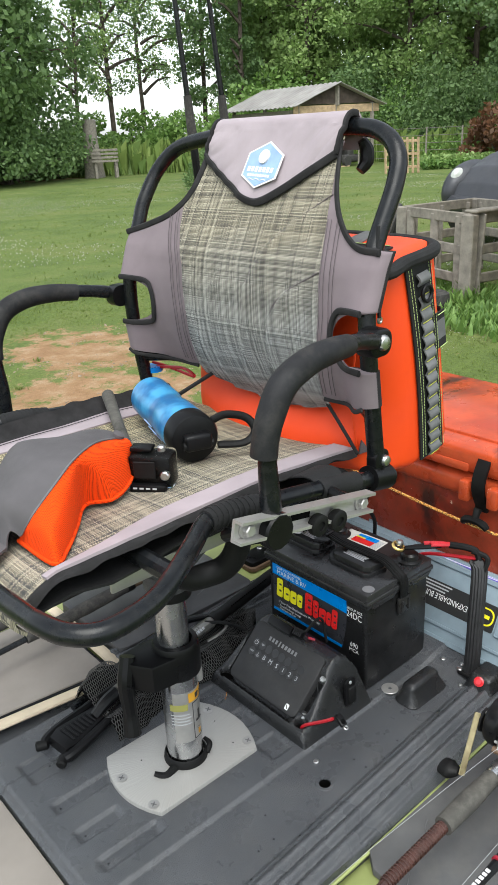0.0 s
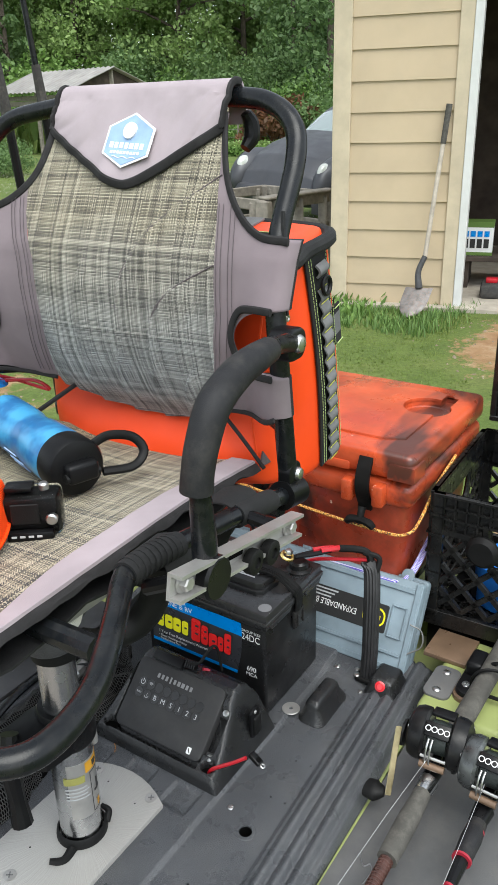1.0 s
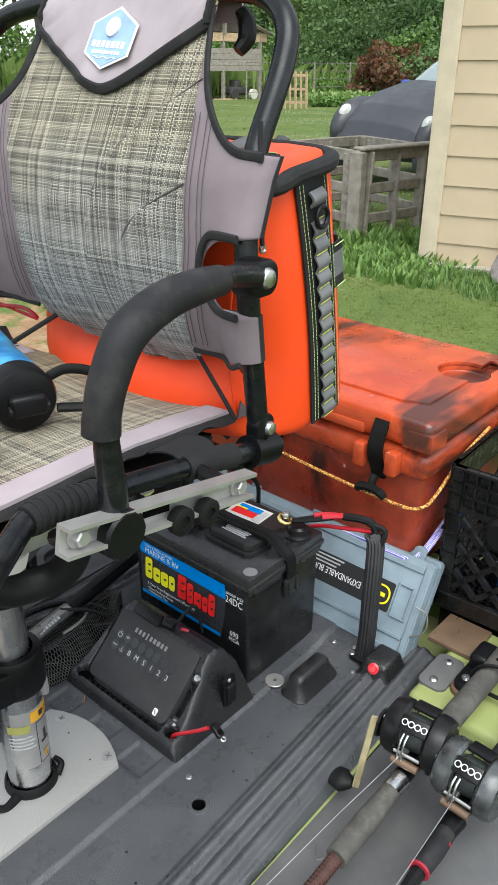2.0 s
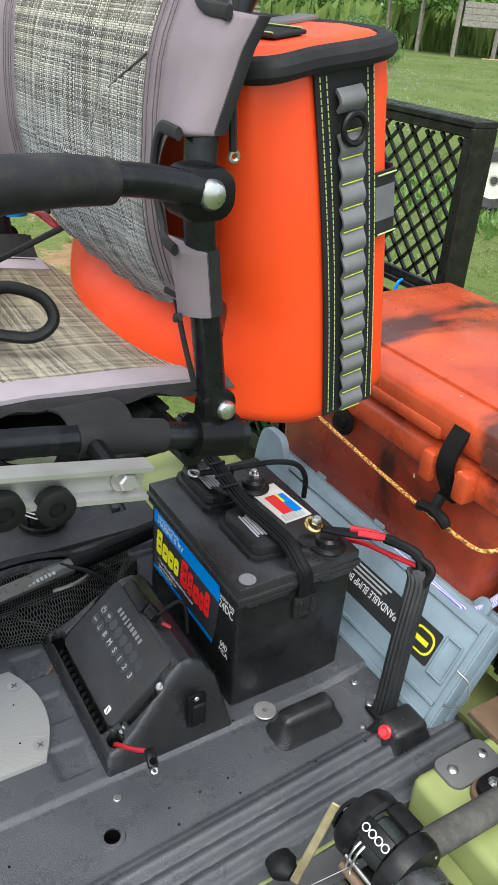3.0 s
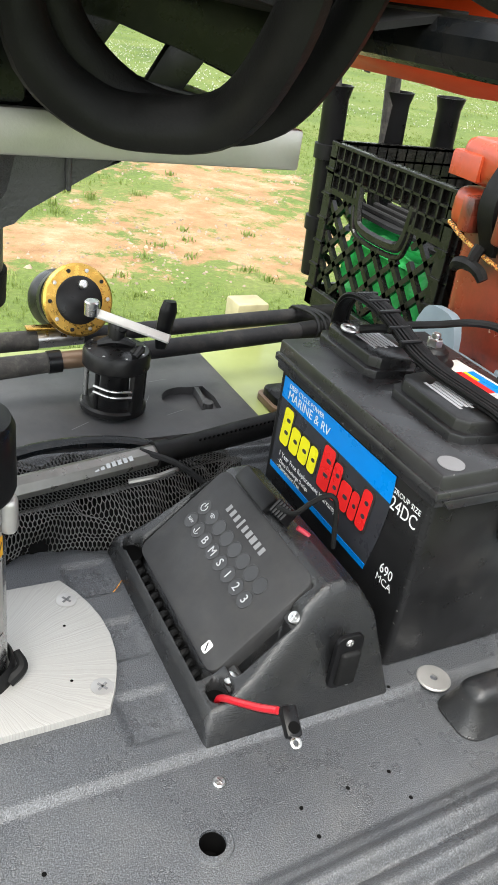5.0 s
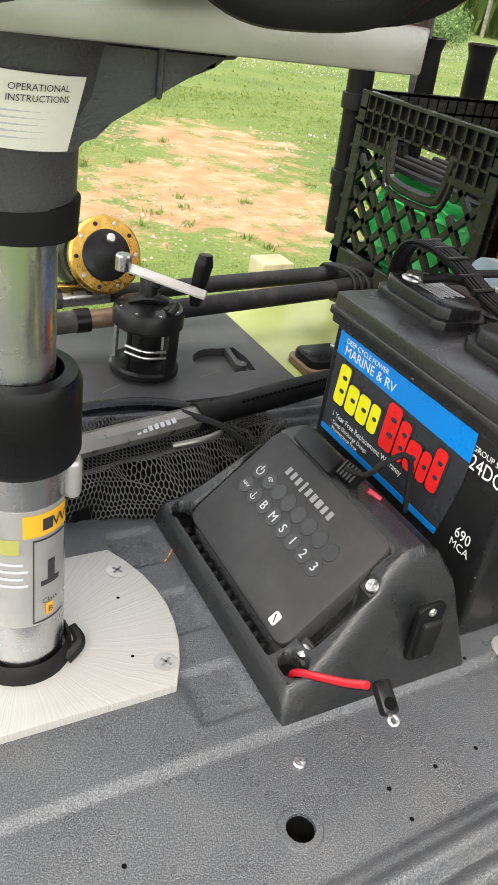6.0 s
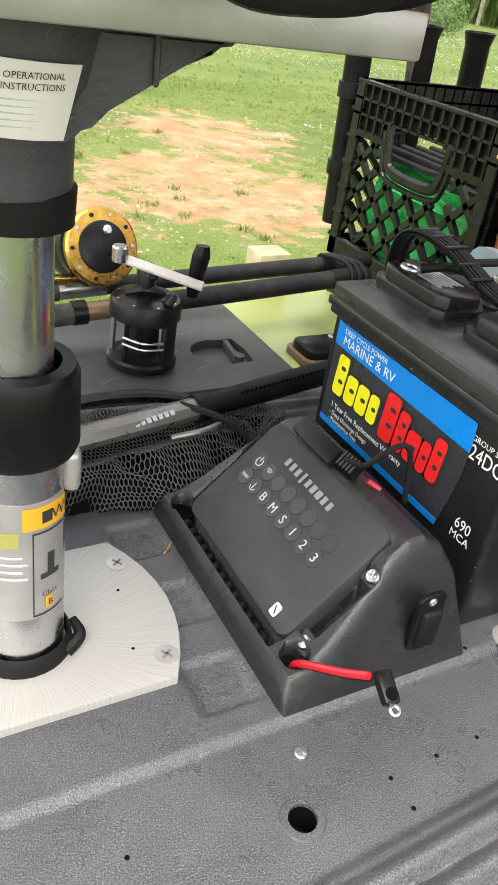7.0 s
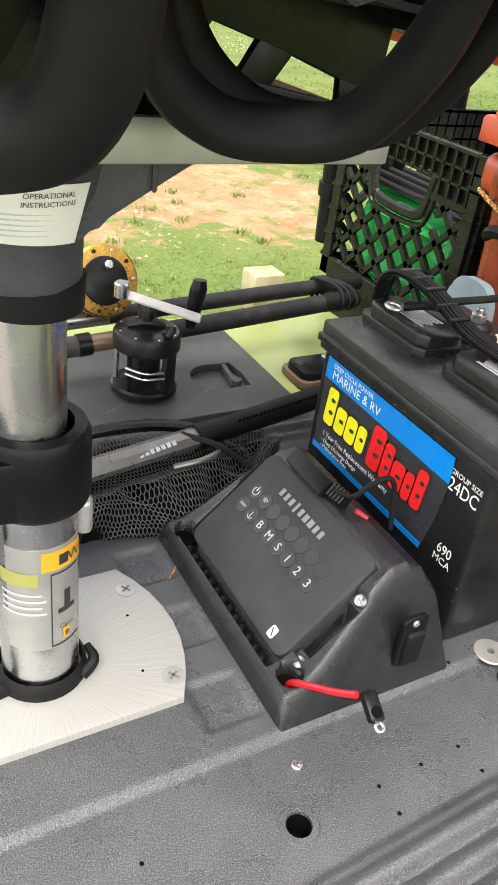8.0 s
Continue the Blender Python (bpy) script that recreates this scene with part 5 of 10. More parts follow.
def round_reel(name, at, axis, x_to, r, w, parent, body, plate, handle_way, arm, knob):
    """Conventional reel: two side plates on pillars, spool between, star and crank."""
    m = aim(at, axis, x_to)
    part("frame", lathe([(r, 0), (r, 0.006), (r * 0.93, 0.009), (r * 0.55, 0.0095), (r * 0.55, 0.007), (0, 0.007)], m, 32), body, parent)
    part("side_plate", lathe([(r * 0.96, w - 0.004), (r, w - 0.002), (r, w + 0.014), (r * 0.93, w + 0.019), (r * 0.45, w + 0.022), (0, w + 0.022)], m, 32), plate, parent)
    part("spool", lathe([(r * 0.8, 0.008), (r * 0.45, 0.014), (r * 0.42, w - 0.008), (r * 0.8, w - 0.001), (0, w)], m, 28), body, parent)
    for a in (20, 80, 150, 215, 290):
        part("pillar", lathe([(0.0032, 0.004), (0.0032, w + 0.004)], m @ pose(r * 0.86 * math.cos(radians(a)), r * 0.86 * math.sin(radians(a)), 0), 10), M["steel"] if a in (80, 150) else body, parent)
    for a in range(0, 360, 45):
        bolt((m @ pose(r * 0.82 * math.cos(radians(a)), r * 0.82 * math.sin(radians(a)), w + 0.0183)).translation, axis, 0.0028, 0.0015, False, parent)
    return m


rodA = thing("fishing_rod", (0.1, 0.57, 0.02), "boat rod with black foam grip lying across the hatch", "fishing rod", "rods lying on the deck")
part("fore_grip", sweep([(0.1, 0.62, 0.078), (0.25, 0.622, 0.087), (0.4, 0.624, 0.097)], 0.0125, 12, sub=3), M["foam"], rodA)
part("butt", sweep([(0.4, 0.624, 0.097), (0.45, 0.625, 0.1), (0.462, 0.625, 0.1)], [0.013, 0.0145, 0.01], 12, sub=2), M["rubber"], rodA)
part("reel_seat", sweep([(0.05, 0.62, 0.075), (0.105, 0.62, 0.078)], 0.0115, 12, sub=1), M["brown_block"], rodA)
part("seat_hood", sweep([(0.035, 0.62, 0.074), (0.052, 0.62, 0.075)], 0.0145, 14, sub=1), M["black_plastic"], rodA)
part("rear_grip", sweep([(0.036, 0.62, 0.074), (-0.06, 0.618, 0.068), (-0.2, 0.615, 0.062)], [0.013, 0.0145, 0.01], 12, sub=3), M["cork"], rodA)
part("blank", sweep([(-0.2, 0.615, 0.062), (-0.8, 0.6, 0.045), (-1.5, 0.585, 0.03)], [0.006, 0.0045, 0.003], 8, sub=3), M["tube"], rodA)
reelA = thing("fishing_reel", (0.112, 0.585, 0.022), "black conventional fishing reel with silver crank handle", "fishing reel")
m = round_reel("reel", (0.112, 0.585, 0.024), (0.02, 0.0, 1), (1, 0, 0), 0.0425, 0.062, reelA, M["reel"], M["reel"], None, None, None)
for a in (-62, 10):
    part("side_web", box((0.009, 0.02, 0.062), (0.0375, 0, 0.032), 0.003, 2, m @ pose(0, 0, 0, 0, 0, a)), M["reel"], reelA)
top = 0.023 + 0.062 + 0.018
part("star_drag", sweep([(0.09, 0.592, top + 0.006), (0.112, 0.585, top + 0.012), (0.134, 0.578, top + 0.006)], [0.004, 0.009, 0.004], 8), M["reel"], reelA)
part("clutch_lever", sweep([(0.126, 0.57, top), (0.134, 0.558, top + 0.01), (0.124, 0.55, top + 0.004)], [0.005, 0.006, 0.004], 8), M["reel"], reelA)
cA, cB = V((0.083, 0.598, top + 0.046)), V((0.165, 0.57, top + 0.007))
d = cB - cA
crank = part("crank_arm", box((d.length + 0.01, 0.0125, 0.0038), (d.length / 2, 0, 0), 0.0015, 1, aim(cA, (-0.25, -0.7, 0.8), d)), M["alloy"], reelA)
for zz in (0.058, 0.066):
    part("line_guide_bar", sweep([(0.078, 0.563, zz), (0.096, 0.546, zz - 0.002), (0.122, 0.545, zz - 0.004)], 0.0017, 8), M["steel"], reelA)
part("crank_hub", lathe([(0.01, 0), (0.01, 0.006), (0.006, 0.009), (0, 0.009)], aim(cA.lerp(cB, 0.42), (-0.25, -0.7, 0.8)), 16), M["black_plastic"], crank)
part("crank_weight", lathe([(0.0095, -0.004), (0.0095, 0.012), (0.008, 0.014), (0, 0.014)], aim(cA, (0, 0, 1)), 18), M["chrome"], crank)
part("arm_hub", lathe([(0.011, -0.022), (0.011, 0.003), (0.007, 0.009), (0, 0.01)], aim((cA + d * 0.36), (0, 0, 1)), 16), M["reel"], reelA)
part("knob", sweep([cB + V((0, 0, -0.002)), cB + V((0.001, 0, 0.012)), cB + V((0.003, 0, 0.03)), cB + V((0.006, 0, 0.048)), cB + V((0.007, 0, 0.06))], [0.007, 0.0095, 0.0105, 0.0115, 0.0085], 12, sub=5, flat=0.7), M["black_plastic"], crank)
rodB = thing("fishing_rod", (0.2, 0.67, 0.06), "boat rod with black foam grip lying on the hull", "fishing rod", "rods lying on the deck")
part("fore_grip", sweep([(0.1, 0.7, 0.073), (0.3, 0.702, 0.082), (0.47, 0.704, 0.089)], 0.0115, 12, sub=3), M["foam"], rodB)
part("butt", sweep([(0.47, 0.704, 0.089), (0.52, 0.705, 0.091)], 0.0135, 12, sub=1), M["rubber"], rodB)
part("reel_seat", sweep([(0.04, 0.7, 0.07), (0.102, 0.7, 0.073)], 0.012, 12, sub=1), M["steel"], rodB)
part("rear_grip", sweep([(0.04, 0.7, 0.07), (-0.1, 0.698, 0.065), (-0.25, 0.695, 0.06)], [0.0135, 0.0135, 0.01], 12, sub=3), M["cork"], rodB)
part("blank", sweep([(-0.25, 0.695, 0.06), (-0.8, 0.685, 0.045), (-1.5, 0.675, 0.03)], [0.006, 0.0045, 0.003], 8, sub=3), M["tube"], rodB)
reelB = thing("fishing_reel", (0.07, 0.67, 0.09), "fishing reel with gold rimmed black side plate", "fishing reel")
axis = V((0.1, -0.92, 0.33)).normalized()
cg = V((0.088, 0.675, 0.134))
mB = aim(cg - axis * 0.05, axis, (1, 0, 0))
part("far_cover", lathe([(0.0, -0.042), (0.034, -0.04), (0.042, -0.03), (0.042, -0.016), (0.036, 0.0), (0.0, 0.0)], mB, 32), M["reel"], reelB)
part("frame", lathe([(0.036, 0), (0.041, 0.004), (0.041, 0.016), (0.03, 0.02), (0, 0.02)], mB, 32), M["reel"], reelB)
part("spool", lathe([(0.032, 0.02), (0.02, 0.024), (0.02, 0.036), (0.032, 0.04), (0, 0.04)], mB, 28), M["reel"], reelB)
for a in range(30, 360, 72):
    part("pillar", lathe([(0.003, 0.01), (0.003, 0.045)], mB @ pose(0.035 * math.cos(radians(a)), 0.035 * math.sin(radians(a)), 0), 8), M["steel"], reelB)
plate = part("gold_rim", lathe([(0.045, 0.04), (0.0475, 0.044), (0.0475, 0.05), (0.0445, 0.053), (0.031, 0.053), (0.031, 0.048), (0, 0.048)], mB, 36), M["gold"], reelB)
part("side_disc", lathe([(0.0315, 0.05), (0.0315, 0.054), (0.028, 0.056), (0, 0.056)], mB, 32), M["reel"], plate)
for a in range(0, 360, 36):
    part("rivet", lathe([(0.0028, 0.0525), (0.0026, 0.0545), (0, 0.0548)], mB @ pose(0.0393 * math.cos(radians(a)), 0.0393 * math.sin(radians(a)), 0), 10), M["reel"] if a % 72 else M["steel"], plate)
part("oil_cap", lathe([(0.006, 0.055), (0.006, 0.062), (0.004, 0.064), (0, 0.064)], mB @ pose(0.004, 0.02, 0), 12), M["steel"], plate)
part("foot", box((0.07, 0.014, 0.004), (0.06, 0.698, 0.088), 0.001), M["gold"], reelB)
b = bmesh.new()
for i in range(3):
    sweep([(0.425 + i * 0.012, 0.608, 0.102), (0.43 + i * 0.01, 0.63, 0.115), (0.435 + i * 0.008, 0.68, 0.108), (0.44 + i * 0.008, 0.718, 0.095), (0.43 + i * 0.01, 0.69, 0.074), (0.425 + i * 0.01, 0.63, 0.082)], 0.0032, 6, True, 4, bm=b)
solo("bungee", b, M["rubber"], "black elastic cord lashing the two rod butts", "cord")

# landing net: handle, collapsed bag
net = thing("landing_net", (0.1, 0.38, 0.0), "collapsed landing net with grey handle and black mesh bag", "landing net")
hA, hM, hB = V((-0.15, 0.366, 0.051)), V((0.115, 0.415, 0.052)), V((0.31, 0.452, 0.056))
HD0 = V((-0.2, 0.362, 0.03))
part("handle", sweep([hA, hM], 0.0125, 8, sub=1), M["dark_alloy"], net, "dull grey metal handle")
part("fork", sweep([HD0, HD0.lerp(hA, 0.5) + V((0, 0, 0.004)), tuple(hA)], [0.01, 0.012, 0.0125], 10, sub=4), M["black_plastic"], net)
b = sweep([hM - (hB - hM) * 0.03, hM + (hB - hM) * 0.5, hB], [0.0125, 0.0145, 0.0145], 14, sub=3)
grip = part("grip", b, M["rubber"], net)
way = (hB - hM).normalized()
b = bmesh.new()
for i in range(20):
    for j in (-1, 0, 1):
        p = hM + way * (0.045 + i * 0.0062) + V((0, -0.0095, 0.011)) + V((-0.1, -0.35, 0.3)) * 0.006 * j
        lathe([(0.0015, -0.001), (0.0012, 0.0008), (0, 0.001)], aim(p, (-0.1, -0.6, 0.75)), 6, b)
part("grip_dots", b, M["hole"], grip)
part("collar", sweep([hM - way * 0.012, hM + way * 0.006], 0.0155, 14, sub=1), M["rubber"], net)
b = bmesh.new()
for i in range(7):
    box((0.0045, 0.0006, 0.0055), (-0.024 + i * 0.0065, 0, 0), 0, 1, aim(hA + (hM - hA) * 0.77 + V((0.001, -0.0112, 0.0092)), (-0.05, -0.58, 0.8), way) @ pose(0, 0, 0, 90, 0, 0), b)
part("maker_bars", b, M["ink_grey"], net)
part("clip", sweep([(0.06, 0.37, 0.05), (0.09, 0.365, 0.056), (0.115, 0.378, 0.052), (0.125, 0.395, 0.04)], 0.003, 8), M["dark_alloy"], net)
part("elastic", sweep([(0.085, 0.41, 0.062), (0.12, 0.385, 0.055), (0.15, 0.362, 0.034), (0.16, 0.355, 0.01)], 0.004, 6, flat=0.5), M["web_black"], net)


def net_skin(u, v):
    """Folded mesh bag lying along the tray."""
    x = -0.19 + 0.395 * u
    a = math.pi * v
    w = 0.074 + 0.014 * math.sin(u * 11)
    mid = 0.392 + 0.03 * (u - 0.5) + 0.012 * math.sin(u * 7)
    h = 0.046 + 0.012 * math.sin(u * 13 + 1) + 0.034 * noise.noise(V((u * 6, v * 4, 0.3))) + 0.012 * noise.noise(V((u * 17, v * 9, 3.1)))
    if u > 0.85:
        w *= 1 - (u - 0.85) * 4
    p = V((x, mid - w * math.cos(a) + 0.01 * noise.noise(V((u * 9, v * 5, 2.2))), 0.004 + max(0.002, h * math.sin(a)) + 0.01 * noise.noise(V((u * 14, v * 9, 5)))))
    # the handle lies on top and presses the bag down
    off = abs(p.y - 0.366 - 0.185 * (p.x + 0.15))
    p.z = min(p.z, 0.033 + max(0.0, off - 0.014) * 0.55)
    return p


def hex_net(fn, nu, nv, r):
    """Knotless netting: hexagon edges laid over a surface."""
    b = bmesh.new()
    for i in range(nu):
        for j in range(nv):
            u0, v0 = (i + 0.5 * (j % 2)) / nu, j / nv
            p = [fn(min(1, u0), min(1, v0)), fn(min(1, u0), min(1, v0 + 0.55 / nv)), fn(min(1, u0 + 0.5 / nu), min(1, v0 + 1.0 / nv)), fn(max(0, u0 - 0.5 / nu), min(1, v0 + 1.0 / nv))]
            for a, c in ((0, 1), (1, 2), (1, 3)):
                d = p[c] - p[a]
                if d.length > 1e-5:
                    sweep([p[a], p[c]], r, 4, sub=1, bm=b)
    return b


part("mesh_bag", hex_net(net_skin, 96, 32, 0.00062), M["netting"], net, "black knotless mesh bag", False)
# added black sheet under the netting, standing in for shade within the bag
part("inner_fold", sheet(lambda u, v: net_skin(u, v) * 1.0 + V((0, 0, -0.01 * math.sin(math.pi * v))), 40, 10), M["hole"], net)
part("hoop", sweep([(-0.21, 0.425, 0.016), (-0.16, 0.435, 0.02), (-0.02, 0.455, 0.05), (0.1, 0.46, 0.04), (0.17, 0.42, 0.02)], 0.007, 10), M["tube"], net)
HD = aim((-0.232, 0.358, 0.024), (0.02, -0.1, 1), (0.97, 0.2, 0))
hinge_n = part("hinge", prism([(-0.05, -0.022), (-0.03, -0.027), (0.045, -0.017), (0.06, 0.0), (0.045, 0.017), (-0.03, 0.027), (-0.05, 0.02)], 0.02, HD @ pose(0, 0, -0.01), 0.003), M["black_plastic"], net)
for i in range(7):
    part("ridge", box((0.0032, 0.036 - 0.0014 * i, 0.004), (-0.028 + i * 0.0085, 0, 0.011), 0.001, 1, HD), M["black_plastic"], hinge_n)
for s in (-1, 1):
    part("socket_arm", sweep([HD @ V((-0.062, s * 0.02, -0.006)), HD @ V((-0.05, s * 0.028, -0.002)), HD @ V((-0.02, s * 0.03, 0.002)), HD @ V((0.04, s * 0.026, 0.006)), HD @ V((0.1, s * 0.018, 0.014))], [0.007, 0.0095, 0.009, 0.0075, 0.007], 10, sub=4), M["black_plastic"], net)
    part("arm_stub", lathe([(0.0085, 0), (0.0085, 0.016), (0.006, 0.018), (0, 0.018)], aim(HD @ V((-0.056, s * 0.022, -0.004)), HD.to_3x3() @ V((-0.8, s * 0.5, 0)), (0, 0, 1)), 12), M["rubber"], net)
part("pin", sweep([HD @ V((0.052, -0.03, 0.004)), HD @ V((0.052, 0.03, 0.004))], 0.0035, 8, sub=1), M["steel"], net)

# ---- port deck: pad, rods, reels ----
pad_p = solo("traction_pad", prism([(-0.9, -0.49), (0.31, -0.49), (0.31, -0.16), (0.28, -0.1255), (-0.04, -0.1255), (-0.06, -0.15), (-0.06, -0.18), (-0.11, -0.18), (-0.11, -0.15), (-0.13, -0.1255), (-0.9, -0.1265)], 0.012, pose(0, 0, -0.016), 0.003), M["foam_pad"], "scuffed dark grey traction pad on the hull deck", "deck pad")
part("scuff", sweep([(0.062, -0.152, -0.0035), (0.05, -0.158, -0.0035), (0.043, -0.166, -0.0035), (0.05, -0.172, -0.0035), (0.04, -0.178, -0.0035), (0.018, -0.176, -0.0035)], [0.0012, 0.002, 0.0014, 0.0022, 0.0012, 0.0008], 6, sub=4, flat=0.3), M["ink_dim"], pad_p, "pale rubbed scuff mark")
part("scuff", sweep([(-0.03, -0.19, -0.0035), (-0.05, -0.2, -0.0035), (-0.075, -0.198, -0.0035)], [0.0006, 0.0012, 0.0006], 6, sub=4, flat=0.3), M["ink_dim"], pad_p, "pale rubbed scuff mark")
solo("edge_strip", sweep([(-0.9, -0.129, -0.008), (0.0, -0.126, -0.008), (0.3, -0.119, -0.008)], 0.0028, 6, sub=3), M["olive"], "thin olive plastic strip beside the tray", "edge strip")
part("stern_step", span((0.335, -0.47, -0.06), (0.555, -0.118, 0.036), 0.012, 3), M["olive"], kayak, "raised olive deck step at the stern")
plate_p = thing("cover_plate", (0.407, -0.138, 0.036), "small dark grey rounded cover plate with two screws", "cover plate")
part("plate", prism(rounded(0.085, 0.046, 0.014), 0.005, pose(0.407, -0.139, 0.0355), 0.002), M["foam_pad"], plate_p)
bolt((0.382, -0.1375, 0.0405), (0, 0, 1), 0.007, 0.003, False, plate_p)
bolt((0.432, -0.1375, 0.0405), (0, 0, 1), 0.007, 0.003, False, plate_p)
solo("bronze_bracket", span((0.462, -0.16, 0.0355), (0.542, -0.082, 0.045), 0.002), M["brown_block"], "bronze metal bracket block behind the tray", "bracket")
cleat = thing("deck_cleat", (0.43, -0.183, 0.036), "black deck cleat with bronze base under the rods", "cleat")
part("base", prism(rounded(0.1, 0.05, 0.02), 0.009, pose(0.425, -0.187, 0.0355), 0.003), M["brown_block"], cleat)
part("cap", prism(rounded(0.092, 0.044, 0.018), 0.01, pose(0.427, -0.187, 0.0435), 0.004), M["black_plastic"], cleat)
part("post", box((0.05, 0.03, 0.03), (0.455, -0.183, 0.063), 0.008, 3), M["black_plastic"], cleat)
bolt((0.404, -0.181, 0.0535), (0, 0, 1), 0.008, 0.004, True, cleat)


def baitcaster(at, label, cover, trim_c, turn, crank=True):
    """Low-profile reel: rounded body, open spool, level wind, crank with paddle."""
    r = thing("fishing_reel", at, label, "fishing reel", "reels on the port rods")
    m = Matrix.Translation(at) @ pose(0, 0, 0, 0, 0, turn)
    for s in (-1, 1):
        b = lathe([(0.0, 0), (0.034, 0), (0.0385, 0.004), (0.0385, 0.015), (0.035, 0.023), (0.022, 0.029), (0, 0.03)], m @ pose(0.002, 0.0165 * s, 0.012) @ pose(0, 0, 0, -90 * s, 0, 0), 36)
        cov = part("side_cover", b, cover, r)
        for a in (40, 130, 290):
            bolt((m @ pose(0.029 * math.cos(radians(a)), s * 0.0415, 0.012 + 0.029 * math.sin(radians(a)))).translation, m.to_3x3() @ V((0, s, 0)), 0.0032, 0.0015, False, cov)
    bolt((m @ pose(0.0, -0.0455, 0.026)).translation, m.to_3x3() @ V((0, -1, 0.3)), 0.0065, 0.006, False, r)
    part("spool", lathe([(0.029, -0.0165), (0.018, -0.013), (0.018, 0.013), (0.029, 0.0165)], m @ pose(0, 0, 0.014, 90, 0, 0), 28), M["steel"], r)
    part("wound_line", lathe([(0.0235, -0.0135), (0.0245, 0), (0.0235, 0.0135)], m @ pose(0, 0, 0.014, 90, 0, 0), 28), trim_c, r)
    part("level_wind_rod", sweep([m @ V((-0.034, -0.018, 0.004)), m @ V((-0.034, 0.018, 0.004))], 0.0024, 8, sub=1), M["steel"], r)
    part("worm_shaft", sweep([m @ V((-0.037, -0.018, -0.008)), m @ V((-0.037, 0.018, -0.008))], 0.0055, 12, sub=1), M["brown_block"], r)
    for s in (0.004, 0.0095):
        part("line_guide", sweep([m @ V((-0.039, s, -0.006)), m @ V((-0.041, s, 0.008)), m @ V((-0.036, s, 0.024)), m @ V((-0.027, s, 0.031))], 0.0014, 6), M["steel"], r)
    hood_m = m @ pose(-0.017, 0, 0.0405, 0, -38, 0)
    plate_t = part("front_hood", box((0.021, 0.036, 0.006), (0, 0, 0), 0.0022, 2, hood_m), M["reel"], r)
    part("thumb_bar", box((0.022, 0.034, 0.006), (0.012, 0, 0.044), 0.0022, 2, m @ pose(0, 0, 0, 0, 12, 0)), M["reel"], r)
    for s in (-0.0132, -0.0044, 0.0044, 0.0132):
        part("ring_mark", sweep([hood_m @ V((0.0038 * math.cos(a), s + 0.0038 * math.sin(a), 0.0034)) for a in [i * math.pi / 6 for i in range(12)]], 0.0007, 5, True, 1), M["ink_white"], plate_t)
    part("star_drag", lathe([(0.006, 0.0), (0.02, 0.002), (0.02, 0.006), (0.006, 0.008)], m @ pose(-0.004, 0.047, 0.006) @ pose(0, 0, 0, -90, 0, 0), 10), M["reel"], r)
    if crank:
        ca_, cb_ = m @ V((-0.02, 0.056, 0.02)), m @ V((-0.061, 0.053, -0.058))
        arm = part("crank_arm", box(((cb_ - ca_).length + 0.012, 0.0095, 0.003), ((cb_ - ca_).length / 2, 0, 0), 0.0012, 1, aim(ca_, m.to_3x3() @ V((-0.7, -0.6, 0.4)), cb_ - ca_)), M["brass_dull"], r)
        part("paddle", sweep([cb_ + V((0, 0.006, -0.004)), cb_ + V((-0.003, 0.018, -0.006)), cb_ + V((-0.002, 0.032, -0.008))], [0.006, 0.0125, 0.011], 12, sub=3, flat=1.4), M["rubber"], arm)
    part("foot", box((0.05, 0.014, 0.012), (0, 0, -0.02), 0.003, 2, m), M["reel"], r)
    return r


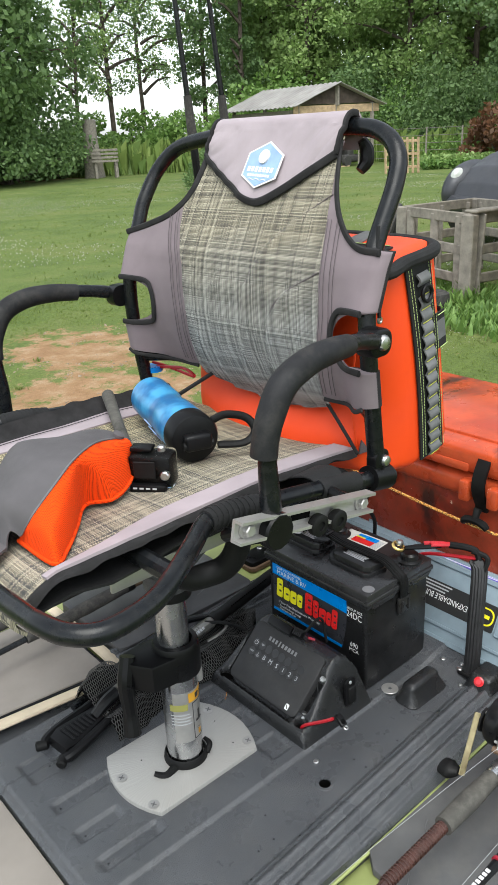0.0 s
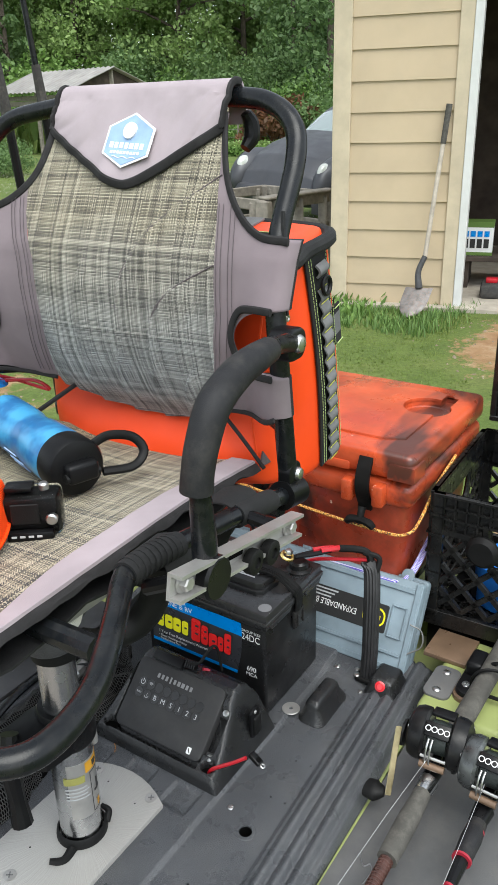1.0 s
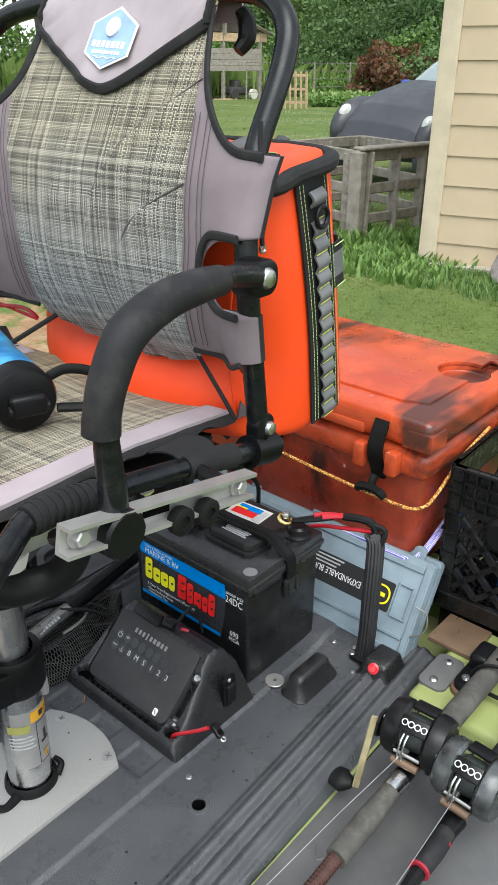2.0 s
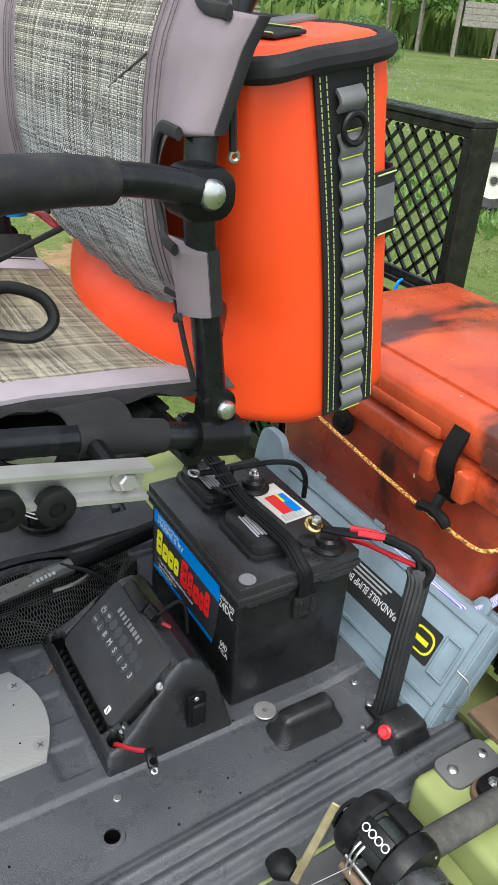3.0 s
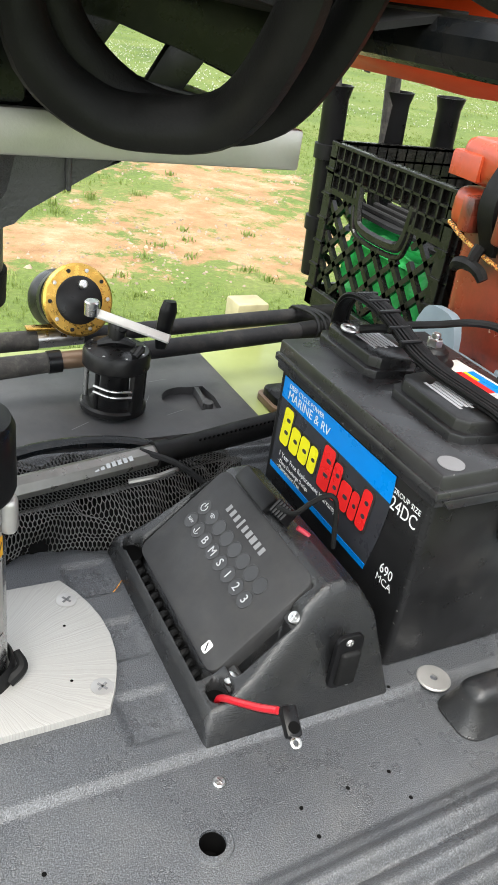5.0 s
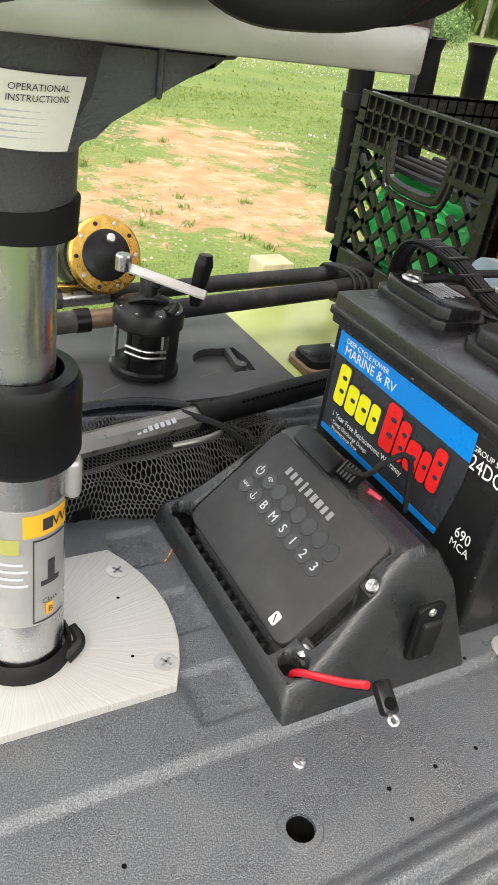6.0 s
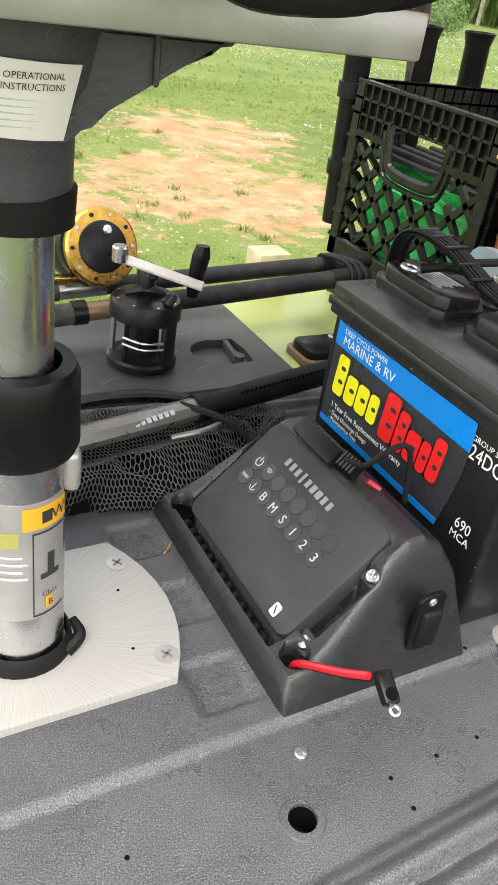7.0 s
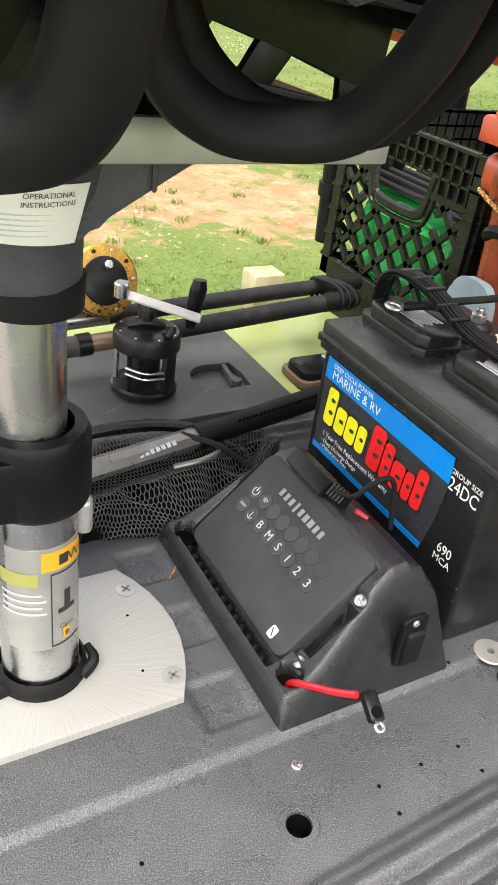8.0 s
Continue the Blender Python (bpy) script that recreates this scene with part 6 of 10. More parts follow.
baitcaster((0.205, -0.205, 0.098), "black low profile fishing reel with green line on a rod", M["reel"], M["line_green"], 4)
baitcaster((0.195, -0.287, 0.09), "black and silver fishing reel with dark green line", M["reel_silver"], M["line_green"], -2, False)
for y, z, dark in ((-0.207, 0.068, False), (-0.287, 0.06, True)):
    r = thing("fishing_rod", (0.2, y, 0.03), "fishing rod with worn foam grip lying along the hull" if not dark else "slim black fishing rod with red bands along the hull", "fishing rod", "rods on the port hull")
    part("rear_grip", sweep([(0.25, y, z), (0.4, y - 0.004, z + 0.006), (0.54, y - 0.008, z + 0.012)], [0.0165, 0.0165, 0.018] if not dark else [0.014, 0.014, 0.016], 12, sub=4), M["grip_grey"] if not dark else M["foam"], r)
    part("reel_seat", sweep([(0.252, y, z), (0.152, y + 0.001, z - 0.002)], [0.0125, 0.0125], 12, sub=1), M["black_plastic"], r)
    part("hood", sweep([(0.165, y, z - 0.002), (0.14, y + 0.001, z - 0.003)], [0.0145, 0.0125], 12, sub=1), M["chrome"] if not dark else M["black_plastic"], r)
    if dark:
        part("fore_grip", sweep([(0.14, y, z - 0.003), (0.11, y, z - 0.004), (0.075, y, z - 0.005)], [0.012, 0.014, 0.012], 12), M["foam"], r)
        for xx in (0.128, 0.077, 0.03):
            part("red_band", sweep([(xx, y, z - 0.004), (xx - 0.0035, y, z - 0.004)], 0.0132 if xx > 0.07 else 0.008, 12, sub=1), M["red_dark"], r)
        part("taper", sweep([(0.075, y, z - 0.005), (0.02, y, z - 0.007), (-0.02, y, z - 0.008)], [0.0095, 0.0065, 0.0055], 10), M["black_plastic"], r)
        part("blank", sweep([(-0.02, y, z - 0.008), (-0.5, y + 0.006, z - 0.02), (-1.2, y + 0.012, z - 0.035)], [0.0055, 0.0045, 0.003], 8, sub=3), M["tube"], r)
        b = bmesh.new()
        for i in range(5):
            box((0.005, 0.0058, 0.0005), (0.005 - i * 0.0075, y, z - 0.0012), 0, 1, bm=b)
        part("maker_bars", b, M["ink_white"], r)
    else:
        part("fore_grip", sweep([(0.14, y, z - 0.003), (0.08, y, z - 0.005), (0.02, y, z - 0.007)], [0.0125, 0.015, 0.014], 12), M["grip_grey"], r)
        b = sweep([(0.02, y, z - 0.007), (-0.11, y, z - 0.012)], [0.0085, 0.0075], 10, sub=1)
        for i in range(24):
            sweep([V((0.018 - i * 0.0053, y, z - 0.007 - i * 0.0002)) + V((0, 0.0088 * math.cos(a), 0.0088 * math.sin(a))) for a in [j * math.pi / 5 for j in range(10)]], 0.0011, 5, True, 1, bm=b)
        part("wrapped_blank", b, M["rod_brown"], r, "brown thread-wrapped blank")
        part("blank", sweep([(-0.11, y, z - 0.012), (-0.5, y + 0.006, z - 0.024), (-1.2, y + 0.012, z - 0.04)], [0.007, 0.0055, 0.003], 8, sub=3), M["rod_brown"], r)
    part("line", sweep([(0.175, y + 0.005, z + 0.035), (-0.1, y + 0.03 if not dark else y, z + 0.02), (-0.6, y + 0.05 if not dark else y, z)], 0.00028, 5, sub=2), M["ink_grey"], r)
part_b = sweep([(0.4, -0.2, 0.092), (0.41, -0.23, 0.098), (0.41, -0.27, 0.09), (0.4, -0.28, 0.06), (0.4, -0.22, 0.05), (0.4, -0.19, 0.06)], 0.0032, 6, True, 4)
sweep([(0.46, -0.16, 0.03), (0.44, -0.19, 0.06), (0.43, -0.22, 0.096), (0.44, -0.26, 0.09)], 0.0032, 6, bm=part_b)
solo("bungee", part_b, M["rubber"], "black elastic cord lashing the rod grips", "cord")


# ---- pedestal ----
PX, PY = -0.128, 0.195
ped = thing("seat_pedestal", (PX, PY, 0.006), "telescoping aluminium seat post on a screwed white metal plate", "seat pedestal")
out = []
for s, a0 in ((1, -1), (-1, 1)):
    for i in range(9):
        f = -1 + 2 * i / 8
        out.append((-0.131 + s * (0.097 + 0.024 * (1 - f * f)), 0.203 + s * f * 0.079))
base_plate = part("base_plate", prism(out, 0.0155, pose(0, 0, -0.003), 0.0012), M["aluminium"], ped, "brushed white aluminium plate")
for x, y in ((-0.034, 0.146), (-0.035, 0.253), (-0.235, 0.225), (-0.228, 0.145)):
    part("countersink", lathe([(0.0092, 0.0126), (0.0092, 0.0131), (0.008, 0.0135), (0, 0.0136)], pose(x, y, 0), 24), M["plate_edge"], base_plate)
    b = bmesh.new()
    for a in (35, 125):
        box((0.0095, 0.002, 0.0006), (0, 0, 0.0137), 0, 1, pose(x, y, 0, 0, 0, a), b)
    part("cross_slot", b, M["web_grey"], base_plate)
for x, y in ((-0.055, 0.16), (-0.045, 0.222), (-0.19, 0.235)):
    part("pin_hole", lathe([(0.0014, 0.0126), (0.0012, 0.0128), (0, 0.0128)], pose(x, y, 0), 8), M["hole"], base_plate)
lower = part("lower_tube", lathe([(0.0298, 0.006), (0.0294, 0.02), (0.0294, 0.23), (0.0275, 0.232), (0.0275, 0.006)], pose(PX, PY, 0), 40), M["chrome"], ped)
part("upper_tube", lathe([(0.0245, 0.1), (0.0245, 0.36)], pose(PX - 0.003, PY, 0), 40), M["chrome"], ped)
part("base_boot", lathe([(0.035, 0.007), (0.0365, 0.011), (0.035, 0.022), (0.032, 0.026), (0.0315, 0.008)], pose(PX, PY, 0), 32), M["rubber"], ped)
part("boot_ear", sweep([(PX + 0.026, PY - 0.022, 0.014), (PX + 0.038, PY - 0.016, 0.021), (PX + 0.036, PY - 0.004, 0.027)], [0.006, 0.005, 0.003], 8), M["rubber"], ped)
part("boot_tail", sweep([(PX - 0.03, PY - 0.012, 0.012), (PX - 0.052, PY - 0.016, 0.013), (PX - 0.066, PY - 0.004, 0.018)], [0.008, 0.006, 0.004], 8), M["rubber"], ped)
collar = part("collar", lathe([(0.0302, 0.182), (0.036, 0.185), (0.0378, 0.19), (0.0372, 0.236), (0.0345, 0.242), (0.0265, 0.243), (0.0265, 0.182)], pose(PX, PY, 0), 40), M["black_plastic"], ped)
b = prism([(-0.005, -0.034), (-0.062, -0.026), (-0.085, 0.012), (-0.08, 0.038), (-0.03, 0.04), (0.0, 0.034)], 0.045, pose(PX, PY, 0.188), 0.004)
part("clamp", b, M["black_plastic"], collar)
b = sweep([(PX - 0.075, PY + 0.02, 0.238), (PX - 0.088, PY + 0.012, 0.2), (PX - 0.09, PY + 0.006, 0.15), (PX - 0.094, PY - 0.002, 0.115)], [0.012, 0.013, 0.011, 0.014], 10)
part("lever", b, M["black_plastic"], collar)
part("neck_ring", lathe([(0.026, 0.322), (0.032, 0.324), (0.033, 0.343), (0.026, 0.345)], pose(PX, PY, 0), 36), M["rubber"], ped)
cast = part("swivel_casting", lathe([(0.0345, 0.342), (0.0355, 0.345), (0.036, 0.371), (0.039, 0.376), (0.047, 0.396), (0.052, 0.4238)], pose(PX - 0.005, PY, 0), 40), M["grey_cast"], ped)
for ca_, sgn in ((-0.008, 1), (-0.002, -1)):
    b = prism([(0.0, 0.36), (sgn * 0.036, 0.372), (sgn * 0.052, 0.388), (sgn * 0.072, 0.408), (sgn * 0.105, 0.413), (sgn * 0.118, 0.4238), (0.0, 0.4238)], 0.068, Matrix(((1, 0, 0, PX + ca_), (0, 0, -1, PY + 0.034), (0, 1, 0, 0), (0, 0, 0, 1))), 0.0)
    bmesh.ops.bevel(b, geom=b.edges[:], offset=0.006, segments=2, affect="EDGES")
    part("arm", b, M["grey_cast"], cast)
part("casting_rib", box((0.003, 0.004, 0.03), (PX + 0.06, PY - 0.035, 0.412), 0.001, 1), M["grey_cast"], cast)
wide = 0.039
b = sheet(lambda u, v: V((PX - 0.005 + (0.0405 + 0.0105 * v) * math.cos(radians(-142 + 84 * u)), PY + (0.0405 + 0.0105 * v) * math.sin(radians(-142 + 84 * u)), 0.374 + 0.034 * v - 0.003 * u)), 14, 2, 0.0004)
tag = part("paper_label", b, M["paper"], cast, "peeling white instruction label")


def curved_text(words, size, ang, z, mat, parent, r=0.0412, lean=0.0105, z0=0.374, zh=0.034, cx=PX - 0.005, flip=1):
    """Letters bent round the post."""
    cu = bpy.data.curves.new("print", "FONT")
    cu.body, cu.size, cu.align_x, cu.align_y, cu.extrude, cu.resolution_u = words, size, "CENTER", "CENTER", 0.0, 2
    tmp = bpy.data.objects.new("print", cu)
    me = bpy.data.meshes.new_from_object(tmp)
    bpy.data.objects.remove(tmp)
    for v in me.vertices:
        zz = z + v.co.y
        rr = r + lean * (zz - z0) / zh + 0.0004
        a = radians(ang) + v.co.x / rr
        v.co = (cx + rr * math.cos(a), PY + rr * math.sin(a), zz)
    me.materials.clear()
    me.materials.append(mat)
    ob = new("print", me)
    ob.parent = parent
    if parent.type == "EMPTY":
        ob.matrix_parent_inverse = Matrix.Translation(-V(parent.location))
    return ob


curved_text("OPERATIONAL", 0.0042, -84, 0.4, M["ink_black"], tag)
curved_text("INSTRUCTIONS", 0.0042, -84, 0.3953, M["ink_black"], tag)
for i in range(5):
    b = sheet(lambda u, v, i=i: V((PX - 0.005 + (0.0412 + 0.0105 * (0.0155 - 0.003 * i) / 0.034) * math.cos(radians(-124 + (58 - 5 * (i % 2)) * u)), PY + (0.0412 + 0.0105 * (0.0155 - 0.003 * i) / 0.034) * math.sin(radians(-124 + (58 - 5 * (i % 2)) * u)), 0.3895 - 0.003 * i + 0.0012 * v)), 10, 1)
    part("print_bar", b, M["ink_grey"], tag)


def wrap(name, a0, a1, z0, z1, mat, parent, r=0.0298, t=0.0003):
    return part(name, sheet(lambda u, v: V((PX + r * math.cos(radians(a0 + (a1 - a0) * u)), PY + r * math.sin(radians(a0 + (a1 - a0) * u)), z0 + (z1 - z0) * v)), 16, 1, t), mat, parent)


decal = wrap("safety_decal", -150, -36, 0.062, 0.158, M["plate_edge"], lower)
wrap("amber_strip", -100, -36, 0.138, 0.155, M["amber"], decal, 0.0304)
wrap("yellow_strip", -160, -104, 0.125, 0.137, M["faded_yellow"], decal, 0.0304)
wrap("picture_frame_top", -88, -40, 0.134, 0.1352, M["ink_black"], decal, 0.0304)
wrap("picture_frame_foot", -88, -40, 0.064, 0.0652, M["ink_black"], decal, 0.0304)
wrap("picture_frame_side", -88, -86.5, 0.064, 0.135, M["ink_black"], decal, 0.0304)
wrap("pictogram_bar", -78, -50, 0.096, 0.1, M["ink_black"], decal, 0.0305)
wrap("pictogram_block", -68, -58, 0.1, 0.116, M["ink_black"], decal, 0.0305)
for i in range(4):
    wrap("print_bar", -158, -100 + 6 * (i % 2), 0.116 - i * 0.006, 0.118 - i * 0.006, M["ink_grey"], decal, 0.0304)
curved_text("W", 0.0125, -52, 0.1465, M["ink_black"], decal, 0.0308, 0.0, cx=PX)
wrap("warning_triangle", -76, -62, 0.142, 0.151, M["ink_black"], decal, 0.0307)
curved_text("Class", 0.0058, -66, 0.083, M["ink_black"], decal, 0.0308, 0.0, cx=PX)
wrap("class_disc", -71, -60, 0.069, 0.079, M["amber"], decal, 0.0307)
curved_text("B", 0.0075, -65.5, 0.074, M["ink_black"], decal, 0.0312, 0.0, cx=PX)
part("latch_button", box((0.012, 0.014, 0.03), (0, 0, 0), 0.005, 3, pose(PX + 0.0305, PY - 0.012, 0.168, 0, 0, -20)), M["plate_edge"], lower)
# seat slide plate on the casting
slide = thing("seat_slide", (PX, PY, 0.4235), "brushed metal seat slide plate under the chair", "seat slide")
b = span((-0.27, 0.112, 0.4235), (0.047, 0.118, 0.445), 0.002, 2)
part("front_flange", b, M["plate_edge"], slide)
part("rear_flange", span((-0.27, 0.284, 0.4235), (0.047, 0.29, 0.445), 0.002, 2), M["plate_edge"], slide)
part("end_flange", span((0.041, 0.118, 0.4235), (0.047, 0.284, 0.445), 0.0015, 1), M["plate_edge"], slide)
part("web", span((-0.27, 0.118, 0.4365), (0.041, 0.284, 0.4452), 0.0005, 1), M["black_plastic"], slide)

# ---- chair ----
SM = pose(0.0, 0.237, 0.0, 0, 0, 2.2)  # the chair is turned a little on its post


def S(x, y, z):
    return SM @ V((x, y, z))


def SL(pts):
    return [S(*p) for p in pts]


# pierced black bracket standing on the slide, under the seat
BR = Matrix(((1, 0, 0, 0), (0, 0, -1, 0.153), (0, 1, 0, -0.0043), (0, 0, 0, 1)))
b = prism([(-0.2, 0.4495), (0.047, 0.4495), (0.035, 0.452), (-0.026, 0.462), (-0.074, 0.471), (-0.2, 0.485)], 0.006, BR, 0.001)
rail_b = prism([(-0.2, 0.495), (-0.1, 0.493), (-0.045, 0.486), (-0.007, 0.476), (0.031, 0.464), (0.058, 0.458), (0.062, 0.506), (-0.2, 0.506)], 0.0062, BR, 0.001)
lower_b = part("pierced_bracket", b, M["tube"], slide)
part("bracket_rail", rail_b, M["tube"], lower_b)
for x0, z0 in ((-0.034, 0.458), (-0.084, 0.467)):
    part("bracket_web", prism([(x0, z0), (x0 + 0.02, z0 - 0.003), (x0 + 0.042, z0 + 0.027), (x0 + 0.018, z0 + 0.03)], 0.0058, BR, 0.001), M["tube"], lower_b)
part("bracket_end", prism([(0.033, 0.4505), (0.058, 0.4505), (0.058, 0.47), (0.031, 0.47)], 0.0056, BR, 0.001), M["tube"], lower_b)
part("bracket_end", prism([(-0.2, 0.47), (-0.108, 0.466), (-0.1, 0.5), (-0.2, 0.502)], 0.0054, BR, 0.001), M["tube"], lower_b)
chair = thing("fishing_chair", (0.0, 0.237, 0.449), "high backed boat chair, woven grey and tan mesh on black tube", "chair")
HALF = 0.262


def back_x(z):
    """Where the hoop of the back runs, by height."""
    pts = [(0.53, 0.077), (0.6, 0.068), (0.68, 0.058), (0.75, 0.06), (0.8, 0.078), (0.86, 0.112), (0.93, 0.147), (0.97, 0.158), (1.0, 0.166)]
    for (a, xa), (c, xc) in zip(pts, pts[1:]):
        if z <= c:
            return xa + (xc - xa) * (z - a) / (c - a)
    return pts[-1][1]


foot = [(0.077, 0.535), (0.068, 0.6), (0.058, 0.68), (0.06, 0.75), (0.076, 0.8)]
hoop = [(x, -HALF + 0.012 * max(0, z - 0.7) / 0.1, z) for x, z in foot] + [(0.09, -0.246, 0.83), (0.127, -0.245, 0.895), (0.147, -0.234, 0.933), (0.16, -0.2, 0.958), (0.166, -0.147, 0.967), (0.167, -0.02, 0.968)]
hoop += [(0.163, 0.1, 0.965), (0.16, 0.15, 0.961), (0.155, 0.222, 0.948), (0.136, 0.258, 0.914), (0.105, 0.264, 0.865), (0.089, 0.262, 0.83)] + [(x, HALF, z) for x, z in foot[::-1]]
part("back_hoop", sweep(SL(hoop), 0.0118, 16, sub=6), M["tube"], chair)
part("back_crossbar", sweep(SL([(0.07, -HALF, 0.602), (0.1, -0.22, 0.603), (0.122, -0.15, 0.604), (0.122, 0.15, 0.604), (0.1, 0.22, 0.603), (0.07, HALF, 0.602)]), 0.0105, 12, sub=1), M["tube"], chair)

# woven middle of the back, pleated towards the foot
SEAM = {1: [(0.575, 0.127), (0.61, 0.121), (0.665, 0.112), (0.7, 0.107), (0.78, 0.113), (0.833, 0.135), (0.866, 0.142), (0.89, 0.13), (0.925, 0.118)],
        -1: [(0.6, 0.157), (0.675, 0.171), (0.732, 0.178), (0.795, 0.176), (0.833, 0.169), (0.888, 0.158), (0.93, 0.148)]}
FRONT = [(0.56, 0.124), (0.585, 0.108), (0.6, 0.094), (0.62, 0.082), (0.66, 0.066), (0.7, 0.057), (0.75, 0.057), (0.795, 0.063), (0.82, 0.075), (0.87, 0.1), (0.935, 0.136), (0.97, 0.155)]
FOLDS = [[(0.58, 0.0), (0.68, -0.028), (0.755, -0.035), (0.815, -0.07), (0.85, -0.112), (0.885, -0.165)],
         [(0.58, -0.052), (0.65, -0.075), (0.715, -0.085), (0.755, -0.115), (0.79, -0.178)],
         [(0.58, 0.05), (0.65, 0.035), (0.73, 0.04), (0.8, 0.02)], [(0.58, 0.09), (0.64, 0.082), (0.7, 0.085)], [(0.58, -0.1), (0.63, -0.12), (0.68, -0.15)]]


def edge_in(z, s):
    """Seam between mesh and canvas."""
    return s * table(SEAM[s], z)


def skin_x(z):
    """Front of the stretched cloth, by height; it rolls back under itself at the foot."""
    return table(FRONT, z)


def back_skin(y, z):
    f = smooth_step(0.2, 0.256, abs(y)) * smooth_step(0.9, 0.83, z)
    x = (skin_x(z - 0.008) + skin_x(z) + skin_x(z + 0.008)) / 3
    fold = 0.0
    for line in FOLDS:
        if z < line[-1][0]:
            gap = table(line, z) - y
            fade = smooth_step(line[-1][0], line[-1][0] - 0.05, z)
            fold -= 0.0062 * fade * max(0.0, 1 - gap / 0.05) * smooth_step(-0.003, 0.0005, gap)
    fold += 0.0012 * math.sin(y * 120 + 20 * z) * smooth_step(0.72, 0.62, z)
    return S(x * (1 - f) + (back_x(z) - 0.0155) * f + fold * (1 - f), y, z)


z_bot = lambda t: 0.589 - 0.021 * math.sin(math.pi * min(1.0, t * 1.15)) ** 0.8
b = sheet(lambda u, v: back_skin(edge_in(z_bot(u) + (0.955 - z_bot(u)) * v, -1) * (1 - u) + edge_in(z_bot(u) + (0.955 - z_bot(u)) * v, 1) * u, z_bot(u) + (0.955 - z_bot(u)) * v), 110, 90, 0.003)
mesh_back = part("back_mesh", b, M["weave_back"], chair, "woven tan and blue-grey mesh back")
for line in FOLDS[:2]:
    pts = [back_skin(y + 0.0022, z) + S(-0.0042, 0, 0) - S(0, 0, 0) for z, y in line]
    part("pleat_seam", sweep(pts, 0.0009, 6, sub=4), M["stitch_dark"], mesh_back)


ARMHOLE = {1: [(0.819, 0.268), (0.834, 0.213), (0.853, 0.163), (0.887, 0.128), (0.95, 0.115)], -1: [(0.82, 0.268), (0.824, 0.229), (0.848, 0.195), (0.888, 0.168), (0.95, 0.147)]}
SLOT = {1: 0.192, -1: 0.204}


def edge_out(z, s):
    """Outer edge of the canvas, with the armrest slot and the armhole."""
    e = 0.272 if z < 0.815 else table(ARMHOLE[s], z)
    t = (z - 0.7095) / 0.0375
    if abs(t) < 1:
        e = SLOT[s] + (e - SLOT[s]) * (1 - math.sqrt(1 - t * t) ** 0.8)
    return s * e


for s in (-1, 1):
    def side_skin(u, v, s=s):
        z = 0.604 + (0.95 - 0.604) * v + 0.017 * (1 - v) ** 6 * smooth_step(0.25, 0.8, u)
        a, c = edge_in(z, s), edge_out(z, s)
        c = s * max(abs(c), abs(a) + 0.004)
        wrapped = smooth_step(0.245, 0.254, abs(c))
        out = s * min(abs(c), 0.258)
        if u < 0.7:
            return back_skin(a + (out - a) * u / 0.7, z) + (S(-0.003, 0, 0) - S(0, 0, 0))
        t = (u - 0.7) / 0.3 * math.pi * 0.72 * wrapped
        rim = back_skin(out, z) + (S(-0.003, 0, 0) - S(0, 0, 0))
        return rim + (S(0.0172 * (1 - math.cos(t)), s * 0.0172 * math.sin(t), 0) - S(0, 0, 0)) + (S(0, s * 0.0004 * (u - 0.7), 0) - S(0, 0, 0))
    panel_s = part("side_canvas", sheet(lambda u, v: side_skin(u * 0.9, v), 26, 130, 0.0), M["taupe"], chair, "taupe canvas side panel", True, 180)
    part("edge_binding", sheet(lambda u, v: side_skin(0.895 + 0.105 * u, v), 6, 130, 0.0), M["binding"], panel_s, "dark cloth binding", True, 60)
    hem = [back_skin(s * y, z) + (S(-0.005, 0, 0) - S(0, 0, 0)) for z, y in ARMHOLE[s]]
    part("armhole_binding", sweep(hem, 0.005, 8, sub=5, flat=0.55), M["binding"], panel_s)
    lo = SLOT[s]
    slot = [back_skin(s * y, z) + (S(-0.006, 0, 0) - S(0, 0, 0)) for y, z in ((0.262, 0.748), (0.235, 0.748), (lo + 0.012, 0.744), (lo + 0.001, 0.73), (lo - 0.003, 0.71), (lo + 0.001, 0.69), (lo + 0.012, 0.675), (0.235, 0.671), (0.262, 0.671))]
    part("slot_binding", sweep(slot, 0.0046, 8, sub=4, flat=0.6), M["binding"], panel_s)
    low = [back_skin(s * y, z) + (S(-0.006, 0, 0) - S(0, 0, 0)) for y, z in ((0.125 if s > 0 else 0.16, 0.603), (0.2, 0.604), (0.245, 0.613), (0.262, 0.62))]
    part("foot_binding", sweep(low, 0.0032, 8, sub=4, flat=0.6), M["binding"], panel_s)
    for k_ in (0.0, 0.006, 0.016, 0.022):
        pts = [back_skin(edge_in(z, s) + s * (0.004 + k_), z) + (S(-0.0055, 0, 0) - S(0, 0, 0)) for z in [0.615 + 0.24 * i / 14 for i in range(15)]]
        part("stitch_line", sweep(pts, 0.0005, 5, sub=1), M["stitch_dark"], panel_s)

part("hoop_clip", sweep(SL([(0.176, -0.153, 0.95), (0.182, -0.156, 0.938), (0.181, -0.157, 0.922), (0.172, -0.153, 0.91)]), [0.007, 0.01, 0.01, 0.007], 10, sub=4), M["black_plastic"], chair, "black plastic clip on the hoop")

